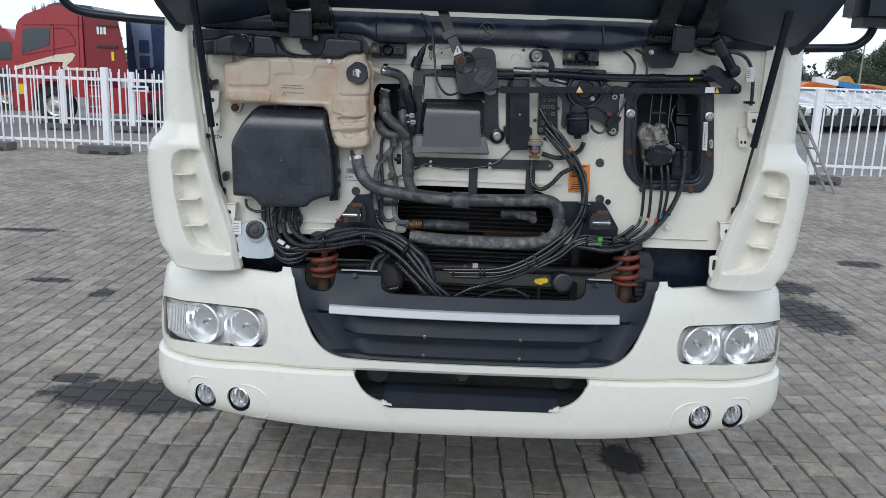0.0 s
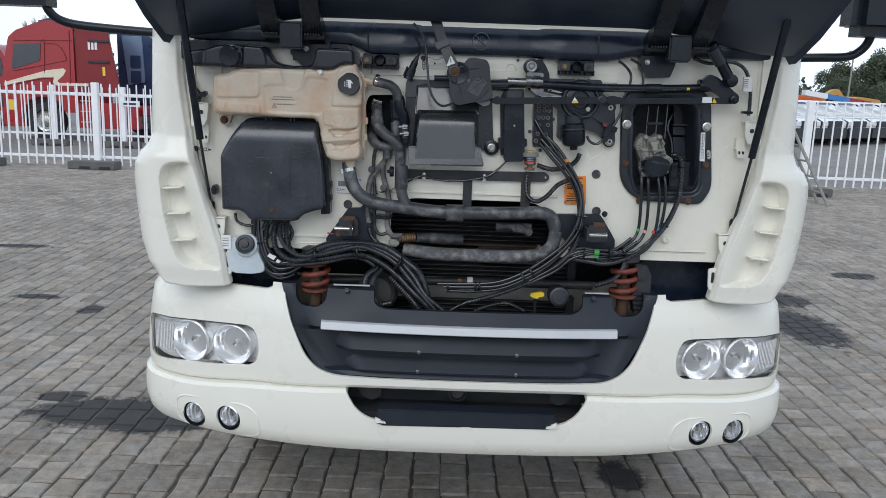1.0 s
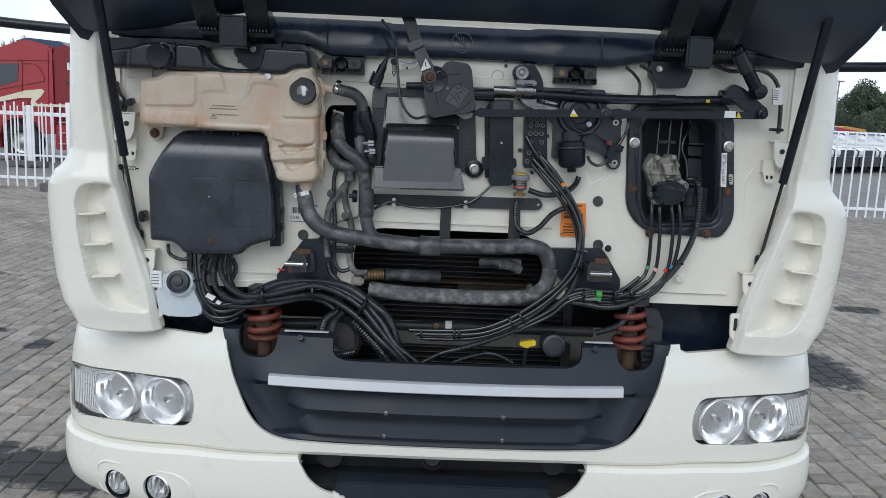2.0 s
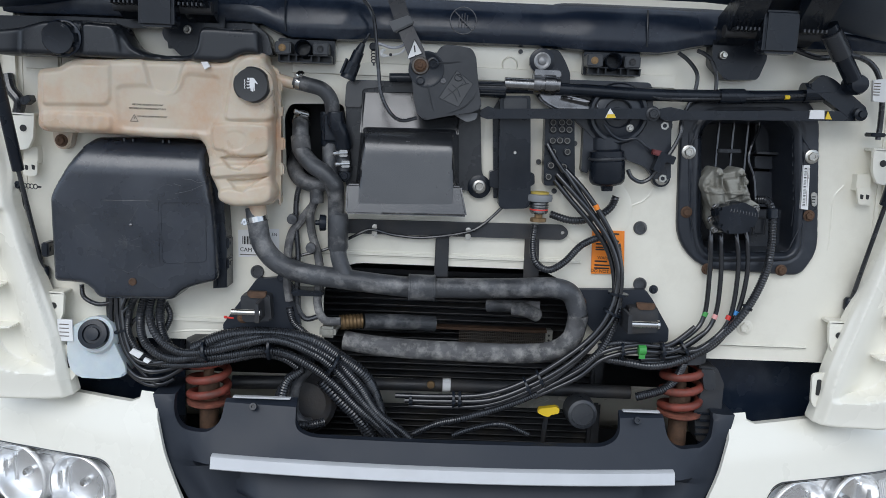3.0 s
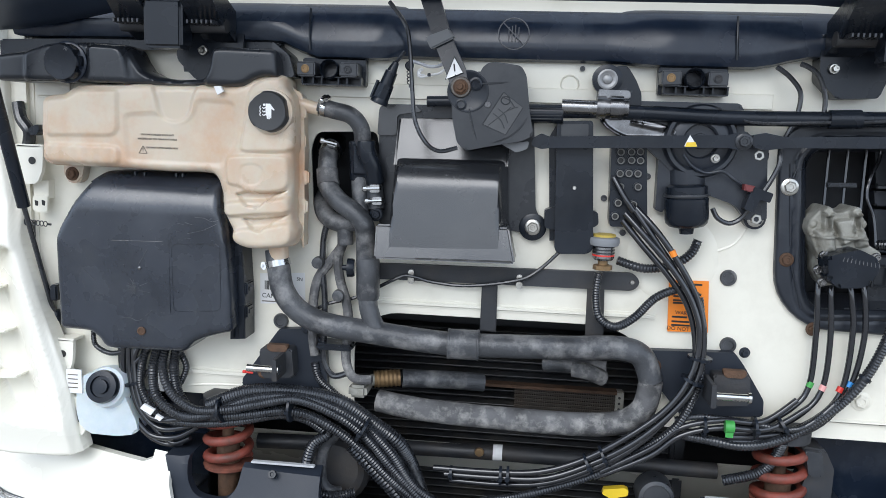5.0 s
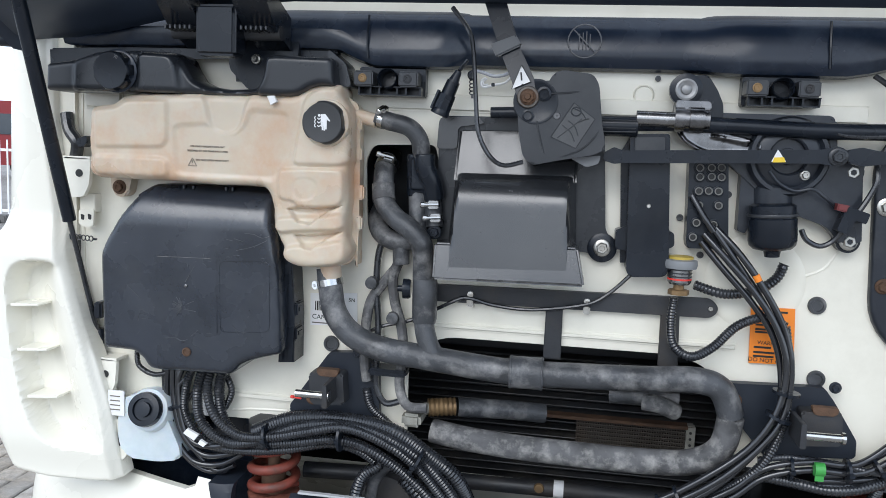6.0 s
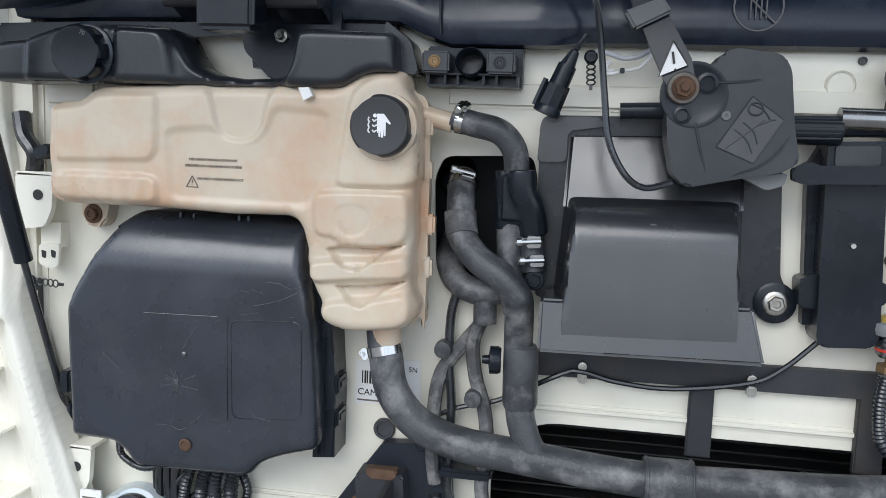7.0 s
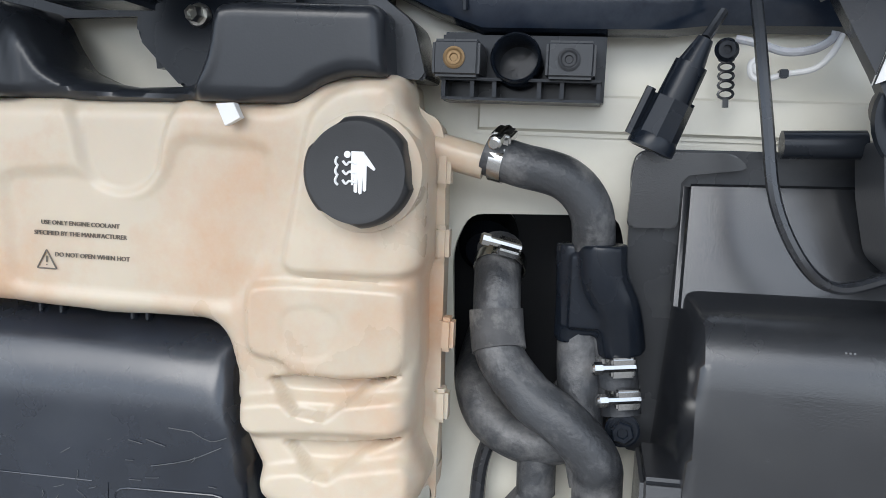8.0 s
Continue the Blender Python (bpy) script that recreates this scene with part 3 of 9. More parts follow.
def upper_section(x):
    a = abs(x)
    top = 1.045 + 0.0 * a - 0.03 * smooth_step(1.0, 1.16, a)
    bot = 0.700 - 0.012 * smooth_step(0.3, 0.7, a) - 0.03 * smooth_step(0.7, 1.1, a)
    lean = 0.035
    return [(0.066, top + 0.002), (0.022 + lean, top - 0.010), (lean * 0.8, top - 0.045), (lean * 0.45, top - 0.11), (lean * 0.2, top - 0.18), (0.0, top - 0.25), (0.0, bot + 0.05), (0.004, bot + 0.012), (0.014, bot), (0.06, bot - 0.001)]


def lower_section(x):
    a = abs(x)
    top = 0.696 - 0.012 * smooth_step(0.3, 0.7, a) - 0.03 * smooth_step(0.7, 1.1, a)
    bot = 0.455 + 0.012 * smooth_step(0.3, 1.1, a)
    return [(0.09, top + 0.004), (0.016, top + 0.001), (0.004, top - 0.010), (0.0, top - 0.05), (0.0, top - 0.10), (0.003, bot + 0.065), (0.013, bot + 0.03), (0.032, bot + 0.007), (0.055, bot)]


front_panel = child("front_panel", skin(U_PROFILE, upper_section), WHITE, truck, "cream white front panel round the lamps")
GRILLE_OUT = [(-0.672, 1.10), (-0.655, 1.03), (-0.625, 0.92), (-0.575, 0.81), (-0.53, 0.762), (-0.47, 0.742), (-0.3, 0.738), (0.3, 0.738), (0.47, 0.742), (0.53, 0.762), (0.575, 0.81), (0.625, 0.92), (0.655, 1.03), (0.672, 1.10)]
cut(front_panel, plate(rounded(GRILLE_OUT, 0.03), -0.4, 0.06))
LAMP_L = [(-1.205, 0.1, 0.868), (-1.09, 0.05, 0.876), (-0.97, 0, 0.885), (-0.868, -0.03, 0.889), (-0.782, -0.06, 0.891), (-0.755, -0.07, 0.872), (-0.739, -0.075, 0.818), (-0.750, -0.075, 0.768), (-0.776, -0.06, 0.748), (-0.892, -0.03, 0.735), (-1.026, 0.02, 0.724), (-1.16, 0.1, 0.708), (-1.20, 0.13, 0.712)]
LAMP_XZ = rounded([(x, z) for x, y, z in LAMP_L], 0.022, 3)
for side in (1, -1):
    cut(front_panel, plate([(side * x, z) for x, z in LAMP_XZ], -0.4, 0.45))
cut(front_panel, plate([(-0.885, 1.2), (-0.885, 1.035), (-0.87, 1.026), (-0.72, 1.024), (-0.70, 1.032), (-0.695, 1.2)], -0.4, 0.2))
cut(front_panel, plate([(0.885, 1.2), (0.885, 1.035), (0.87, 1.026), (0.72, 1.024), (0.70, 1.032), (0.695, 1.2)], -0.4, 0.2))

bumper = child("bumper", skin(B_PROFILE, lower_section), WHITE, truck, "cream white lower bumper with chipped paint round the opening")
INTAKE = [(-0.44, 0.74), (-0.425, 0.69), (-0.39, 0.63), (-0.355, 0.603), (-0.315, 0.59), (0.315, 0.59), (0.355, 0.603), (0.39, 0.63), (0.425, 0.69), (0.44, 0.74)]
cut(bumper, plate(rounded(INTAKE, 0.04), -0.4, 0.0))
for side in (-1, 1):
    seam = skin(U_PROFILE, lambda x: [(0.030, 0.75 - 0.04 * smooth_step(0.3, 1.1, abs(x))), (0.030, 0.64 - 0.04 * smooth_step(0.3, 1.1, abs(x)))], 0.01)
    strip_ = child("seam_strip", seam, DARK, truck, "dark strip behind the joint of panel and bumper")
    cut(strip_, plate(rect(-2.0, 0.44, 0.2, 1.2) if side > 0 else rect(-0.44, 2.0, 0.2, 1.2), -1.0, 2.0))
    cut(strip_, plate(GRILLE_OUT, -0.4, 0.06))


def front_y(profile, x):
    line = along(profile)
    for (x0, y0), (x1, y1) in zip(line, line[1:]):
        if x0 <= x <= x1 and x1 > x0:
            return y0 + (y1 - y0) * (x - x0) / (x1 - x0)
    return 0.5


def lower_y(x, z):
    """The lower bumper's face at x and z."""
    sec = lower_section(x)
    back = sec[-1][0]
    for (s0, z0), (s1, z1) in zip(sec, sec[1:]):
        if z1 <= z <= z0:
            back = s0 + (s1 - s0) * (z0 - z) / (z0 - z1)
    return front_y(B_PROFILE, x) + back * 1.15


# fog lamps in their shallow pockets
FOGS = ((0.997, 0.532), (0.857, 0.545))


def fog_pocket(side):
    pts = [(0.745, 0.580), (0.79, 0.608), (1.035, 0.604), (1.070, 0.582), (1.068, 0.505), (1.03, 0.478), (0.77, 0.478), (0.735, 0.50)]
    return [(side * x, z) for x, z in rounded(pts, 0.025)]


def fog_lamp(side, x, z, name):
    y = lower_y(side * x, z)
    ax = Vector((side * 0.35, -1, 0)).normalized()
    at = Vector((side * x, y + 0.012, z))
    lens_at = at + Vector((-side * 0.006, 0, 0.007))
    lamp = child("fog_lamp", lathe([(0.036, -0.02), (0.039, 0.0), (0.039, 0.010), (0.036, 0.012), (0.035, 0.004), (0.024, -0.026), (0.012, -0.034), (0, -0.036)], lens_at, ax, 32), REFLECTOR, truck, "round clear fog lamp with chrome bowl")
    child("lens", lathe([(0.036, 0.006), (0.033, 0.012), (0.024, 0.019), (0.012, 0.0225), (0, 0.0235)], lens_at, ax, 28), LENS, lamp)
    child("bezel", lathe([(0.047, -0.05), (0.0485, 0.004), (0.0465, 0.006), (0.040, -0.006), (0.039, -0.05)], at, ax, 32, False), BLACKP, lamp, "deep black ring round the lamp")
    child("bulb", lathe([(0.009, -0.034), (0.010, -0.014), (0.006, -0.006), (0, -0.005)], lens_at, ax, 14), CHROME, lamp)
    for k in range(-2, 3):
        child("flute", box(lens_at.x + k * 0.012 - 0.0012, lens_at.x + k * 0.012 + 0.0012, lens_at.y - 0.006, lens_at.y + 0.012, lens_at.z - 0.022, lens_at.z + 0.022), REFLECTOR, lamp)


for side in (-1, 1):
    for fx, fz in FOGS:
        y = lower_y(side * fx, fz)
        cut(bumper, lathe([(0, -0.06), (0.049, -0.06), (0.049, 0.08), (0, 0.08)], (side * fx, y, fz), Vector((side * 0.35, -1, 0)).normalized(), 28))
        fog_lamp(side, fx, fz, "fog_lamp")
    ridge = [(x, lower_y(x, z), z) for x, z in fog_pocket(side)]
    child("fog_surround", tube(ridge + ridge[:1], 0.004, 8, smooth_line=False), WHITE, truck, "raised rim round the fog lamps")


# head lamps
def head_lamp(side):
    shell = [(side * x, z) for x, z in LAMP_XZ]

    def bent(outline, inset, depth):
        bm = bmesh.new()
        front = [bm.verts.new((x, front_y(U_PROFILE, x) + inset, z)) for x, z in outline]
        f = bm.faces.new(front)
        bmesh.ops.triangulate(bm, faces=[f])
        for k in range(2):
            bmesh.ops.subdivide_edges(bm, edges=bm.edges[:], cuts=1, use_grid_fill=True)
        for v in bm.verts:
            v.co.y = front_y(U_PROFILE, v.co.x) + inset
        bmesh.ops.recalc_face_normals(bm, faces=bm.faces)
        ret = bmesh.ops.extrude_face_region(bm, geom=bm.faces[:])
        bmesh.ops.translate(bm, verts=[g for g in ret["geom"] if isinstance(g, bmesh.types.BMVert)], vec=(0, depth, 0))
        return bm

    mx_ = sum(x for x, z in shell) / len(shell)
    mz_ = sum(z for x, z in shell) / len(shell)
    wide = [(mx_ + (x - mx_) * 1.05, mz_ + (z - mz_) * 1.12) for x, z in shell]
    lamp = child("head_lamp", bent(wide, 0.060, 0.03), LAMPSILVER, truck, "clear glass head lamp with two round reflectors")
    rim = [(mx_ + (x - mx_) * 1.004, mz_ + (z - mz_) * 1.01) for x, z in shell]
    edge = [(x, front_y(U_PROFILE, x) + 0.010, z) for x, z in rim]
    child("gasket", tube(edge + edge[:1], 0.0016, 6, smooth_line=False), GREYP, lamp, "thin black gasket round the lens")
    for cx, cz, r in ((0.838, 0.808, 0.074), (1.000, 0.800, 0.076)):
        y = front_y(U_PROFILE, side * cx)
        turn = Vector((side * (0.22 if cx < 0.9 else 0.36), -1, 0)).normalized()
        at = Vector((side * cx, y + 0.075, cz))
        child("reflector", lathe([(r + 0.003, 0.02), (r + 0.003, 0.056), (r, 0.058), (r - 0.003, 0.054), (r * 0.93, 0.044), (r * 0.82, 0.028), (r * 0.66, 0.013), (r * 0.48, 0.003), (r * 0.3, -0.004), (0.014, -0.007)], at, turn, 40), REFLECTOR, lamp, "deep mirrored bowl")
        child("reflector_ring", lathe([(r * 0.96, 0.050), (r * 1.03, 0.058), (r * 1.06, 0.054), (r * 1.03, 0.044)], at, turn, 40, False), LAMPSILVER, lamp)
        child("bulb", lathe([(0.014, -0.006), (0.014, 0.012), (0.010, 0.020), (0.010, 0.034), (0.006, 0.040), (0, 0.041)], at, turn, 18), CHROME, lamp, "bulb with its bright shield")
        child("bulb_ring", lathe([(0.017, -0.002), (0.017, 0.006), (0.015, 0.008), (0.014, 0.004)], at, turn, 20, False), GREYP, lamp)
        s_ = Vector((0, 0, 1)).cross(turn).normalized()
        for k in range(-4, 5):
            u = k * r * 0.2
            hgt = math.sqrt(max(0.0, (r * 0.92) ** 2 - u * u))
            dep = 0.046 * (u / r) ** 2 + 0.006
            m = Matrix((s_, turn, Vector((0, 0, 1)))).transposed().to_4x4()
            m.translation = at + s_ * u + turn * dep
            if abs(k) > 0:
                child("flute", moved(box(-0.0022, 0.0022, -0.004, 0.004, -hgt * 0.62, hgt * 0.62, 0.001, 1), m), REFLECTOR, lamp)
    lens = child("lens", bent(shell, 0.004, 0.003), LENS, lamp, "clear curved lens")
    lens.visible_shadow = False
    for k in range(13):
        x = side * (1.088 + k * 0.0075)
        y = front_y(U_PROFILE, x)
        child("lens_rib", box(x - 0.0014, x + 0.0014, y + 0.012, y + 0.020, 0.742, 0.852, 0.0006, 1), LAMPSILVER, lamp)
    for k in range(3):
        z = 0.765 + 0.033 * k
        child("corner_step", loft([[(side * x, front_y(U_PROFILE, side * x) + 0.022, z - 0.003), (side * x, front_y(U_PROFILE, side * x) + 0.022, z + 0.003)] for x in (1.085, 1.11, 1.135, 1.16, 1.18)], thick=0.02), LAMPSILVER, lamp)
    return lamp


for side in (-1, 1):
    head_lamp(side)

# grille insert: sloping shelf, strip and slats
def grille_bm():
    rows = []
    prof = [(0.04, 1.052), (-0.058, 1.050), (-0.084, 1.037), (-0.108, 1.00), (-0.134, 0.955), (-0.150, 0.915), (-0.132, 0.905), (-0.110, 0.895), (-0.110, 0.765), (-0.132, 0.755), (-0.140, 0.742), (-0.130, 0.725)]
    for i in range(41):
        u = -1 + i / 20
        row = []
        for y, z in prof:
            half = 0.668
            for (xa, za), (xb, zb) in zip(GRILLE_OUT[7:], GRILLE_OUT[8:]):
                if min(za, zb) - 1e-6 <= z <= max(za, zb) + 1e-6:
                    half = xa + (xb - xa) * ((z - za) / (zb - za) if abs(zb - za) > 1e-6 else 0)
            if z < 0.742:
                half = 0.47
            x = u * (half + 0.004)
            k = smooth_step(0.83, 0.96, abs(u))
            edge = front_y(U_PROFILE, x) + 0.016 + 0.03 * smooth_step(0.8, 1.05, z)
            row.append((x, (1 - k) * (y + 0.05 * (abs(x) / 0.67) ** 2.2) + k * max(edge, y), z))
        rows.append(row)
    return loft(rows, thick=0.02)


grille = child("grille", grille_bm(), GRILLEP, truck, "dark grey plastic grille below the open hatch")
for sx in (-1, 1):
    cut(grille, plate(rounded([(sx * 0.63, 1.2), (sx * 0.61, 1.0), (sx * 0.59, 0.978), (sx * 0.53, 0.976), (sx * 0.505, 0.998), (sx * 0.485, 1.2)], 0.02), -0.3, 0.2))
cut(grille, plate(rounded([(-0.345, 1.2), (-0.335, 0.995), (-0.30, 0.982), (0.36, 0.982), (0.395, 1.0), (0.41, 1.2)], 0.03), -0.3, 0.2))
cut(grille, box(-0.53, 0.53, -0.046, 0.2, 0.99, 1.3))
rows = []
for k in range(33):
    x = -0.515 + 1.03 * k / 32
    y = -0.152 + 0.05 * (abs(x) / 0.67) ** 2.2
    rows.append([(x, y + 0.012, 0.938), (x, y + 0.0005, 0.9375), (x, y - 0.004, 0.935), (x, y - 0.011, 0.911), (x, y - 0.008, 0.908), (x, y + 0.006, 0.908)])
strip = loft(rows, closed=True)
strip.verts.ensure_lookup_table()
strip.faces.new(strip.verts[:6])
strip.faces.new(strip.verts[-6:])
child("strip", strip, SILVER, grille, "satin silver trim strip")
for half, sec in ((0.475, [(-0.108, 0.900), (-0.114, 0.893), (-0.124, 0.872), (-0.147, 0.846), (-0.150, 0.841), (-0.147, 0.834), (-0.112, 0.826)]), (0.440, [(-0.108, 0.812), (-0.118, 0.800), (-0.140, 0.778), (-0.149, 0.768), (-0.147, 0.761), (-0.112, 0.756)])):
    rows = []
    for k in range(37):
        u = -1 + k / 18
        fade = 1 - smooth_step(0.86, 1.0, abs(u))
        x = u * half
        rows.append([(x, -0.106 + (y + 0.106) * fade + 0.05 * (abs(x) / 0.67) ** 2.2, z) for y, z in sec])
    child("slat", loft(rows), GRILLEP, grille, "broad dark plastic ledge")

for gx, gz in ((-0.172, 0.8405), (0.168, 0.8405), (-0.175, 0.770), (0.168, 0.770)):
    child("grille_screw", bolt_bm((gx, -0.149 + 0.05 * (abs(gx) / 0.67) ** 2.2, gz), 0.0045, h=0.003), DULLSTEEL, grille)
for gx in (-0.432, 0.435):
    child("grille_plug", lathe([(0.009, 0), (0.008, 0.004), (0.004, 0.004), (0.003, 0.002), (0, 0.002)], (gx, -0.080, 1.037), (0, -1, 0.5), 14), BLACKP, grille)

# pale strips added to paint the sky's glint on the shelf's top edge
for x0, x1 in ((-0.482, -0.352), (0.405, 0.490)):
    child("edge_glint_strip", box(x0, x1, -0.064, -0.052, 1.0495, 1.0535, 0.0012), SILVER, grille, "pale strip painting the sky reflection along the shelf edge")
# intake floor with its ribbed step plate
child("intake_floor", merge(box(-0.44, 0.44, -0.11, 0.25, 0.578, 0.60, 0.004), box(-0.43, 0.43, 0.02, 0.04, 0.60, 0.71)), DARK, truck, "dark recess behind the bumper opening")
child("step_plate", plate([(-0.31, 0.636), (0.31, 0.634), (0.315, 0.585), (0.28, 0.578), (-0.29, 0.574), (-0.315, 0.583)], -0.168, -0.10, 0.004), GRILLEP, truck, "dark bottom lip of the bumper opening, paint chipped")

for sx in (-1, 1):
    chip = plate([(sx * 0.315, 0.588), (sx * 0.318, 0.607), (sx * 0.309, 0.603), (sx * 0.300, 0.600), (sx * 0.296, 0.594), (sx * 0.285, 0.593), (sx * 0.280, 0.586)], -0.176, -0.165, 0.001)
    child("paint_chip", chip, WHITE, truck, "jagged edge of chipped white paint")
    child("intake_bracket", plate(rounded([(sx * 0.30, 0.70), (sx * 0.40, 0.70), (sx * 0.385, 0.64), (sx * 0.345, 0.615), (sx * 0.31, 0.63)], 0.01), -0.04, -0.02, 0.004), DARK, truck, "dark bracket inside the bumper opening")
    child("bracket_bolt", bolt_bm((sx * 0.36, -0.04, 0.675), 0.006), RUST, truck)
child("tow_socket", lathe([(0.034, 0), (0.036, 0.02), (0.028, 0.026), (0.024, 0.012), (0, 0.01)], (-0.03, -0.02, 0.655), (0, -1, 0.2), 22), DARK, truck, "dark cast towing socket")
child("tow_bracket", box(-0.10, 0.05, -0.01, 0.02, 0.625, 0.69, 0.006), DARK, truck)
# cab shell behind everything
def cab_shell():
    rows = []
    for y, z0, z1, half in ((0.12, 1.05, 1.95, 1.09), (0.28, 0.9, 2.35, 1.10), (0.45, 0.8, 2.62, 1.11), (0.7, 0.8, 2.7, 1.11), (1.7, 0.8, 2.72, 1.11)):
        rows.append([(x, y, z) for x, z in rounded([(-half, z0), (half, z0), (half * 0.96, z1), (-half * 0.96, z1)], 0.08)])
    bm = loft(rows, closed=True)
    bmesh.ops.holes_fill(bm, edges=[e for e in bm.edges if e.is_boundary and all(abs(v.co.y - 1.7) < 1e-4 for v in e.verts)], sides=0)
    return bm


child("cab_shell", cab_shell(), WHITE, truck, "cream white cab behind the open hatch")
wind = loft([[(-0.98, 0.07, 1.985), (0.98, 0.07, 1.985)], [(-0.95, 0.40, 2.60), (0.95, 0.40, 2.60)]], thick=0.01)
child("windscreen", wind, WINDOWG, truck, "dark windscreen behind the hatch")
# chassis blocks coloured near black to stand for shade under the cab
child("chassis_front", box(-0.95, 0.95, 0.55, 0.9, 0.45, 1.25, 0.02), VOID, truck, "chassis block coloured near black for the shade under the cab")
child("underbody", box(-1.0, 1.0, 0.15, 1.6, 0.55, 0.62, 0.01), VOID, truck, "chassis underside slab coloured near black for shade")
for sx in (-1, 1):
    wheel = child("wheel", lathe([(0.0, 0.1), (0.28, 0.1), (0.40, 0.11), (0.43, 0.08), (0.43, -0.12), (0.40, -0.15), (0, -0.15)], (sx * 0.95, 1.15, 0.43), (sx, 0, 0), 36), RUBBER, truck, "black front tyre in the shade under the cab")

# bulkhead panel
OPEN_A = rounded([(-0.383, 1.682), (-0.371, 1.711), (-0.254, 1.716), (-0.247, 1.688), (-0.242, 1.564), (-0.263, 1.542), (-0.355, 1.54), (-0.377, 1.564)], 0.012)
OPEN_R = rounded([(0.539, 1.694), (0.559, 1.719), (0.733, 1.725), (0.755, 1.703), (0.777, 1.525), (0.786, 1.418), (0.578, 1.409), (0.559, 1.457)], 0.02)
bulk = child("bulkhead", box(-1.0, 1.0, 0.0, 0.006, 1.165, 2.02), WALLPAINT, truck, "cream painted front bulkhead of the cab")
OPEN_C = rounded([(-0.285, 1.0), (-0.29, 1.31), (-0.235, 1.36), (0.225, 1.36), (0.30, 1.30), (0.33, 1.0)], [0.0, 0.06, 0.05, 0.05, 0.08, 0.0])
for o in (OPEN_A, OPEN_R, OPEN_C):
    cut(bulk, plate(o, -0.1, 0.1))
# pressed beads and ribs of the bulkhead
for bx0, bx1, bz0, bz1 in ((-0.37, 0.48, 1.775, 1.81), (-0.31, 0.3, 1.375, 1.39), (-0.68, -0.5, 1.205, 1.222), (0.60, 0.84, 1.195, 1.205), (-0.95, -0.87, 1.76, 1.80)):
    child("pressed_bead", plate(rect(bx0, bx1, bz0, bz1), -0.007, 0.002, 0.005, 3), WALLPAINT, bulk)
for cx, cz, r in ((0.32, 1.50, 0.085), (0.11, 1.815, 0.018)):
    child("pressed_boss", lathe([(r, -0.002), (r, 0.0008), (r * 0.9, 0.0035), (r * 0.78, 0.0015), (0, 0.001)], (cx, 0, cz), (0, -1, 0), 28), WALLPAINT, bulk)
for pts in ([(0.394, 0.002, 1.512), (0.431, 0.002, 1.53), (0.451, 0.002, 1.56)], [(0.88, 0.002, 1.581), (0.859, 0.002, 1.549), (0.861, 0.002, 1.491), (0.861, 0.002, 1.431)], [(-0.642, 0.002, 1.179), (-0.599, 0.002, 1.185), (-0.528, 0.002, 1.188)]):
    child("pressed_line", tube(pts, 0.0035, 8), WALLPAINT, bulk)


def open_box(x0, x1, y0, y1, z0, z1):
    """A tray that is open towards the front."""
    bm = box(x0, x1, y0, y1, z0, z1)
    bmesh.ops.delete(bm, geom=[f for f in bm.faces if f.calc_center_median().y < y0 + 1e-4], context='FACES')
    bmesh.ops.solidify(bm, geom=bm.faces[:], thickness=0.004)
    return bm


# trays behind the openings, darkened by colour for the shade inside
child("recess", open_box(-0.42, -0.2, 0.008, 0.14, 1.48, 1.76), VOID, bulk, "heater recess tray behind the bulkhead, coloured near black for shade")
child("recess", open_box(0.46, 0.89, 0.008, 0.17, 1.36, 1.76), VOID, bulk, "recess tray behind the brake valve, coloured near black for shade")
# bay closing panels, the bay's shade put into their near-black colour
child("bay_back", box(-0.93, 0.93, 0.42, 0.43, 0.6, 1.36), VOID, truck, "sheet closing the engine bay, near black to stand for shaded depth")
child("bay_roof", box(-0.98, 0.98, 0.01, 0.42, 1.37, 1.38), VOID, truck, "cab floor panel above the radiator, coloured near black for shade")
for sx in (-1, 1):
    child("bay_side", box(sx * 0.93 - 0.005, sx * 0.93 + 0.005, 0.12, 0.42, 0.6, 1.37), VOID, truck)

for sx in (-1, 1):
    child("inner_liner", box(min(sx * 0.64, sx * 0.98), max(sx * 0.64, sx * 0.98), 0.10, 0.11, 0.72, 1.17), COWLP, truck, "dark plastic liner inside the front panel")
    child("liner_floor", box(min(sx * 0.64, sx * 0.90), max(sx * 0.64, sx * 0.90), 0.03, 0.10, 0.93, 0.94), COWLP, truck)

# corner panels with pocket and fins
CORNER_OUT = [(0.848, 1.036), (0.90, 1.030), (1.00, 1.028), (1.06, 1.036), (1.120, 1.056), (1.165, 1.110), (1.188, 1.180), (1.203, 1.300), (1.210, 1.410), (1.205, 1.455), (1.186, 1.490), (1.162, 1.520), (1.150, 1.560), (1.142, 1.750), (1.126, 2.05), (1.000, 2.05), (0.998, 1.74), (0.972, 1.54), (0.958, 1.465), (0.922, 1.340), (0.898, 1.275), (0.880, 1.215), (0.866, 1.160), (0.858, 1.100)]
POCKET = [(0.968, 1.462), (1.035, 1.460), (1.060, 1.448), (1.072, 1.415), (1.064, 1.300), (1.040, 1.180), (1.020, 1.130), (0.992, 1.106), (0.950, 1.098), (0.872, 1.096), (0.884, 1.170), (0.915, 1.270), (0.945, 1.370)]


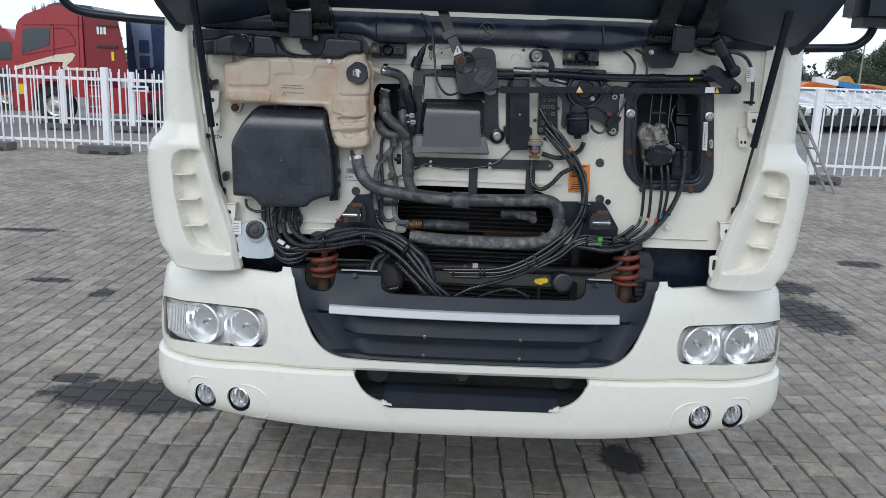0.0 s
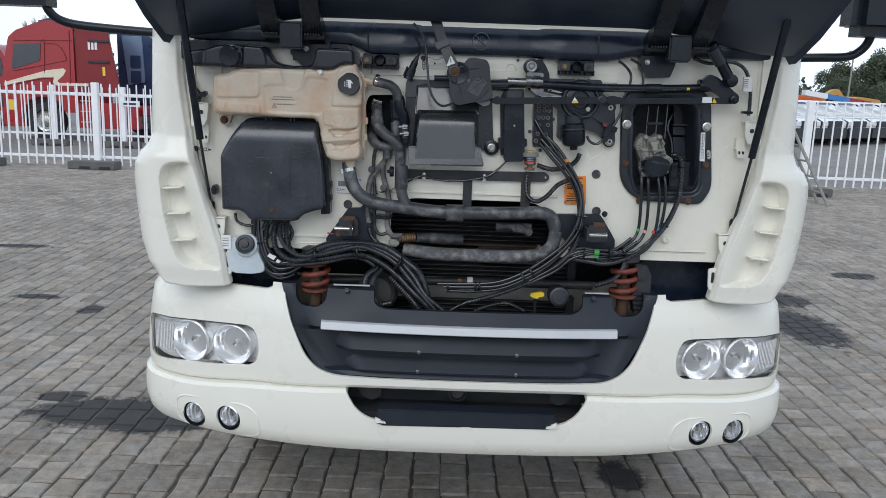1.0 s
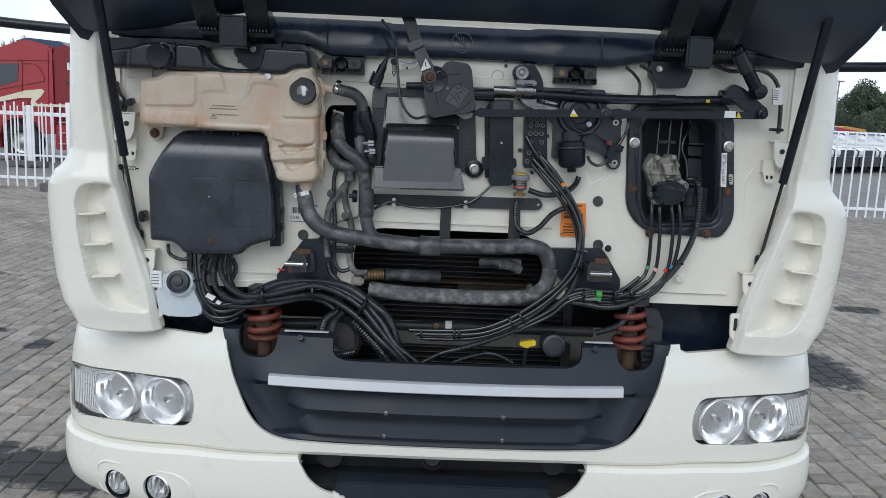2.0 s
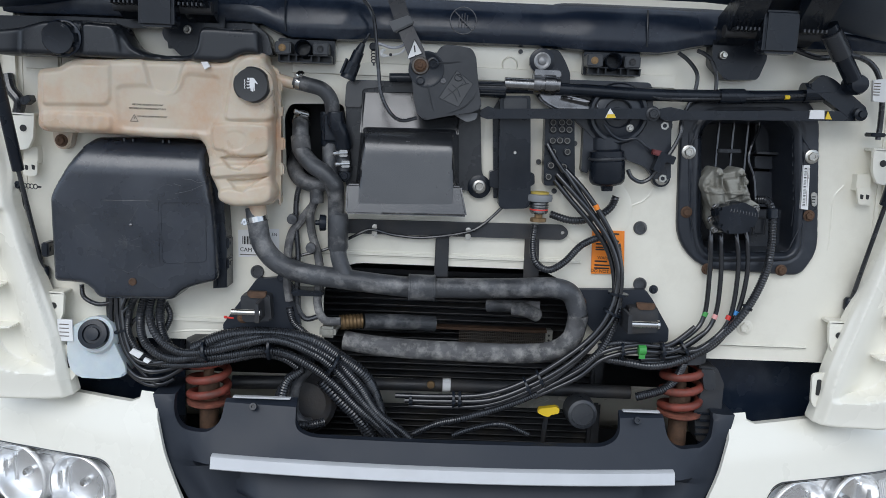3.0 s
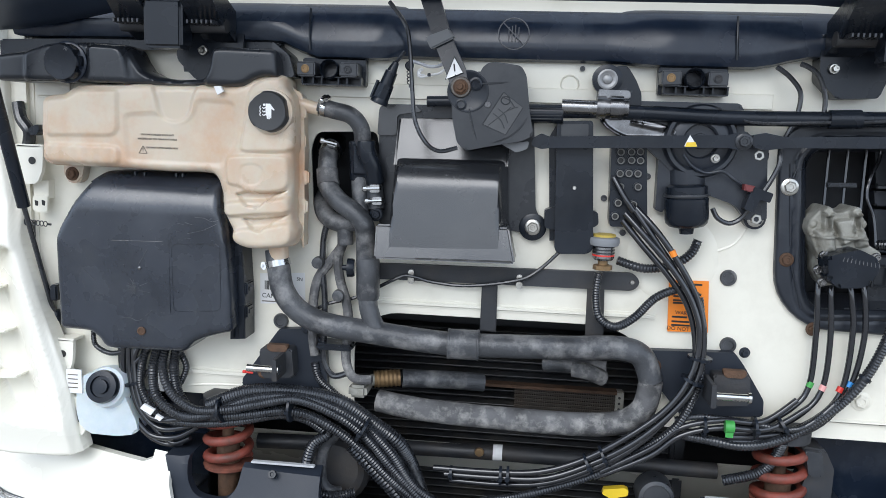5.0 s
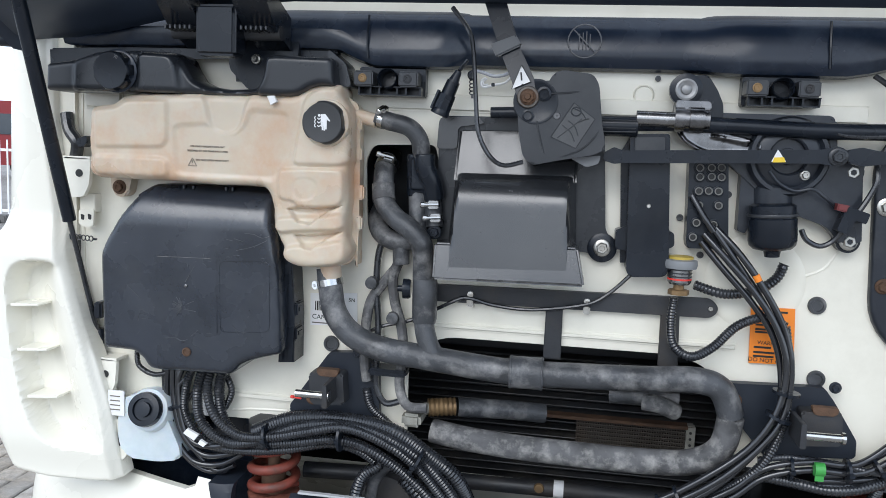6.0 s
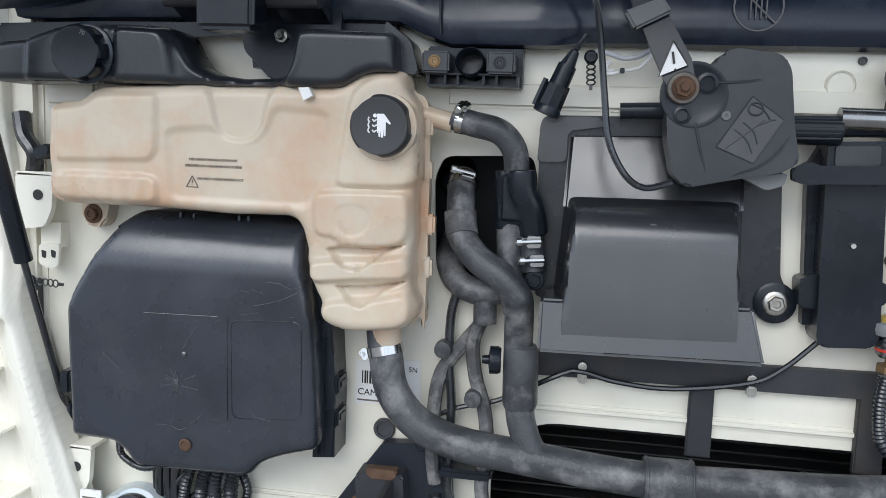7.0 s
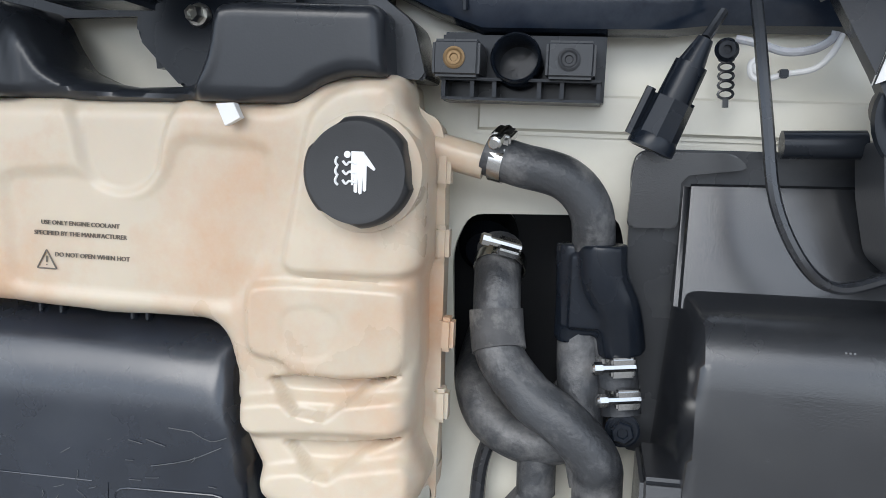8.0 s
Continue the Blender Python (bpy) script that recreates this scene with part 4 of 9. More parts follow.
def corner_panel(side):
    off = 0.0 if side < 0 else -0.012

    def face(X, Z, d):
        a = np.abs(X)
        edge = np.interp(Z, [1.03, 1.06, 1.11, 1.18, 1.30, 1.41, 1.455, 1.49, 1.52, 1.56, 1.75, 2.05], [1.06, 1.12, 1.165, 1.188, 1.203, 1.210, 1.205, 1.186, 1.162, 1.150, 1.142, 1.126]) + (off if side > 0 else 0)
        start = np.where(Z < 1.5, 1.075, 1.04) + (off if side > 0 else 0)
        u = np.clip((a - start) / np.maximum(edge - start, 0.01), 0, 1)
        front = -0.078 + 0.030 * soft(Z, 1.47, 1.56) + 0.012 * soft(1.12 - Z, 0.0, 0.09)
        y = front + 0.17 * (1 - np.sqrt(np.clip(1 - u * u, 0, 1)))
        inner = np.interp(Z, [1.10, 1.17, 1.27, 1.37, 1.46], [0.872, 0.884, 0.915, 0.945, 0.968])
        outer = np.interp(Z, [1.10, 1.13, 1.18, 1.30, 1.415, 1.46], [0.99, 1.02, 1.04, 1.064, 1.072, 1.04])
        v = np.clip((a - inner) / (outer - inner), 0, 1)
        pocket = raised(np.abs(X), Z, POCKET, 0.011, 0.016)
        y = y + pocket * (0.006 + 0.052 * soft(v, 0.0, 0.75))
        strip = soft(np.interp(Z, [1.03, 1.10, 1.17, 1.27, 1.37, 1.46, 1.54, 1.74, 2.05], [0.86, 0.868, 0.880, 0.910, 0.940, 0.966, 0.985, 1.01, 1.015]) - a, -0.006, 0.008)
        return y + 0.018 * strip + edge_drop(d, 0.006)

    outline = [(side * x + (off if side > 0 and x > 1.03 else 0), z) for x, z in CORNER_OUT]
    bm = moulded(rounded(outline, 0.006, 3), face, lambda co: 0.40 if abs(co.x) > 1.05 and co.z > 1.06 else co.y + 0.035, 0.004)
    ob = child("corner_panel", bm, WHITE, truck, "cream white corner panel with a finned pocket", 60)
    for z, x0, x1 in ((1.374, 1.008, 1.068), (1.286, 0.992, 1.056), (1.193, 0.972, 1.036)):
        fin = plate([(side * x1, z - 0.003), (side * x1, z + 0.003), (side * x0, z + 0.006), (side * x0, z + 0.002)], -0.074, -0.012, 0.001, 1)
        child("fin", fin, WHITE, ob)
    # slotted fixing tab and mounting ears
    tab = plate(rounded([(side * 0.838, 1.150), (side * 0.872, 1.155), (side * 0.872, 1.085), (side * 0.858, 1.066), (side * 0.842, 1.080)], 0.010), -0.044, -0.036, 0.001)
    child("slotted_tab", tab, WHITE, ob)
    # black plate on the tab, painting the dark of its slot
    child("slot", plate(rounded(rect(side * 0.855 - 0.005, side * 0.855 + 0.005, 1.100, 1.138), 0.004), -0.0455, -0.043), INK, ob)
    for z, w in ((1.243, 0.05), (1.635, 0.055)):
        xi = 0.868 if z < 1.4 else 0.918
        ear = plate(rounded([(side * (xi - 0.004), z + 0.028), (side * (xi + w), z + 0.030), (side * (xi + w), z - 0.050), (side * (xi + 0.012), z - 0.045), (side * xi, z - 0.020)], 0.006), -0.042, -0.032, 0.001)
        child("mounting_ear", ear, WHITE, ob)
        child("ear_shelf", box(min(side * (xi - 0.004), side * (xi + w)), max(side * (xi - 0.004), side * (xi + w)), -0.042, -0.002, z + 0.026, z + 0.032, 0.001), WHITE, ob)
        # black disc on the ear, painting the dark of its hole
        child("ear_hole_disc", lathe([(0.0075, 0), (0.0075, 0.001), (0, 0.001)], (side * (xi + 0.020), -0.0425, z), (0, -1, 0), 14), INK, ob)
    return ob


for side in (-1, 1):
    corner_panel(side)
    child("inner_pillar", box(side * 0.985 - 0.03, side * 0.985 + 0.03, -0.012, 0.12, 1.17, 2.05, 0.01), WALLPAINT, truck, "cream painted inner pillar")

# cowl below the windscreen
def cowl_bm():
    rows = []
    n = 60
    for i in range(n + 1):
        x = -0.985 + 1.97 * i / n
        bulge = 1 - smooth_step(-0.235, -0.195, x) + smooth_step(0.205, 0.245, x)
        low = 1.853 - 0.006 * bulge + 0.028 * (1 - smooth_step(-0.44, -0.36, x)) + 0.022 * smooth_step(0.42, 0.54, x)
        fwd = -0.030 - 0.016 * bulge + 0.03 * smooth_step(0.8, 1.0, abs(x))
        top = 1.946 - 0.022 * smooth_step(0.5, 1.0, abs(x))
        rows.append([(x, 0.08, top + 0.012), (x, 0.02, top + 0.008), (x, fwd + 0.030, top), (x, fwd + 0.016, top - 0.012), (x, fwd + 0.008, top - 0.035), (x, fwd + 0.001, low + 0.035), (x, fwd, low + 0.016), (x, fwd + 0.006, low + 0.004), (x, fwd + 0.018, low), (x, 0.0, low + 0.008)])
    return loft(rows, thick=0.004, back=(0, 0.7, 0.7))


cowl = child("cowl", cowl_bm(), COWLP, truck, "blue-black plastic cowl along the top of the bay")
for gx in (-0.375, 0.395):
    child("cowl_seam", tube([(gx, -0.038, 1.938), (gx, -0.0465, 1.90), (gx + 0.002, -0.0475, 1.862)], 0.0022, 6), BLACKP, cowl)
child("windscreen_ledge", box(-0.96, 0.96, 0.05, 0.12, 1.94, 1.985, 0.01), WALLPAINT, truck, "cream ledge below the windscreen")

# hatch, open upwards on two hinges
def bev_box(x0, x1, y0, y1, z0, z1):
    return box(x0, x1, y0, y1, z0, z1, 0.006, 3)


def hatch_bm():
    rows = []
    for y, z, half, drop in ((-0.050, 1.958, 1.02, 0.075), (-0.085, 1.962, 1.035, 0.075), (-0.20, 2.035, 1.055, 0.075), (-0.38, 2.165, 1.075, 0.07), (-0.64, 2.34, 1.085, 0.06), (-0.85, 2.46, 1.075, 0.05)):
        row = []
        for k in range(25):
            u = -1 + k / 12
            row.append((u * half, y, z - drop * smooth_step(0.5, 1.0, abs(u))))
        rows.append([(-half - 0.012, y + 0.01, z - drop - 0.025)] + row + [(half + 0.012, y + 0.01, z - drop - 0.025)])
    return loft(rows, thick=0.02, back=(0, 0.3, 0.95))


hatch = child("hatch", hatch_bm(), HATCHP, truck, "open front hatch seen from its dark underside")
for k in range(5):
    x = -0.8 + 0.4 * k
    rib = loft([[(x - 0.02, y, z + 0.03), (x - 0.012, y, z - 0.01), (x + 0.012, y, z - 0.01), (x + 0.02, y, z + 0.03)] for y, z in ((-0.11, 1.99), (-0.38, 2.175), (-0.83, 2.45))])
    child("rib", rib, HATCHP, hatch)
for sx in (-1, 1):
    lo = (sx * 0.918, -0.012, 1.30)
    hi = (sx * 0.945, -0.215, 1.99)
    mid = Vector((sx * 0.931, -0.085, 1.548))
    strut = child("gas_strut", tube([mid, hi], 0.0125, 14), BLACKP, truck, "black gas strut that holds the hatch up")
    child("rod", tube([lo, mid], 0.0050, 10), CABLE, strut)
    child("end_joint", lathe([(0.008, -0.006), (0.012, 0), (0.012, 0.02), (0.008, 0.026), (0, 0.026)], lo, (0, 0, 1), 12), BLACKP, strut)
    hx = -0.613 if sx < 0 else 0.64
    if sx < 0:
        lug = [(-0.63, 1.90), (-0.50, 1.90), (-0.505, 1.845), (-0.54, 1.80), (-0.595, 1.80), (-0.635, 1.84)]
    else:
        lug = [(0.536, 1.91), (0.655, 1.91), (0.657, 1.846), (0.642, 1.803), (0.572, 1.800), (0.540, 1.831)]
    hinge = child("hinge", plate(rounded(lug, 0.006), -0.045, -0.004, 0.003), BLACKP, truck, "black hinge bracket of the hatch")
    child("hinge_block", bev_box(hx - 0.036, hx + 0.036, -0.150, -0.100, 1.850, 1.935), BLACKP, hinge)
    for k in (-1, 1):
        arm_ = loft([[(hx + k * 0.068 - 0.030, y, z - 0.028), (hx + k * 0.068 + 0.030, y, z - 0.028), (hx + k * 0.068 + 0.030, y, z + 0.028), (hx + k * 0.068 - 0.030, y, z + 0.028)] for y, z in ((-0.05, 1.90), (-0.12, 1.925), (-0.19, 1.985), (-0.28, 2.07))], closed=True)
        bmesh.ops.holes_fill(arm_, edges=arm_.edges[:], sides=4)
        child("hinge_arm", arm_, BLACKP, hinge)
        for n in range(6):
            x_ = hx + k * 0.068 - 0.022 + 0.0088 * n
            child("hinge_rib", box(x_ - 0.0018, x_ + 0.0018, -0.150, -0.112, 1.893, 1.900, 0.0006, 1), GREYP, hinge)
    child("hinge_pin", lathe([(0.013, -0.1), (0.013, 0.1)], (hx, -0.10, 1.895), (1, 0, 0), 16), DARK, hinge)
    child("hinge_bolt", bolt_bm((-0.58 if sx < 0 else 0.561, -0.046, 1.856 if sx < 0 else 1.851), 0.0065, h=0.016), STEEL, hinge)
    # mirror on its bent arm
    far = 0.0 if sx > 0 else 0.10
    if sx < 0:
        bend = [(-1.08, 0.12, 1.897), (-1.31, 0.10, 1.908), (-1.435, 0.08, 1.922), (-1.485, 0.06, 1.96), (-1.50, 0.06, 2.03)]
    else:
        bend = [(1.06, 0.12, 1.888), (1.20, 0.10, 1.893), (1.295, 0.10, 1.899), (1.338, 0.10, 1.918), (1.362, 0.09, 1.955), (1.375, 0.08, 2.03)]
    mir = child("mirror_arm", tube(bend, 0.0150, 14), BLACKP, truck, "black tubular mirror arm")
    child("mirror_housing", box(sx * (1.40 + far * 1.8) - 0.145, sx * (1.40 + far * 1.8) + 0.145, -0.02, 0.13, 1.965 + far * 0.05, 2.40, 0.035, 4), BLACKP, mir, "black mirror housing")


# ---- expansion tank ----
tank = thing("coolant_tank", (-0.62, 0, 1.7), "aged cream plastic coolant tank with brown stains, bolted to the bulkhead", "coolant tank")
YT = -0.104
TANK_OUT = [(-0.879, 1.75), (-0.874, 1.759), (-0.86, 1.763), (-0.833, 1.766), (-0.822, 1.774), (-0.814, 1.78), (-0.804, 1.784), (-0.712, 1.788), (-0.599, 1.791), (-0.496, 1.791), (-0.485, 1.794), (-0.468, 1.805), (-0.454, 1.81), (-0.426, 1.812)] + [(-0.419, 1.812), (-0.409, 1.811), (-0.404, 1.805), (-0.402, 1.788), (-0.396, 1.781), (-0.39, 1.773), (-0.387, 1.748), (-0.386, 1.681), (-0.39, 1.669), (-0.388, 1.608), (-0.391, 1.591), (-0.389, 1.562), (-0.391, 1.549)] + [(-0.38, 1.527), (-0.384, 1.511), (-0.393, 1.5), (-0.405, 1.494), (-0.442, 1.49), (-0.471, 1.49), (-0.49, 1.495), (-0.502, 1.503), (-0.507, 1.512), (-0.505, 1.523), (-0.511, 1.533), (-0.519, 1.549), (-0.522, 1.557), (-0.521, 1.565), (-0.526, 1.574), (-0.525, 1.59), (-0.529, 1.604), (-0.532, 1.616), (-0.54, 1.626), (-0.551, 1.63), (-0.63, 1.628), (-0.711, 1.631), (-0.787, 1.631), (-0.862, 1.631), (-0.874, 1.635), (-0.881, 1.644), (-0.881, 1.657), (-0.879, 1.674), (-0.881, 1.684), (-0.882, 1.703), (-0.88, 1.726)]
FLANGE = [(-0.891, 1.751), (-0.876, 1.761), (-0.848, 1.764), (-0.833, 1.776), (-0.818, 1.781), (-0.724, 1.786), (-0.503, 1.79), (-0.492, 1.794)] + [(-0.508, 1.805), (-0.464, 1.818), (-0.421, 1.816), (-0.406, 1.812), (-0.404, 1.793), (-0.398, 1.788), (-0.387, 1.783), (-0.383, 1.77), (-0.381, 1.747), (-0.379, 1.672), (-0.379, 1.62), (-0.378, 1.568), (-0.379, 1.532), (-0.379, 1.486)] + [(-0.384, 1.508), (-0.396, 1.493), (-0.448, 1.487), (-0.489, 1.489), (-0.508, 1.499), (-0.521, 1.535), (-0.531, 1.594), (-0.549, 1.626), (-0.725, 1.634), (-0.881, 1.635), (-0.894, 1.65)]
UPPER_LEFT = [(-0.863, 1.755), (-0.821, 1.759), (-0.801, 1.772), (-0.723, 1.775), (-0.724, 1.704), (-0.734, 1.692), (-0.863, 1.688)]
LOWER_LEFT = [(-0.866, 1.672), (-0.791, 1.672), (-0.735, 1.672), (-0.723, 1.666), (-0.722, 1.643), (-0.735, 1.637), (-0.856, 1.638), (-0.866, 1.647)]
PRINT_FIELD = [(-0.713, 1.731), (-0.647, 1.736), (-0.622, 1.721), (-0.596, 1.721), (-0.579, 1.734), (-0.57, 1.763), (-0.498, 1.759), (-0.497, 1.69), (-0.521, 1.642), (-0.705, 1.644)]
U_HOLLOW = [(-0.665, 1.797), (-0.655, 1.777), (-0.649, 1.761), (-0.646, 1.741), (-0.637, 1.727), (-0.617, 1.72), (-0.596, 1.724), (-0.584, 1.739), (-0.581, 1.762), (-0.575, 1.778), (-0.565, 1.8)]
CAP_PAD = [(-0.469, 1.781), (-0.452, 1.797), (-0.432, 1.807), (-0.408, 1.805), (-0.398, 1.785), (-0.386, 1.776), (-0.382, 1.748), (-0.382, 1.679), (-0.404, 1.673), (-0.478, 1.671), (-0.486, 1.676), (-0.48, 1.712)]
MID_BOX = [(-0.514, 1.66), (-0.485, 1.664), (-0.444, 1.665), (-0.397, 1.665), (-0.394, 1.647), (-0.395, 1.611), (-0.409, 1.602), (-0.442, 1.598), (-0.478, 1.599), (-0.485, 1.607), (-0.512, 1.61)]
TIER_A = [(-0.52, 1.573), (-0.497, 1.579), (-0.442, 1.581), (-0.39, 1.591), (-0.389, 1.566), (-0.404, 1.56), (-0.458, 1.556), (-0.51, 1.55), (-0.52, 1.556)]
TIER_B = [(-0.503, 1.521), (-0.483, 1.528), (-0.441, 1.531), (-0.388, 1.544), (-0.387, 1.509), (-0.402, 1.498), (-0.474, 1.487), (-0.496, 1.488), (-0.503, 1.503)]
VEE_A = [(-0.497, 1.592), (-0.475, 1.571), (-0.451, 1.569), (-0.425, 1.591), (-0.399, 1.602), (-0.442, 1.595), (-0.478, 1.596)]
VEE_B = [(-0.484, 1.546), (-0.464, 1.526), (-0.448, 1.523), (-0.424, 1.544), (-0.397, 1.557), (-0.441, 1.549)]
DIMPLE = [(-0.487, 1.646), (-0.46, 1.65), (-0.443, 1.643), (-0.441, 1.627), (-0.451, 1.612), (-0.472, 1.608), (-0.486, 1.619)]


def tank_face(X, Z, d):
    h = 0.0055 * raised(X, Z, UPPER_LEFT, 0.010) + 0.005 * raised(X, Z, LOWER_LEFT, 0.010)
    rib = np.cos((X - LOWER_LEFT[0][0]) * 2 * math.pi / 0.0235)
    h += 0.0012 * rib * raised(X, Z, LOWER_LEFT, 0.012)
    h -= 0.004 * raised(X, Z, PRINT_FIELD, 0.012, 0.014)
    h -= 0.007 * raised(X, Z, U_HOLLOW, 0.010, 0.010)
    h += 0.007 * raised(X, Z, CAP_PAD, 0.009, 0.014)
    h += 0.006 * raised(X, Z, MID_BOX, 0.008, 0.010)
    h -= 0.0012 * raised(X, Z, DIMPLE, 0.004, 0.014)
    h += 0.010 * raised(X, Z, TIER_A, 0.009, 0.012) + 0.010 * raised(X, Z, TIER_B, 0.009, 0.012)
    h -= 0.011 * raised(X, Z, VEE_A, 0.004, 0.002) + 0.011 * raised(X, Z, VEE_B, 0.004, 0.002)
    h += 0.0006 * np.sin(X * 61 + Z * 23) * np.sin(Z * 47 - X * 17)
    return YT - h + edge_drop(d, 0.017)


child("body", moulded(rounded(TANK_OUT, 0.006, 3), tank_face, -0.056, 0.0022), TANK, tank, "", 60)
child("back_half", plate(rounded(grown(FLANGE, -0.005), 0.008, 3), -0.054, -0.012, 0.002), TANK, tank)
child("seam_flange", plate(rounded(FLANGE, 0.006, 3), -0.058, -0.053, 0.0012), TANK, tank, "thin welded seam round the tank")
for p in [(-0.384, 1.747), (-0.383, 1.693), (-0.377, 1.625), (-0.379, 1.57)]:
    child("seam_tab", box(p[0] - 0.004, p[0] + 0.0075, -0.064, -0.048, p[1] - 0.013, p[1] + 0.013, 0.003), TANK, tank)
CAPX, CAPZ = -0.4275, 1.7445
child("filler_neck", lathe([(0.043, -0.006), (0.041, 0.004), (0.037, 0.006)], (CAPX, -0.108, CAPZ), (0, -1, 0.02), 32), TANK, tank)


def knurled(at, r, h, axis, notches=10, depth=0.003, sides=60):
    """A screw cap with grip notches and a domed edge."""
    d = Vector(axis).normalized()
    a = d.orthogonal().normalized()
    b = d.cross(a)
    bm = bmesh.new()
    rings = []
    for rr, hh, notch in ((r, 0, 1), (r, h * 0.66, 1), (r * 0.985, h * 0.82, 0.9), (r * 0.95, h * 0.94, 0.5), (r * 0.90, h, 0), (r * 0.80, h * 0.995, 0), (r * 0.76, h * 0.985, 0)):
        ring = []
        for k in range(sides):
            t = 2 * math.pi * k / sides
            w = abs(((k * notches / sides) % 1) - 0.2) / 0.2
            q = rr - depth * notch * (1 - w ** 4 if w < 1 else 0)
            ring.append(bm.verts.new(Vector(at) + d * hh + q * (a * math.cos(t) + b * math.sin(t))))
        rings.append(ring)
    for p, q in zip(rings, rings[1:]):
        for k in range(sides):
            bm.faces.new((p[k], p[(k + 1) % sides], q[(k + 1) % sides], q[k]))
    bm.faces.new(rings[-1])
    bm.faces.new(rings[0][::-1])
    return bm


cap = child("cap", knurled((CAPX, -0.110, CAPZ), 0.0372, 0.021, (0, -1, 0.0), 3, 0.0030, 72), CAPP, tank, "black screw cap with a white hot-liquid symbol", 30)
# symbol on the cap: palm over wavy lines
cy = -0.1314


def mm(pts):
    return [(CAPX + x / 1000, CAPZ + z / 1000) for x, z in pts]


child("symbol", plate(mm([(-2.5, 14), (5.5, 14), (9.5, 9), (14, 3.2), (13, 1.8), (8, 5.2), (8, -11), (6.8, -12), (5.8, -11), (5.4, -2), (5.0, -13.2), (3.6, -13.8), (2.6, -12.6), (2.4, -2), (1.8, -12.6), (0.6, -13), (-0.4, -12), (-0.6, -3), (-1.2, -8), (-2.2, -8), (-2.6, 2)]), cy, cy + 0.001), WHITEINK, cap, "white printed palm")
child("symbol_dot", lathe([(0.0023, 0), (0.0023, 0.0006), (0, 0.0006)], (CAPX - 0.0052, cy + 0.0005, CAPZ + 0.0118), (0, -1, 0), 14), WHITEINK, cap)
for k in range(3):
    zz = CAPZ + 0.0065 - k * 0.0062
    child("symbol_wave", tube([(CAPX - 0.0082, cy, zz + 0.0010), (CAPX - 0.0058, cy, zz - 0.0014), (CAPX - 0.0035, cy, zz + 0.0004), (CAPX + 0.001, cy, zz - 0.0004)], 0.0009, 5), WHITEINK, cap)
    child("symbol_steam", tube([(CAPX - 0.0118, cy, zz + 0.0036), (CAPX - 0.0130, cy, zz + 0.0014), (CAPX - 0.0128, cy, zz - 0.0008), (CAPX - 0.0112, cy, zz - 0.0024)], 0.0009, 5), WHITEINK, cap)
YP = YT + 0.0037
for words, left, right in (("USE ONLY ENGINE COOLANT", *[(-0.681, 1.696), (-0.616, 1.696)]), ("SPECIFIED BY THE MANUFACTURER", *[(-0.687, 1.688), (-0.61, 1.688)]), ("DO NOT OPEN WHEN HOT", *[(-0.67, 1.672), (-0.608, 1.673)])):
    child("printed_line", fitted_text(words, right[0] - left[0], (left[0], YP - 0.0006, left[1] - 0.0006)), GREYINK, tank, "dark printed words")
tx, tz = (-0.677, 1.667)
child("warning_triangle", merge(*[tube([(tx + a[0], YP - 0.0006, tz + a[1]), (tx + b[0], YP - 0.0006, tz + b[1])], 0.0006, 5) for a, b in (((-0.0080, -0.0065), (0.0080, -0.0065)), ((0.0080, -0.0065), (0, 0.0075)), ((0, 0.0075), (-0.0080, -0.0065)), ((0, 0.0030), (0, -0.0018)), ((0, -0.0036), (0, -0.0042)))]), GREYINK, tank, "printed warning triangle")
# side outlet with its hose clamp
child("outlet", tube([(-0.391, -0.05, 1.762), (-0.353, -0.05, 1.753)], 0.0125, 16), TANK, tank)
bx, bz = (-0.424, 1.481)
child("bottom_outlet", tube([(bx - 0.006, -0.06, bz + 0.02), (bx - 0.004, -0.056, bz - 0.012)], 0.0195, 18), TANK, tank)
p = (-0.523, 1.781)
child("paper_tag", plate([(p[0] - 0.010, p[1] + 0.006), (p[0] + 0.003, p[1] + 0.007), (p[0] + 0.008, p[1] - 0.003), (p[0] - 0.003, p[1] - 0.009)], -0.1150, -0.108), PAPER, tank, "small white paper tag")
fx, fz = (-0.864, 1.611)
child("foot", plate(rounded([(fx - 0.020, fz + 0.04), (fx + 0.03, fz + 0.04), (fx + 0.018, fz - 0.014), (fx, fz - 0.021), (fx - 0.016, fz - 0.012)], 0.012), -0.026, 0.0, 0.004), TANK, tank)
child("foot_bolt", bolt_bm((fx, -0.026, fz), 0.0095), RUST, tank, "rusty fixing bolt")

# ---- fuse box ----
fuse = thing("fuse_box", (-0.7, 0, 1.45), "black plastic fuse box cover with scratches, cables leaving below", "fuse box")
FB = [(-0.775, 1.622), (-0.539, 1.628), (-0.536, 1.606), (-0.533, 1.566), (-0.52, 1.501), (-0.512, 1.397), (-0.509, 1.325), (-0.55, 1.314), (-0.577, 1.304), (-0.591, 1.295), (-0.6, 1.282), (-0.612, 1.278), (-0.753, 1.275), (-0.769, 1.279), (-0.779, 1.295), (-0.798, 1.308), (-0.861, 1.31), (-0.864, 1.49), (-0.854, 1.515), (-0.826, 1.562), (-0.799, 1.6)]
YF = -0.097


def fuse_face(X, Z, d):
    u = np.clip((Z - 1.545) / 0.082, 0, 1)
    back = 0.072 * (1 - np.sqrt(np.clip(1 - u * u, 0, 1)))
    return YF + back + edge_drop(d, 0.014) * np.where(Z > 1.60, 0.3, 1.0) + 0.0007 * np.sin(X * 31) * np.sin(Z * 27)


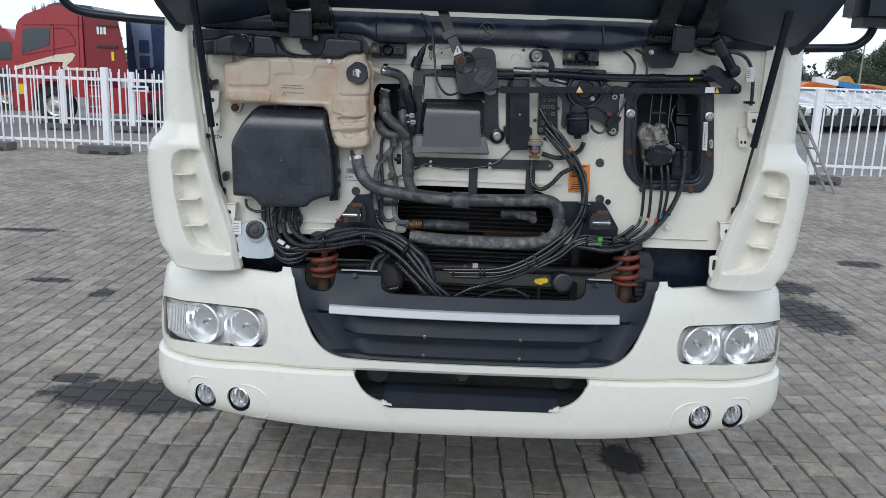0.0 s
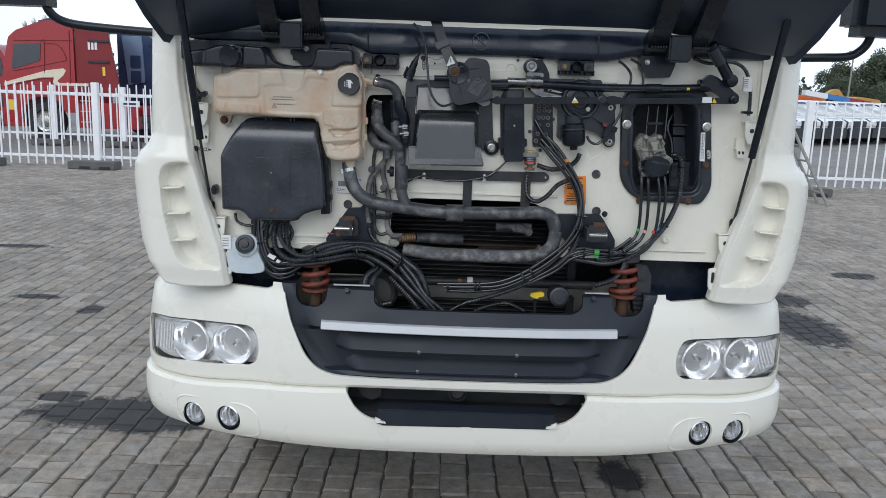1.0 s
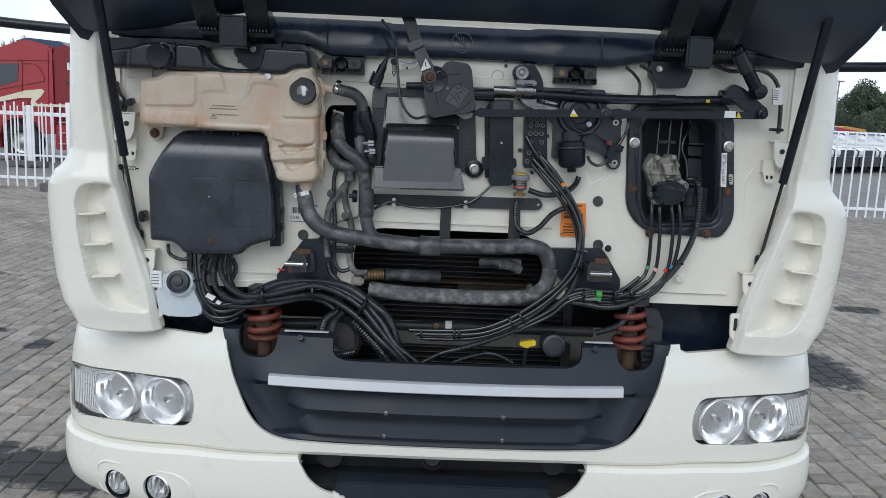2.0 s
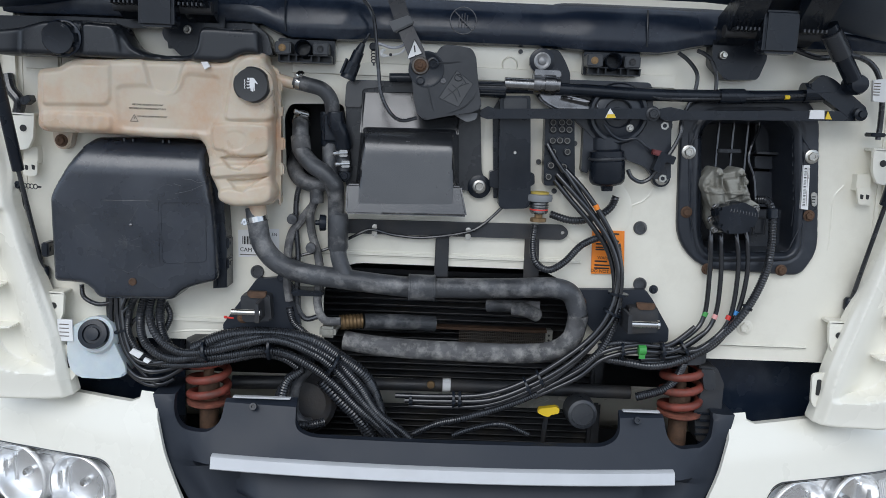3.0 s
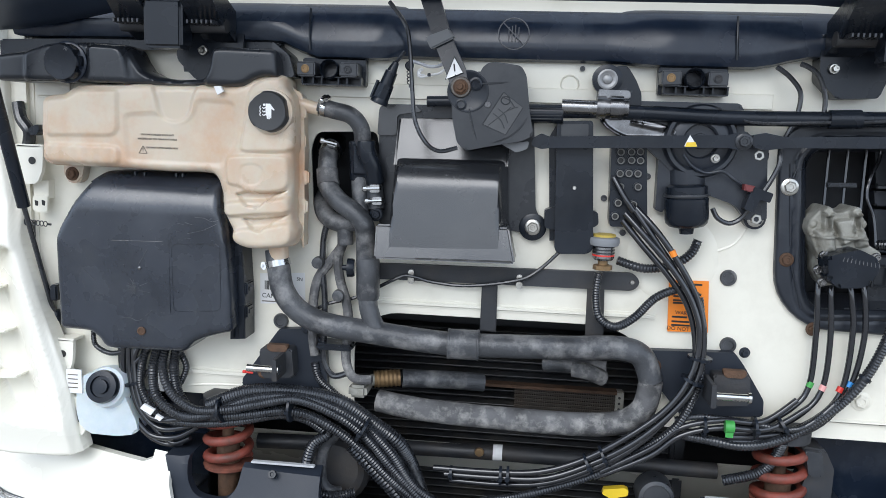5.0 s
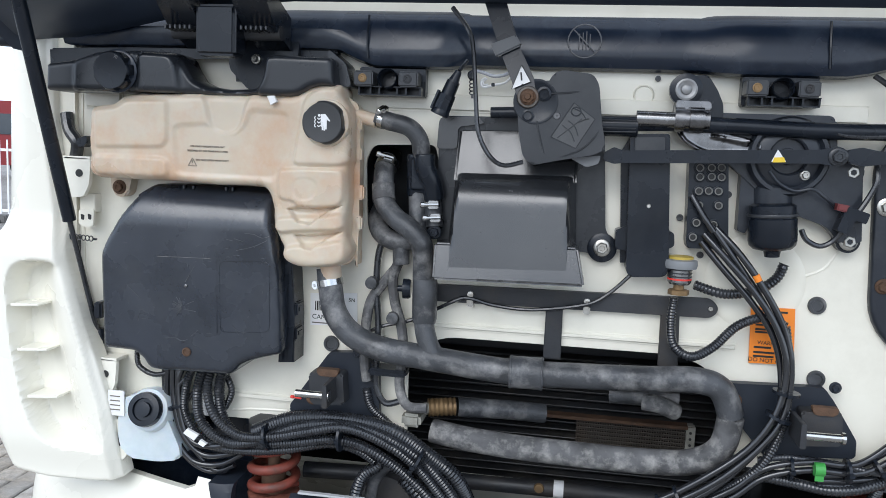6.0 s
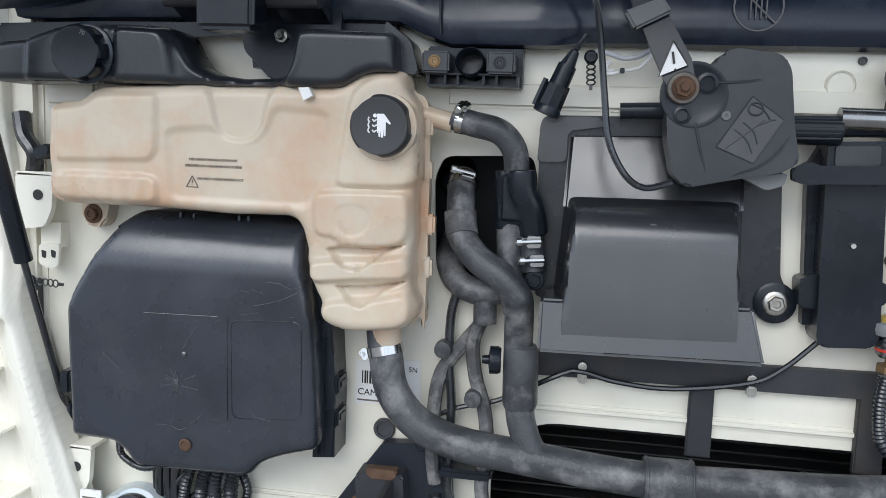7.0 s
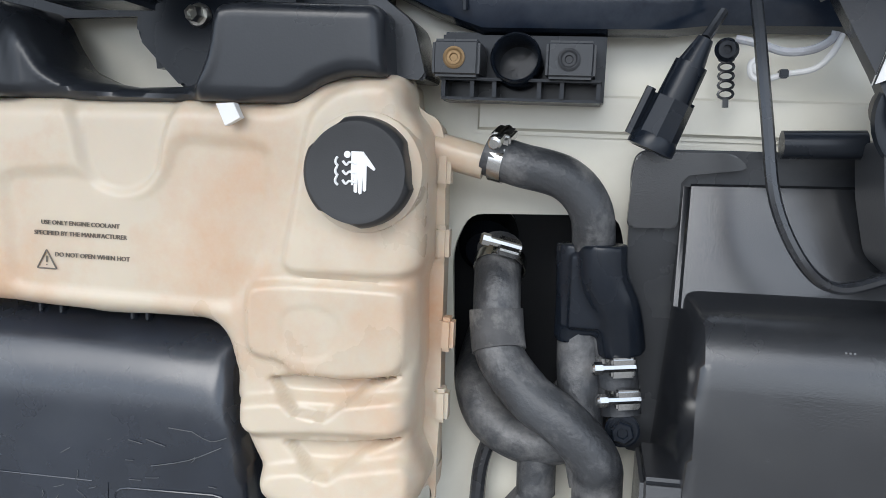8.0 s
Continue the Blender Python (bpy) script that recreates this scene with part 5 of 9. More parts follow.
child("cover", moulded(rounded(FB, 0.008, 3), fuse_face, -0.004, 0.0045), FUSEP, fuse, "", 50)
child("side_frame", plate([(-0.554, 1.612), (-0.542, 1.598), (-0.505, 1.509), (-0.497, 1.386), (-0.497, 1.302), (-0.528, 1.299), (-0.526, 1.384), (-0.541, 1.553)], -0.055, 0.0, 0.003), BLACKP, fuse)
for k, x in enumerate((574, 582, 589)):
    a, b = [(-0.524, 1.493), (-0.512, 1.305)]
    child("side_rib", box(a[0] + 0.004 + 0.008 * k, a[0] + 0.007 + 0.008 * k, -0.062 + 0.006 * k, -0.04, b[1], a[1] - 0.02 * k, 0.001), BLACKP, fuse)
for (px, pz), w, h in (((-0.898, 1.371), 0.008, 0.016), ((-0.5, 1.401), 0.007, 0.013), ((-0.5, 1.355), 0.007, 0.013)):
    child("latch", merge(box(px - w, px + w, -0.052, -0.012, pz - h, pz + h, 0.003), box(px - w * 1.5, px + w * 1.2, -0.044, -0.02, pz - h * 0.45, pz + h * 0.45, 0.002)), BLACKP, fuse)
for a in [(-0.715, 1.615), (-0.696, 1.614), (-0.632, 1.615), (-0.619, 1.615)]:
    child("top_clip", box(a[0] - 0.0016, a[0] + 0.0016, -0.060, -0.035, a[1] - 0.006, a[1] + 0.008, 0.0006), FUSEP, fuse)
sx_, sz_ = (-0.689, 1.317)
child("cover_screw", merge(lathe([(0.0085, 0), (0.0085, 0.0018), (0.006, 0.0028), (0.005, 0.0012), (0, 0.0012)], (sx_, YF - 0.0005, sz_), (0, -1, 0), 18)), RUST, fuse, "small rusty screw")
sx_, sz_ = (-0.69, 1.441)
child("cover_stud", lathe([(0.0035, 0), (0.003, 0.003), (0, 0.004)], (sx_, YF, sz_), (0, -1, 0), 10), DULLSTEEL, fuse)
YS = YF - 0.0009


def scratch(pts, r=0.00035):
    child("scratch", tube([(x, YS, z) for x, z in pts], r, 4, 3), SCRATCHM, fuse)


rim_ = rounded([(-0.626, 1.491), (-0.531, 1.495), (-0.529, 1.366), (-0.624, 1.359)], 0.012, 3)
child("embossed_frame", tube([(x, YS + 0.0004, z) for x, z in rim_ + rim_[:1]], 0.0007, 5, smooth_line=False), FUSEP, fuse)
for a in ([(-0.631, 1.494), (-0.63, 1.356)], [(-0.747, 1.492), (-0.644, 1.494)]):
    child("embossed_line", tube([(x, YS + 0.0003, z) for x, z in a], 0.0005, 5), FUSEP, fuse)
# a fan of bright scores and the scuffs round it
hub = (-0.697, 1.401)
for k in range(11):
    an = math.radians(112 + 13.5 * k)
    ln = 0.014 + 0.006 * math.sin(k * 2.3) + 0.004
    scratch([(hub[0] + 0.003 * math.cos(an), hub[1] + 0.003 * math.sin(an)), (hub[0] + ln * math.cos(an), hub[1] + ln * math.sin(an))], 0.0004)
for run in ([(-0.691, 1.406), (-0.675, 1.413)], [(-0.694, 1.397), (-0.671, 1.394)], [(-0.808, 1.435), (-0.78, 1.411)], [(-0.786, 1.38), (-0.784, 1.369)], [(-0.692, 1.448), (-0.674, 1.479)], [(-0.6, 1.374), (-0.589, 1.364), (-0.571, 1.362)], [(-0.732, 1.34), (-0.711, 1.342), (-0.699, 1.337), (-0.687, 1.341)], [(-0.56, 1.543), (-0.545, 1.537), (-0.532, 1.541)], [(-0.594, 1.512), (-0.563, 1.52), (-0.536, 1.533)], [(-0.671, 1.514), (-0.663, 1.519)], [(-0.613, 1.531), (-0.601, 1.529)], [(-0.598, 1.533), (-0.582, 1.529)], [(-0.579, 1.544), (-0.56, 1.543)], [(-0.681, 1.347), (-0.666, 1.36)]):
    scratch(run, 0.0004)
random.seed(5)
for k in range(34):
    px = random.uniform(-0.83, -0.54)
    pz = random.uniform(1.33, 1.53)
    an, ln = random.uniform(0, 3.14), random.uniform(0.002, 0.012)
    scratch([(px, pz), (px + 0.5 * ln * math.cos(an) + 0.001, pz + 0.5 * ln * math.sin(an)), (px + ln * math.cos(an), pz + ln * math.sin(an))], 0.00026)

# ---- washer bottle ----
wash = thing("washer_bottle", (-0.84, 0, 1.2), "pale blue translucent washer bottle with a black cap", "washer bottle")
child("bottle", plate(rounded([(-0.855, 1.195), (-0.815, 1.214), (-0.770, 1.205), (-0.748, 1.155), (-0.727, 1.108), (-0.728, 1.086), (-0.77, 1.078), (-0.845, 1.080), (-0.858, 1.120)], 0.018), -0.050, 0.06, 0.026, 6), WASHERP, wash)
wx, wz = (-0.79, 1.182)
child("bottle_neck", lathe([(0.045, -0.02), (0.040, 0.006), (0.034, 0.01)], (wx, -0.05, wz), (0, -1, 0.3), 26), WASHERP, wash)
child("cap", merge(lathe([(0.033, 0), (0.034, 0.008), (0.032, 0.016), (0.022, 0.017), (0.021, 0.012), (0.015, 0.012), (0.014, 0.018), (0, 0.019)], (wx, -0.058, wz + 0.003), (0, -1, 0.3), 30)), BLACKP, wash, "black ribbed washer cap")
lx, lz = (-0.683, 1.168)
child("label", box(-0.875, -0.842, -0.054, -0.0505, 1.165, 1.215), PAPER, wash, "white paper label with bars")
for k in range(4):
    child("label_bar", box(-0.871, -0.85, -0.0548, -0.0538, 1.176 + k * 0.009, 1.178 + k * 0.009), GREYINK, wash)
bx, bz = (-0.679, 1.22)
child("bracket", plate(rounded([(bx - 0.018, bz + 0.012), (bx - 0.006, bz + 0.025), (bx + 0.012, bz + 0.02), (bx + 0.022, bz - 0.05), (bx - 0.03, bz - 0.05)], 0.008), -0.02, 0.0, 0.003), PAPER, wash)
child("bracket_bolt", bolt_bm((bx, -0.02, bz), 0.008), STEEL, wash)

# ---- air filter cover ----
air = thing("cabin_filter_cover", (-0.08, 0, 1.6), "dark grey plastic cabin filter housing on the bulkhead", "filter housing")
BP = [(-0.247, 1.752), (-0.244, 1.764), (-0.236, 1.768), (-0.173, 1.769)] + [(0.046, 1.771), (0.059, 1.58), (0.067, 1.565), (0.076, 1.549), (0.069, 1.535), (0.042, 1.533), (0.02, 1.537), (-0.21, 1.53), (-0.242, 1.534)]
child("back_plate", plate(rounded(BP, 0.006), -0.012, 0.0, 0.003), GREYP, air)
child("corner_bracket", plate(rounded([(-0.246, 1.752), (-0.244, 1.763), (-0.237, 1.766), (-0.175, 1.767), (-0.163, 1.756), (-0.211, 1.749), (-0.211, 1.71), (-0.248, 1.709)], 0.005), -0.020, -0.006, 0.002), FILTERP, air)


def wedge(o, ytop, ybot, yb):
    """A four-cornered block whose face slopes from top to bottom."""
    (x0, z0), (x1, z1), (x2, z2), (x3, z3) = o
    bm = bmesh.new()
    f = [bm.verts.new(p) for p in ((x0, ytop, z0), (x1, ytop, z1), (x2, ybot, z2), (x3, ybot, z3))]
    b = [bm.verts.new((p.co.x, yb, p.co.z)) for p in f]
    bm.faces.new(f)
    bm.faces.new(b[::-1])
    for k in range(4):
        bm.faces.new((f[k], b[k], b[(k + 1) % 4], f[(k + 1) % 4]))
    return bm


def bev(bm, r, seg=3):
    bmesh.ops.bevel(bm, geom=bm.edges[:], offset=r, segments=seg, affect='EDGES', clamp_overlap=True)
    return bm


child("upper_duct", bev(wedge([(-0.208, 1.7465), (0.004, 1.752), (0.004, 1.655), (-0.212, 1.650)], -0.016, -0.046, -0.004), 0.005), FILTERP, air)
LID = [(-0.209, 1.668), (-0.200, 1.673), (-0.010, 1.679), (0.003, 1.672), (0.012, 1.492), (-0.222, 1.490)]


def lid_face(X, Z, d):
    """The lid swells out below its upper edge and then falls almost plumb."""
    u = np.clip((1.672 - Z) / 0.058, 0, 1)
    out = 0.070 * np.sqrt(np.clip(1 - (1 - u) ** 2, 0, 1)) + 0.014 * np.clip((1.62 - Z) / 0.12, 0, 1)
    return -0.030 - out * soft(d, -0.002, 0.016)


child("box_lid", moulded(rounded(LID, 0.004, 3), lid_face, -0.012, 0.0045), FILTERP, air, "dark grey swelling filter lid", 50)
child("lid_flange", bev(wedge([(-0.231, 1.548), (0.012, 1.553), (0.027, 1.489), (-0.231, 1.486)], -0.104, -0.118, -0.03), 0.004), FILTERP, air)
(ex0, ez0), (ex1, ez1) = [(-0.154, 1.491), (0.02, 1.494)]
child("bright_edge", tube([(ex0, -0.119, ez0), (ex1, -0.119, ez1)], 0.0010, 6), DULLSTEEL, air)
child("lid_mark", text_bm("...", 0.012, (-0.105, -0.0905, 1.645), (75, 0, 0)), GREYMARK, air, "small moulded mark")
cx, cz = (0.055, 1.546)
child("ear", lathe([(0.026, -0.012), (0.026, 0.006), (0.022, 0.008), (0, 0.008)], (cx, -0.008, cz), (0, -1, 0), 24), BLACKP, air)
child("bolt", bolt_bm((cx, -0.016, cz), 0.0105), STEEL, air, "zinc-plated bolt")
child("side_bolt", bolt_bm((*(-0.285, 1.573)[:1], -0.016, (-0.285, 1.573)[1]), 0.010), GREYP, air)

# ---- narrow relay box ----
relay = thing("relay_box", (0.1, 0, 1.6), "narrow black plastic relay box fixed upright to the bulkhead", "relay box")
child("case", plate(rounded([(0.089, 1.746), (0.154, 1.749), (0.168, 1.514), (0.16, 1.505), (0.104, 1.502), (0.097, 1.511)], 0.006), -0.05, 0.0, 0.006, 3), BLACKP, relay)
child("window", plate(rounded([(0.097, 1.741), (0.146, 1.743), (0.147, 1.72), (0.098, 1.718)], 0.003), -0.053, -0.045, 0.001), GREYP, relay)
for a in ([(0.075, 1.581), (0.1, 1.591), (0.102, 1.545), (0.077, 1.548)], [(0.163, 1.585), (0.174, 1.581), (0.176, 1.559), (0.165, 1.552)]):
    child("clip", plate(rounded(a, 0.004), -0.038, -0.004, 0.003), BLACKP, relay)
child("back_edge", plate([(0.077, 1.716), (0.094, 1.748), (0.107, 1.523), (0.088, 1.522)], -0.02, 0.0, 0.002), BLACKP, relay)
px, pz = (0.127, 1.626)
child("stud", lathe([(0.004, 0), (0.003, 0.004), (0, 0.004)], (px, -0.05, pz), (0, -1, 0), 10), STEEL, relay)

# ---- brake valve panel ----
vp = thing("valve_panel", (0.67, 0, 1.58), "black plastic frame round the opening with rusty bolts", "panel frame")
VP_OUT = rounded([(0.493, 1.712), (0.511, 1.753), (0.564, 1.765), (0.742, 1.773), (0.773, 1.765), (0.801, 1.725), (0.832, 1.428), (0.797, 1.372), (0.571, 1.379), (0.508, 1.441)], [0.02, 0.03, 0.01, 0.01, 0.03, 0.02, 0.05, 0.02, 0.05, 0.05])
VP_IN = rounded([(0.542, 1.689), (0.561, 1.715), (0.725, 1.72), (0.746, 1.698), (0.769, 1.527), (0.769, 1.49), (0.772, 1.426), (0.579, 1.417), (0.561, 1.459)], 0.02)
VP_STEP = grown(VP_IN, 0.021)


def frame_face(X, Z, d):
    """A flat flange, a groove, and a lip that dips into the opening."""
    s = outline_distance(X, Z, VP_STEP)[0]
    y = -0.015 - 0.002 * soft(-s, -0.003, 0.004) + 0.003 * np.exp(-(s / 0.0034) ** 2) + 0.010 * soft(-s, 0.009, 0.021)
    return y + edge_drop(d, 0.006)


frame_ob = child("frame", moulded(VP_OUT, frame_face, 0.0, 0.0026), FRAMEP, vp, "black moulded frame", 50)
bm = bmesh.new()
bm.from_mesh(frame_ob.data)
mids = [(f, f.calc_center_median()) for f in bm.faces]
inner = outline_distance(np.array([m.x for f, m in mids]), np.array([m.z for f, m in mids]), VP_IN)[0] < -0.001
bmesh.ops.delete(bm, geom=[f for (f, m), gone in zip(mids, inner) if gone], context='FACES')
bm.to_mesh(frame_ob.data)
bm.free()
well = loft([[(p[0], -0.012, p[1]) for p in VP_IN], [(p[0], 0.03, p[1]) for p in grown(VP_IN, -0.004)], [(p[0], 0.10, p[1]) for p in grown(VP_IN, -0.010)]], closed=True)
child("well", well, FRAMEP, vp, "black inner walls of the opening")
for pa, pb in (((0.513, 1.684), (0.528, 1.533)), ((0.525, 1.522), (0.558, 1.417)), ((0.744, 1.713), (0.792, 1.651)), ((0.765, 1.437), (0.789, 1.502)), ((0.521, 1.659), (0.534, 1.699))):
    child("moulded_rib", tube([(pa[0], -0.0155, pa[1]), (pb[0], -0.0155, pb[1])], 0.0014, 6), FRAMEP, frame_ob)
for p, m in (((0.516, 1.642), STEEL), ((0.792, 1.643), STEEL), ((0.523, 1.508), RUST), ((0.8, 1.511), RUST), ((0.582, 1.38), RUST), ((0.751, 1.384), RUST)):
    child("bolt", bolt_bm((p[0], -0.016, p[1]), 0.011 if m is STEEL else 0.009), m, frame_ob, "rusty flange bolt" if m is RUST else "zinc-plated flange bolt")
LB = [(0.772, 1.623), (0.786, 1.624), (0.793, 1.525), (0.777, 1.526)]
child("label", plate(LB, -0.0245, -0.0150), PAPER, frame_ob, "narrow white label with a bar code")


def on_label(u, w):
    """A point of the label, u down it and w across."""
    return tuple((LB[0][k] * (1 - w) + LB[1][k] * w) * (1 - u) + (LB[3][k] * (1 - w) + LB[2][k] * w) * u for k in (0, 1))


for k in range(26):
    u = 0.06 + 0.034 * k
    h = 0.010 if k % 3 else 0.018
    child("label_bar", plate([on_label(u, 0.16), on_label(u, 0.52), on_label(u + h, 0.52), on_label(u + h, 0.16)], -0.0252, -0.0240), INK, frame_ob)
for u0, u1, w in ((0.05, 0.5, 0.66), (0.56, 0.92, 0.66), (0.05, 0.30, 0.84)):
    child("label_bar", plate([on_label(u0, w), on_label(u0, w + 0.05), on_label(u1, w + 0.05), on_label(u1, w)], -0.0252, -0.0240), GREYINK, frame_ob)
TG = [(0.799, 1.559), (0.804, 1.565), (0.812, 1.562), (0.815, 1.539), (0.811, 1.531), (0.803, 1.535)]
child("tag_plate", plate(rounded(TG, 0.004), -0.019, -0.015, 0.001), STEEL, frame_ob, "small oval metal tag")
for k in range(3):
    zt = TG[0][1] - 0.005 - 0.006 * k
    child("tag_line", box(TG[0][0] + 0.0025, TG[2][0] - 0.003, -0.0196, -0.0185, zt - 0.0012, zt + 0.0012), INK, frame_ob)
for p in [(0.605, 1.71), (0.639, 1.711), (0.672, 1.713)]:
    child("pipe", tube([(p[0], 0.06, p[1] + 0.06), (p[0] - 0.002, 0.055, p[1] - 0.04), (p[0] - 0.005, 0.045, p[1] - 0.12)], 0.0032, 10), AIRLINE, vp, "thin glossy black air pipe")
child("pipe", tube([(0.698, 0.06, 1.724), (0.696, 0.06, 1.695), (0.679, 0.05, 1.655), (0.676, 0.045, 1.624), (0.69, 0.04, 1.587), (0.695, 0.03, 1.535)], 0.0036, 10), AIRLINE, vp, "thin glossy black air pipe")
child("pipe_clip", plate([(0.602, 1.65), (0.654, 1.651), (0.655, 1.643), (0.603, 1.642)], 0.04, 0.06, 0.002), FRAMEP, vp)
for o, y0 in (([(0.702, 1.725), (0.786, 1.726), (0.792, 1.646), (0.712, 1.647)], 0.10), ([(0.704, 1.636), (0.78, 1.637), (0.777, 1.606), (0.708, 1.608)], 0.085), ([(0.709, 1.6), (0.773, 1.6), (0.796, 1.512), (0.721, 1.518)], 0.09), ([(0.69, 1.511), (0.779, 1.516), (0.788, 1.393), (0.7, 1.398)], 0.045)):
    child("inner_panel", plate(rounded(o, 0.004), y0, y0 + 0.03, 0.003), FRAMEP, vp, "black inner casing panel")
for o in ([(0.701, 1.496), (0.727, 1.497), (0.727, 1.458), (0.699, 1.457)], [(0.766, 1.496), (0.785, 1.496), (0.788, 1.458), (0.769, 1.457)]):
    sock = merge(*[tube([(a[0], 0.036, a[1]), (b[0], 0.036, b[1])], 0.0022, 6) for a, b in zip(o, o[1:] + o[:1])])
    child("clip_slot", sock, GREYP, vp, "square clip slot")
child("inner_tray", plate([(0.584, 1.418), (0.791, 1.427), (0.801, 1.399), (0.587, 1.39)], 0.0, 0.05, 0.003), FRAMEP, vp)
e0, e1 = [(0.697, 1.646), (0.754, 1.646)]
child("inner_rail", box(e0[0], e1[0], 0.055, 0.10, e0[1] - 0.004, e0[1] + 0.001, 0.0012), GREYP, vp)

valve = thing("brake_valve", (0.65, 0, 1.5), "dirty cast aluminium air brake valve with a black cap", "brake valve")
VB = rounded([(0.549, 1.585), (0.559, 1.597), (0.57, 1.612), (0.58, 1.612), (0.593, 1.601), (0.611, 1.604), (0.62, 1.614), (0.631, 1.612), (0.643, 1.591), (0.648, 1.583), (0.644, 1.569), (0.655, 1.545), (0.677, 1.533), (0.681, 1.521), (0.67, 1.506), (0.669, 1.481), (0.586, 1.466), (0.573, 1.488), (0.571, 1.519), (0.556, 1.551), (0.546, 1.569)], 0.004, 3)
BARREL_L = [(0.556, 1.569), (0.589, 1.572), (0.6, 1.53), (0.571, 1.525)]
BARREL_R = [(0.623, 1.574), (0.644, 1.573), (0.655, 1.543), (0.633, 1.538)]
BLOCK = [(0.59, 1.587), (0.617, 1.591), (0.63, 1.554), (0.608, 1.543)]
POST_L, POST_R, EAR_L, EAR_R = (0.577, 1.602), (0.625, 1.604), (0.555, 1.579), (0.643, 1.583)


def casting_face(X, Z, d):
    """Lugs and webs round two barrels and a plain block."""
    y = -0.034 * np.ones(X.shape)
    for b in (BARREL_L, BARREL_R):
        e = outline_distance(X, Z, rounded(b, 0.004, 3))[0]
        y = np.minimum(y, -0.040 - 0.020 * np.sqrt(np.clip(1 - np.clip((e + 0.014) / 0.014, 0, 1) ** 2, 0, 1)) * (e < 0))
    y = y - 0.014 * raised(X, Z, BLOCK, 0.005, 0.003) * soft(-y, 0.0, 0.03)
    for p, r, h in ((POST_L, 0.009, 0.012), (POST_R, 0.009, 0.012), (EAR_L, 0.006, 0.004), (EAR_R, 0.006, 0.004)):
        y = y - h * soft(r - np.hypot(X - p[0], Z - p[1]), -0.002, 0.002)
    for p, dx in ((POST_L, -0.006), (POST_L, 0.006), (POST_R, -0.006), (POST_R, 0.006)):
        web = soft(0.0022 - np.abs(X - p[0] - dx - 0.10 * (p[1] - Z)), -0.0012, 0.0012) * soft(p[1] - Z, 0.0, 0.004) * soft(0.040 - p[1] + Z, 0.0, 0.01)
        y = y - 0.012 * web
    y = y - 0.004 * soft(0.0025 - np.abs(Z - BARREL_L[0][1] + 0.012), -0.001, 0.001)
    return y + edge_drop(d, 0.004)


child("casting", moulded(VB, casting_face, 0.02, 0.0018), ALU, valve, "dirty cast aluminium body", 60)
capo = [(0.57, 1.527), (0.598, 1.536), (0.622, 1.542), (0.655, 1.527), (0.656, 1.505), (0.646, 1.482), (0.628, 1.474), (0.591, 1.472), (0.574, 1.488)]
child("cap", plate(rounded(capo, 0.006), -0.090, -0.03, 0.012, 4), BLACKP, valve, "black ribbed plastic valve cap")
for k in range(10):
    u = k / 9
    a = Vector(capo[1]) * (1 - u) + Vector(capo[3]) * u
    child("cap_rib", tube([(a.x, -0.0885, a.y - 0.006), (a.x - 0.003 + 0.004 * u, -0.0905, a.y - 0.016)], 0.0011, 6), GREYP, valve)
for p in [(0.576, 1.525), (0.568, 1.498), (0.577, 1.476), (0.664, 1.525)]:
    child("screw", bolt_bm((p[0], -0.052, p[1]), 0.006, h=0.010), DULLSTEEL, valve)
for p in (POST_L, POST_R):
    child("screw", bolt_bm((p[0], -0.046, p[1]), 0.006, h=0.005), STEEL, valve)
for pts in ([(0.578, -0.03, 1.47), (0.578, -0.035, 1.444), (0.582, -0.035, 1.38), (0.582, -0.03, 1.28), (0.557, -0.035, 1.236), (0.498, -0.05, 1.203), (0.433, -0.06, 1.195)], [(0.601, -0.03, 1.465), (0.601, -0.035, 1.445), (0.608, -0.035, 1.371), (0.606, -0.03, 1.275), (0.574, -0.035, 1.225), (0.51, -0.05, 1.192), (0.434, -0.06, 1.184)], [(0.634, -0.03, 1.467), (0.637, -0.035, 1.447), (0.646, -0.035, 1.383), (0.64, -0.03, 1.271), (0.597, -0.035, 1.214), (0.521, -0.05, 1.183), (0.435, -0.06, 1.175)], [(0.656, -0.03, 1.468), (0.66, -0.035, 1.448), (0.667, -0.035, 1.373), (0.654, -0.03, 1.277), (0.609, -0.035, 1.206), (0.528, -0.05, 1.174), (0.435, -0.06, 1.166)]):
    child("air_line", tube(pts, 0.0055, 12), AIRLINE, valve, "thin glossy black air line")
for p, m in (((0.583, 1.279), GREEN), ((0.606, 1.274), PINKTAPE), ((0.637, 1.273), REDTAPE), ((0.653, 1.284), BLUETAPE)):
    child("tape_band", tube([(p[0] + 0.001, -0.031, p[1] + 0.004), (p[0] - 0.003, -0.032, p[1] - 0.006)], 0.0061, 10), m, valve, "coloured tape mark")
conv = thing("corrugated_hose", (0.75, 0, 1.4), "black corrugated hose running down from the valve panel", "hose")
child("hose", tube([(0.691, 0.01, 1.54), (0.706, -0.01, 1.539), (0.714, -0.025, 1.511), (0.715, -0.035, 1.44), (0.705, -0.04, 1.376), (0.672, -0.045, 1.3), (0.621, -0.05, 1.238), (0.541, -0.055, 1.18), (0.468, -0.06, 1.16), (0.393, -0.06, 1.168), (0.339, -0.06, 1.174)], 0.0098, 12, 6, 0.0013, 0.006), CABLE, conv)
q = [(0.714, -0.025, 1.513)][0]
child("cuff", lathe([(0.011, -0.012), (0.013, -0.010), (0.013, 0.010), (0.011, 0.012)], q, (0.05, -0.1, -1), 16), BLACKP, conv)
q = [(0.672, -0.045, 1.3)][0]
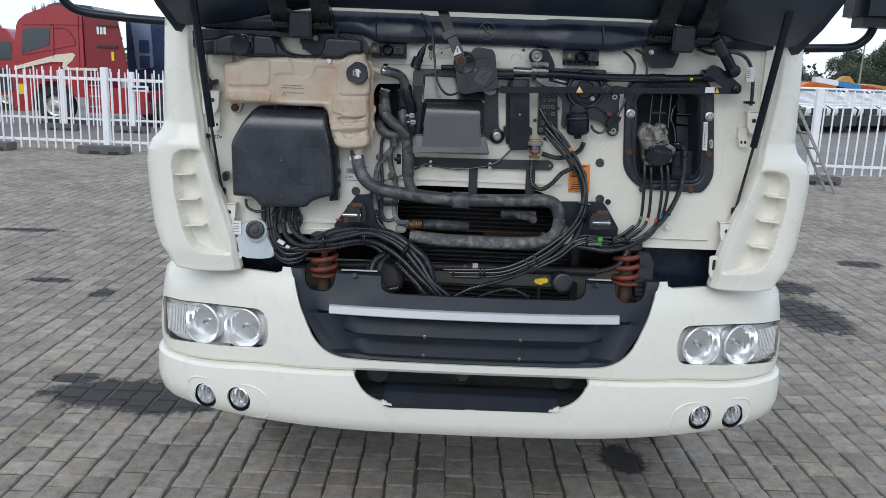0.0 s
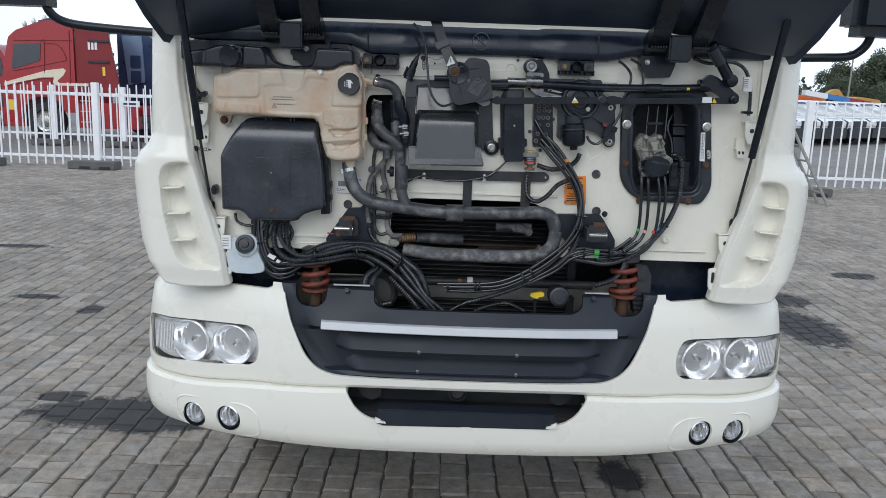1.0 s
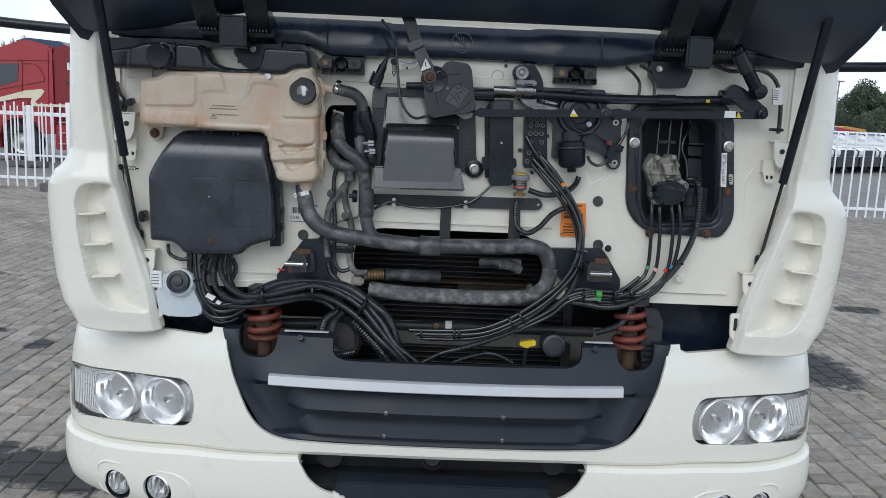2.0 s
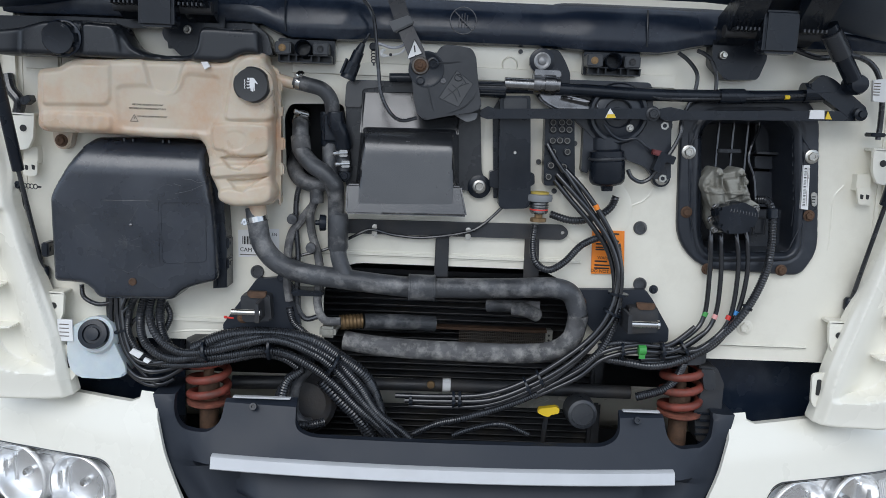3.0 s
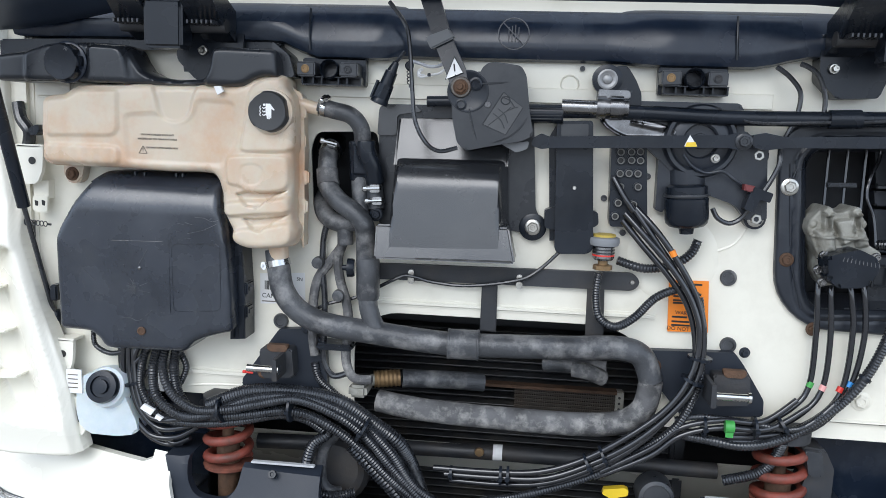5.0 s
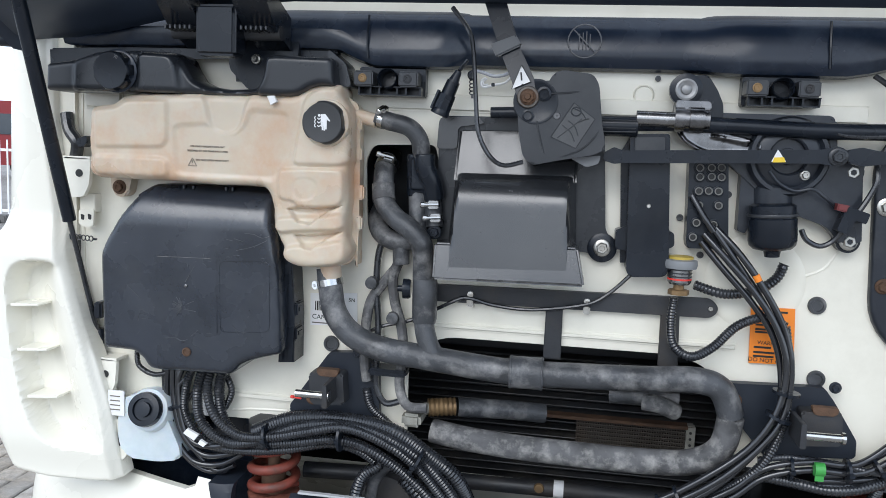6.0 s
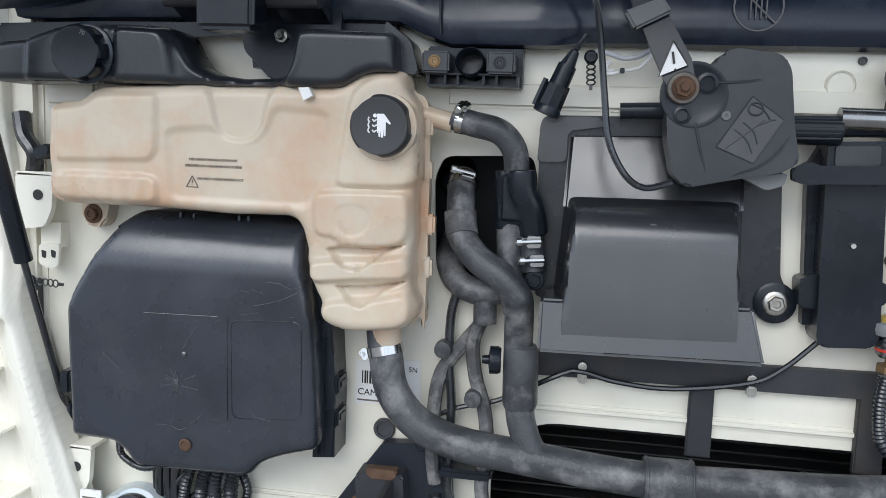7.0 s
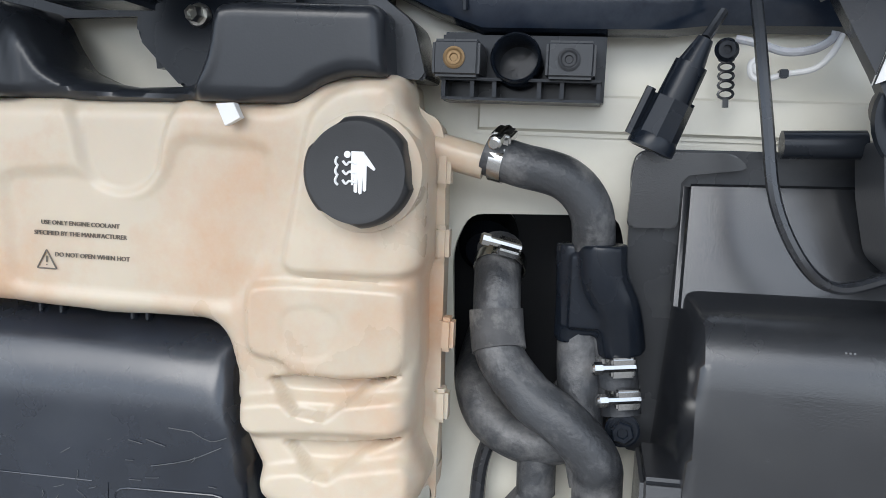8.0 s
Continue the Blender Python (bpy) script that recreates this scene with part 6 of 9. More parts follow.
child("tie", lathe([(0.0105, -0.003), (0.0118, -0.003), (0.0118, 0.003), (0.0105, 0.003)], q, (-0.6, 0, -1), 16), BLACKP, conv)

# ---- wiper gear ----
wip = thing("wiper_linkage", (0.3, 0, 1.75), "black steel wiper linkage rods with a chromed pivot bracket", "wiper linkage")
child("upper_shaft", tube([(0.027, -0.05, 1.76), (0.137, -0.05, 1.766), (0.262, -0.05, 1.765), (0.416, -0.05, 1.762), (0.647, -0.05, 1.767), (0.781, -0.05, 1.775)], 0.0135, 14), BLACKP, wip, "black wiper shaft")
a, b = [(0.032, -0.055, 1.758), (0.099, -0.055, 1.759)]
child("splined_sleeve", tube([a, b], 0.0175, 16, rib=0.0), BLACKP, wip)
a, b = [(0.096, -0.058, 1.772), (0.169, -0.058, 1.771)]
child("bright_shaft", tube([a, b], 0.0135, 16), DULLSTEEL, wip, "bright steel shaft end")
child("pull_rod", plate(rounded([(0.045, 1.713), (0.062, 1.723), (0.076, 1.718), (0.385, 1.731), (0.403, 1.735), (0.423, 1.73), (0.425, 1.71), (0.406, 1.706), (0.387, 1.709), (0.077, 1.697), (0.063, 1.695), (0.046, 1.7)], 0.003), -0.079, -0.070, 0.002), BLACKP, wip, "flat black wiper pull rod")
child("pull_rod", plate(rounded([(0.428, 1.732), (0.45, 1.737), (0.484, 1.731), (0.858, 1.745), (0.862, 1.724), (0.487, 1.712), (0.453, 1.707), (0.431, 1.711)], 0.003), -0.074, -0.060, 0.005), BLACKP, wip, "flat black wiper pull rod")
child("pivot_bracket", plate(rounded([(0.16, 1.794), (0.165, 1.829), (0.176, 1.845), (0.209, 1.849), (0.226, 1.824), (0.237, 1.801), (0.24, 1.759), (0.158, 1.756)], 0.006), -0.042, -0.005, 0.004), BLACKP, wip)
for pa, pb, r in (((0.158, 1.773), (0.174, 1.773), 0.0205), ((0.174, 1.773), (0.182, 1.773), 0.0175), ((0.182, 1.773), (0.205, 1.773), 0.0215), ((0.205, 1.773), (0.214, 1.773), 0.018)):
    child("clamp_ring", tube([(pa[0], -0.052, pa[1]), (pb[0], -0.052, pb[1])], r, 24), ARMSTEEL, wip, "dull pressed steel clamp")
ARM_O = rounded([(0.162, 1.765), (0.167, 1.75), (0.178, 1.737), (0.196, 1.726), (0.213, 1.719), (0.3, 1.721), (0.303, 1.737), (0.279, 1.747), (0.227, 1.756), (0.22, 1.764)], 0.005)
ARM_B = [(0.224, 1.751), (0.287, 1.742), (0.281, 1.735), (0.221, 1.746)]


def arm_face(X, Z, d):
    """A pressed arm with a turned-up edge and a bead."""
    return -0.044 - 0.007 * raised(X, Z, ARM_B, 0.005, 0.003) - 0.005 * soft(0.006 - d, 0, 0.004) + edge_drop(d, 0.002)


child("arm_plate", moulded(ARM_O, arm_face, -0.03, 0.002), ARMSTEEL, wip, "dark bright-edged pressed steel arm", 60)
child("clamp_tab", plate(rounded([(0.16, 1.805), (0.216, 1.804), (0.218, 1.791), (0.161, 1.79)], 0.003), -0.050, -0.035, 0.003), ARMSTEEL, wip)
p = (0.175, 1.823)
child("rubber_mount", lathe([(0.027, -0.01), (0.027, 0.004), (0.021, 0.006), (0, 0.006)], (p[0], -0.042, p[1]), (0, -1, 0), 26), BLACKP, wip)
child("washer", lathe([(0.018, 0.004), (0.018, 0.008), (0.015, 0.009), (0.009, 0.007), (0.008, 0.010), (0.004, 0.012), (0, 0.012)], (p[0], -0.042, p[1]), (0, -1, 0), 24), mat("dull_washer_steel", (0.30, 0.30, 0.30), 0.45, metal=0.7, vary=0.2, scale=60), wip, "dull steel washer with bolt")
MP = [(0.224, 1.787), (0.418, 1.788), (0.425, 1.729), (0.47, 1.721), (0.468, 1.692), (0.477, 1.574), (0.447, 1.572), (0.418, 1.606), (0.335, 1.633), (0.271, 1.689), (0.227, 1.725)]
child("motor_plate", plate(rounded(MP, 0.01), -0.034, -0.012, 0.006, 3), FRAMEP, wip, "dark cast wiper motor plate")
mx, mz = (0.347, 1.719)
child("gear_ring", lathe([(0.066, 0), (0.066, 0.010), (0.062, 0.017), (0.056, 0.017), (0.051, 0.009), (0.047, 0.011), (0.032, 0.012), (0.029, 0.010), (0.0285, 0.001), (0.014, 0.001), (0.013, 0.004), (0, 0.004)], (mx, -0.035, mz), (0, -1, 0), 48), FRAMEP, wip, "round wiper gear housing")
for p, r in (((0.365, 1.757), 0.006), ((0.374, 1.689), 0.006), ((0.413, 1.721), 0.0105)):
    child("nut", bolt_bm((p[0], -0.046 if r < 0.01 else -0.079, p[1]), r, h=0.01), STEEL if r < 0.01 else GREYP, wip)
for p in ((0.453, 1.697), (0.458, 1.582)):
    child("motor_foot", lathe([(0.020, -0.02), (0.020, 0.004), (0.0, 0.004)], (p[0], -0.02, p[1]), (0, -1, 0), 20), BLACKP, wip)
    child("motor_washer", lathe([(0.0145, 0), (0.0145, 0.002), (0.006, 0.0025)], (p[0], -0.024, p[1]), (0, -1, 0), 22), STEEL, wip)
    child("motor_bolt", bolt_bm((p[0], -0.0262, p[1]), 0.0105), STEEL, wip, "zinc-plated motor bolt")
a, b = [(0.324, -0.05, 1.658), (0.332, -0.05, 1.542)]
child("motor", lathe([(0.030, -0.012), (0.037, -0.008), (0.037, 0.012), (0.039, 0.014), (0.039, 0.050), (0.037, 0.058), (0.031, 0.064), (0.014, 0.068), (0.012, 0.078), (0, 0.079)], [(0.328, -0.05, 1.629)][0], Vector(b) - Vector(a), 28), BLACKP, wip, "black wiper motor barrel")
child("motor_band", lathe([(0.0395, 0), (0.0402, 0.001), (0.0402, 0.004), (0.0395, 0.005)], [(0.328, -0.05, 1.624)][0], Vector(b) - Vector(a), 28), GREYP, wip)
child("motor_neck", lathe([(0.033, 0), (0.033, 0.035), (0.028, 0.040)], (0.333, -0.02, 1.632), Vector(a) - Vector(b), 28), FRAMEP, wip)
child("motor_side", plate(rounded([(0.277, 1.689), (0.3, 1.683), (0.302, 1.622), (0.292, 1.586), (0.278, 1.59)], 0.004), -0.03, -0.004, 0.003), FRAMEP, wip)
child("motor_rib", tube([(0.316, -0.056, 1.694), (0.333, -0.057, 1.674), (0.358, -0.057, 1.663), (0.386, -0.057, 1.667), (0.405, -0.055, 1.655), (0.428, -0.04, 1.641)], 0.0028, 8), FRAMEP, wip)
child("motor_cable", tube([(0.359, -0.03, 1.538), (0.348, -0.03, 1.512), (0.317, -0.03, 1.49), (0.267, -0.03, 1.48), (0.215, -0.03, 1.493)], 0.009, 12, 6, 0.0015, 0.006), CABLE, wip, "corrugated motor cable")
child("plug", plate(rounded([(0.441, 1.642), (0.477, 1.631), (0.472, 1.614), (0.455, 1.62), (0.446, 1.595), (0.428, 1.602)], 0.002), -0.06, -0.035, 0.003), BLACKP, wip, "black electric plug")
child("plug_lock", plate([(0.426, 1.646), (0.444, 1.643), (0.441, 1.631), (0.425, 1.635)], -0.062, -0.045, 0.002), mat("dull_red_plastic", (0.16, 0.03, 0.03), 0.5), wip, "dull red plug lock")
for pts in ([(0.46, -0.05, 1.63), (0.476, -0.05, 1.66), (0.485, -0.05, 1.685), (0.486, -0.045, 1.713), (0.496, -0.05, 1.742), (0.507, -0.05, 1.771), (0.509, -0.05, 1.808), (0.489, -0.05, 1.835), (0.465, -0.05, 1.852)], [(0.439, -0.05, 1.6), (0.427, -0.045, 1.582), (0.408, -0.045, 1.573), (0.387, -0.045, 1.582), (0.377, -0.045, 1.599)], [(0.551, -0.05, 1.763), (0.551, -0.05, 1.801), (0.538, -0.05, 1.837), (0.52, -0.05, 1.852), (0.505, -0.05, 1.858)]):
    child("lead", tube(pts, 0.0045, 8), CABLE, wip)
tri = [(0.312, 1.709), (0.321, 1.729), (0.335, 1.71)]
child("warning_sticker", plate(tri, -0.0795, -0.0775), PAPER, wip, "small white and yellow warning triangle")
child("sticker_base", plate([(0.314, 1.708), (0.334, 1.709), (0.331, 1.717), (0.316, 1.716)], -0.0803, -0.0785), YELLOW, wip)
child("rod_label", plate([(0.749, 1.743), (0.779, 1.744), (0.781, 1.725), (0.748, 1.724)], -0.0765, -0.07), PAPER, wip, "small white label on the rod")
child("rod_sticker", plate([(0.783, 1.725), (0.787, 1.742), (0.797, 1.725)], -0.0765, -0.07), YELLOW, wip, "small yellow warning triangle")
child("thin_lead", tube([(0.414, -0.06, 1.758), (0.448, -0.06, 1.754), (0.547, -0.064, 1.758), (0.66, -0.066, 1.764), (0.735, -0.066, 1.773), (0.778, -0.064, 1.777)], 0.0035, 8), CABLE, wip, "thin black lead along the shaft")
a, b = [(0.695, -0.067, 1.767), (0.705, -0.067, 1.768)]
child("yellow_band", tube([a, b], 0.0048, 8), YELLOW, wip, "yellow band")
a, b = [(0.738, -0.054, 1.779), (0.789, -0.054, 1.783)]
child("end_sleeve", tube([a, b], 0.0215, 16), BLACKP, wip)
a, b = [(0.559, -0.054, 1.764), (0.612, -0.054, 1.766)]
child("mid_sleeve", tube([a, b], 0.0165, 14), BLACKP, wip)
for dz in (-0.010, -0.004, 0.003, 0.009):
    a, b = [(0.034, -0.071, 1.758), (0.096, -0.071, 1.759)]
    child("spline", tube([(a[0], a[1], a[2] + dz), (b[0], b[1], b[2] + dz)], 0.0014, 5), GREYP, wip)
# right-hand crank
child("crank", plate(rounded([(0.739, 1.793), (0.768, 1.819), (0.795, 1.808), (0.874, 1.749), (0.864, 1.726), (0.838, 1.728), (0.781, 1.764)], 0.008), -0.075, -0.05, 0.004), BLACKP, wip, "black wiper crank")
p = (0.853, 1.738)
child("crank_pin", lathe([(0.014, 0), (0.014, 0.012), (0.008, 0.014), (0.007, 0.02), (0, 0.02)], (p[0], -0.075, p[1]), (0, -1, 0), 18), BLACKP, wip)
child("wiper_arm_stub", tube([(0.747, -0.12, 1.912), (0.775, -0.11, 1.873), (0.82, -0.1, 1.809)], 0.018, 14), BLACKP, wip, "black wiper arm root")
child("arm_cover", tube([(0.754, -0.12, 1.898), (0.787, -0.11, 1.853)], 0.021, 16), GREYP, wip)
p = (0.831, 1.799)
child("arm_nut", lathe([(0.021, -0.03), (0.022, 0.0), (0.018, 0.012), (0.008, 0.014), (0, 0.014)], (p[0], -0.10, p[1]), (0, -1, 0), 18), BLACKP, wip)

# left-hand wiper arm with its moulded shield
AE = [(-0.168, -0.058, 1.958), (-0.131, -0.058, 1.958), (-0.135, -0.08, 1.873), (-0.104, -0.08, 1.883), (-0.11, -0.099, 1.818), (-0.077, -0.099, 1.832), (-0.099, -0.103, 1.793), (-0.071, -0.103, 1.806)]
bar_ = loft([[a, b, (b[0], b[1] + 0.016, b[2]), (a[0], a[1] + 0.016, a[2])] for a, b in zip(AE[0::2], AE[1::2])], closed=True)
bmesh.ops.holes_fill(bar_, edges=bar_.edges[:], sides=4)
arm = child("wiper_arm", bar_, BLACKP, wip, "black steel wiper arm on a rusty pivot nut", 25)
q = (-0.084, 1.799)
child("arm_head", lathe([(0.0185, -0.03), (0.0185, 0.005), (0.017, 0.008), (0, 0.008)], (q[0], -0.096, q[1]), (0, -1, 0), 26), mat("worn_arm_steel", (0.13, 0.118, 0.105), 0.5, metal=0.4, vary=0.3, scale=60, grain=0.3, grain_scale=250, dirt=(0.10, 0.05, 0.03), dirt_amount=0.7, dirt_scale=50), arm, "worn rusty arm head")
CE = [(-0.154, -0.075, 1.886), (-0.111, -0.073, 1.903), (-0.1, -0.08, 1.885), (-0.141, -0.082, 1.864)]
clip_ = bmesh.new()
f_ = [clip_.verts.new((p[0], p[1] - 0.008, p[2])) for p in CE]
g_ = [clip_.verts.new((p[0], p[1] + 0.016, p[2])) for p in CE]
clip_.faces.new(f_)
clip_.faces.new(g_[::-1])
for k in range(4):
    clip_.faces.new((f_[k], g_[k], g_[(k + 1) % 4], f_[(k + 1) % 4]))
child("collar", bev(clip_, 0.003, 2), mat("grey_arm_clip", (0.10, 0.105, 0.11), 0.5), arm, "grey plastic clip round the arm")
SE = [(-0.098, -0.092, 1.852), (-0.112, -0.102, 1.811), (-0.081, -0.1, 1.824)]
st_ = bmesh.new()
f_ = [st_.verts.new((p[0], p[1] - 0.0012, p[2])) for p in SE]
g_ = [st_.verts.new((p[0], p[1] + 0.004, p[2])) for p in SE]
st_.faces.new(f_)
for k in range(3):
    st_.faces.new((f_[k], g_[k], g_[(k + 1) % 3], f_[(k + 1) % 3]))
child("sticker", st_, PAPER, arm, "white warning triangle sticker")
SM = [(-0.098, -0.098, 1.839), (-0.096, -0.101, 1.826), (-0.095, -0.102, 1.82), (-0.094, -0.102, 1.818)]
child("sticker_mark", tube([SM[0], SM[1]], 0.0014, 5), INK, arm)
child("sticker_mark", tube([SM[2], SM[3]], 0.0014, 5), INK, arm)
ST = [(-0.098, -0.095, 1.852), (-0.112, -0.103, 1.811), (-0.081, -0.102, 1.824)]
child("sticker_edge", tube(ST + ST[:1], 0.0008, 4, smooth_line=False), INK, arm)
child("pivot_nut", merge(lathe([(0.0135, 0), (0.0135, 0.002), (0.011, 0.004)], (q[0], -0.104, q[1]), (0, -1, 0), 22), lathe([(0.0105, 0.004), (0.0105, 0.012), (0.006, 0.013), (0.005, 0.018), (0, 0.018)], (q[0], -0.104, q[1]), (0, -1, 0), 6)), RUST, arm, "rusty pivot nut")
child("washer_tube", tube([(-0.223, -0.06, 1.949), (-0.192, -0.07, 1.91), (-0.181, -0.08, 1.871), (-0.171, -0.1, 1.792), (-0.163, -0.11, 1.738), (-0.143, -0.11, 1.7), (-0.119, -0.1, 1.685), (-0.088, -0.09, 1.692)], 0.004, 8), CABLE, arm, "thin black washer tube")

shield = thing("gear_shield", (0.0, 0, 1.8), "dark grey moulded plastic shield over the wiper gear", "shield")
SH = [(-0.069, 1.819), (-0.054, 1.821), (-0.044, 1.839), (-0.029, 1.845), (0.021, 1.839), (0.031, 1.822), (0.039, 1.761), (0.048, 1.719), (0.028, 1.708), (-0.033, 1.696), (-0.072, 1.687), (-0.088, 1.701), (-0.097, 1.74), (-0.101, 1.779), (-0.077, 1.773), (-0.064, 1.781)]
moulding = child("moulding", plate(rounded(SH, 0.007), -0.098, -0.04, 0.016, 5), SHIELDP, shield)
hx_, hz_ = (-0.075, 1.796)
for p, r in (((-0.058, 1.805), 0.012), ((-0.083, 1.769), 0.010)):
    child("boss", lathe([(r, -0.02), (r, 0.002), (r * 0.7, 0.003), (r * 0.6, -0.004), (0, -0.004)], (p[0], -0.0985, p[1]), (0, -1, 0), 18), BLACKP, shield)
child("pocket", lathe([(0.038, -0.004), (0.037, 0.0008), (0.033, 0.0012), (0.031, 0.0002), (0, 0.0002)], (hx_ + 0.004, -0.098, hz_ - 0.004), (0, -1, 0), 36), BLACKP, shield, "round hollow below the arm")
for pts in ([(-0.048, -0.095, 1.694), (-0.059, -0.099, 1.727), (-0.068, -0.099, 1.761)], [(-0.045, -0.095, 1.695), (0.003, -0.099, 1.714), (0.028, -0.099, 1.737), (0.04, -0.094, 1.762)], [(-0.051, -0.099, 1.806), (-0.019, -0.099, 1.808), (0.027, -0.093, 1.814)]):
    child("crease", tube(pts, 0.0014, 6), SHIELDP, shield)
child("stud", lathe([(0.006, 0), (0.005, 0.003), (0.002, 0.003), (0, 0.001)], (*[(-0.035, 1.77)[0]], -0.098, (-0.035, 1.77)[1]), (0, -1, 0), 14), GREYMARK, shield)
dm = [(-0.008, 1.792), (0.027, 1.767), (-0.002, 1.718), (-0.043, 1.735)]
child("diamond_mark", plate(dm, -0.0990, -0.096), FAINTMARK, shield, "faint moulded diamond warning mark")
for p, q in zip(dm, dm[1:] + dm[:1]):
    child("mark_edge", tube([(p[0], -0.0990, p[1]), (q[0], -0.0990, q[1])], 0.0007, 5), SHIELDP, shield)
for p, q in (((-0.033, 1.734), (0.006, 1.767)), ((-0.025, 1.755), (-0.004, 1.729)), ((-0.016, 1.763), (0.001, 1.739)), ((-0.01, 1.784), (0.012, 1.767)), ((-0.001, 1.76), (0.018, 1.767))):
    child("mark_line", tube([(p[0], -0.0992, p[1]), ((p[0] + q[0]) / 2 + 0.003, -0.0993, (p[1] + q[1]) / 2 + 0.002), (q[0], -0.0992, q[1])], 0.0009, 5), SHIELDP, shield)
child("mark_ring", tube([((-0.004, 1.778)[0] + 0.008 * math.cos(t * 0.7), -0.0992, (-0.004, 1.778)[1] + 0.007 * math.sin(t * 0.7)) for t in range(10)], 0.0011, 5), SHIELDP, shield)
child("stub_pipe", tube([(-0.15, -0.05, 1.774), (-0.097, -0.05, 1.776)], 0.010, 12), BLACKP, shield)
child("flap", plate(rounded([(-0.009, 1.701), (0.041, 1.708), (0.038, 1.694), (0.019, 1.687)], 0.004), -0.08, -0.06, 0.003), mat("pale_grey_flap", (0.16, 0.165, 0.17), 0.5), shield, "pale grey flap")

# ---- connector block ----
blk = thing("connector_block", (0.2, 0, 1.6), "black pneumatic connector block with rows of round ports", "connector block")
child("block", plate(rounded([(0.19, 1.719), (0.253, 1.722), (0.265, 1.565), (0.259, 1.558), (0.198, 1.556), (0.195, 1.567)], 0.004), -0.035, 0.0, 0.004), BLACKP, blk)
for p in ((0.208, 1.694), (0.227, 1.695), (0.243, 1.696), (0.209, 1.679), (0.228, 1.68), (0.244, 1.68), (0.209, 1.655), (0.225, 1.656), (0.241, 1.656), (0.211, 1.631), (0.243, 1.632), (0.209, 1.601), (0.237, 1.599), (0.205, 1.576)):
    child("port", lathe([(0.0088, 0), (0.0088, 0.005), (0.0070, 0.006), (0.0068, 0.003)], (p[0], -0.035, p[1]), (0, -1, 0), 16), BLACKP, blk)
    child("port_ring", lathe([(0.0064, 0.002), (0.0064, 0.0068), (0.0050, 0.0068), (0.0046, 0.001), (0, 0.001)], (p[0], -0.035, p[1]), (0, -1, 0), 16), [PORTG], blk, "worn grey ring")
    # solid black disc that paints the dark inside the port
    child("port_hole_disc", lathe([(0.0046, 0), (0.0046, 0.0045), (0, 0.0045)], (p[0], -0.035, p[1]), (0, -1, 0), 12), INK, blk)

# ---- brake fluid sensor with yellow cap ----
sen = thing("pressure_sensor", (0.2, 0, 1.45), "brass pressure sensor with a grey and yellow cap", "sensor")
p = (0.188, 1.476)
P = (p[0], -0.04, p[1])
child("threaded_base", lathe([(0.018, 0), (0.018, 0.008), (0.009, 0.009), (0.009, 0.02)], P, (0, 0, 1), 8), BRASS, sen)
child("clear_body", lathe([(0.017, 0.018), (0.020, 0.022), (0.020, 0.048)], P, (0, 0, 1), 22), DULLSTEEL, sen)
for dz in (0.032, 0.038, 0.044):
    child("body_ring", lathe([(0.0200, dz - 0.0012), (0.0209, dz - 0.0008), (0.0209, dz + 0.0008), (0.0200, dz + 0.0012)], P, (0, 0, 1), 22, False), GREYP, sen)
child("red_ring", lathe([(0.0208, 0.026), (0.0208, 0.029), (0.020, 0.029)], P, (0, 0, 1), 22), REDTAPE, sen)
child("grey_collar", lathe([(0.027, 0.046), (0.029, 0.052), (0.028, 0.060), (0.021, 0.062)], P, (0, 0, 1), 24), mat("grey_plastic", (0.22, 0.23, 0.24), 0.5), sen)
child("yellow_cap", lathe([(0.021, 0.060), (0.021, 0.066), (0.017, 0.067), (0, 0.066)], P, (0, 0, 1), 22), mat("faded_yellow_cap", (0.52, 0.38, 0.07), 0.5, vary=0.15, scale=60, dirt=(0.2, 0.16, 0.08), dirt_amount=0.5, dirt_scale=50), sen, "faded yellow cap")
child("lead", tube([(0.182, -0.04, 1.47), (0.179, -0.04, 1.428), (0.187, -0.04, 1.386), (0.217, -0.04, 1.368), (0.252, -0.04, 1.387), (0.289, -0.045, 1.429), (0.333, -0.05, 1.448), (0.364, -0.055, 1.435)], 0.0085, 12, 6, 0.0012, 0.005), CABLE, sen, "corrugated sensor lead")

# ---- mounting strip and small fixings ----
st = thing("mounting_strip", (0.0, 0, 1.43), "flat black steel strip with two legs on the bulkhead", "bracket")
child("strip", plate(rounded([(-0.259, 1.46), (0.25, 1.467), (0.264, 1.45), (0.252, 1.433), (-0.259, 1.429)], [0.002, 0.012, 0.02, 0.012, 0.002]), -0.014, -0.002, 0.002), DARK, st)
child("leg", plate([(-0.037, 1.444), (-0.007, 1.445), (-0.006, 1.336), (-0.038, 1.337)], -0.012, -0.002, 0.002), DARK, st)
child("leg", plate([(0.165, 1.465), (0.196, 1.466), (0.201, 1.334), (0.166, 1.335)], -0.012, -0.002, 0.002), DARK, st)
for p in ((-0.175, 1.439), (0.035, 1.44)):
    child("cable_clip", merge(box(p[0] - 0.006, p[0] + 0.006, -0.026, -0.012, p[1] - 0.014, p[1] + 0.0, 0.002), lathe([(0.006, 0), (0.006, 0.008), (0, 0.009)], (p[0], -0.014, p[1] + 0.008), (0, -1, 0), 8)), STEEL, st, "small bright cable clip")
p = (0.248, 1.45)
child("rivet", lathe([(0.005, 0), (0.004, 0.003), (0, 0.003)], (p[0], -0.014, p[1]), (0, -1, 0), 12), STEEL, st)
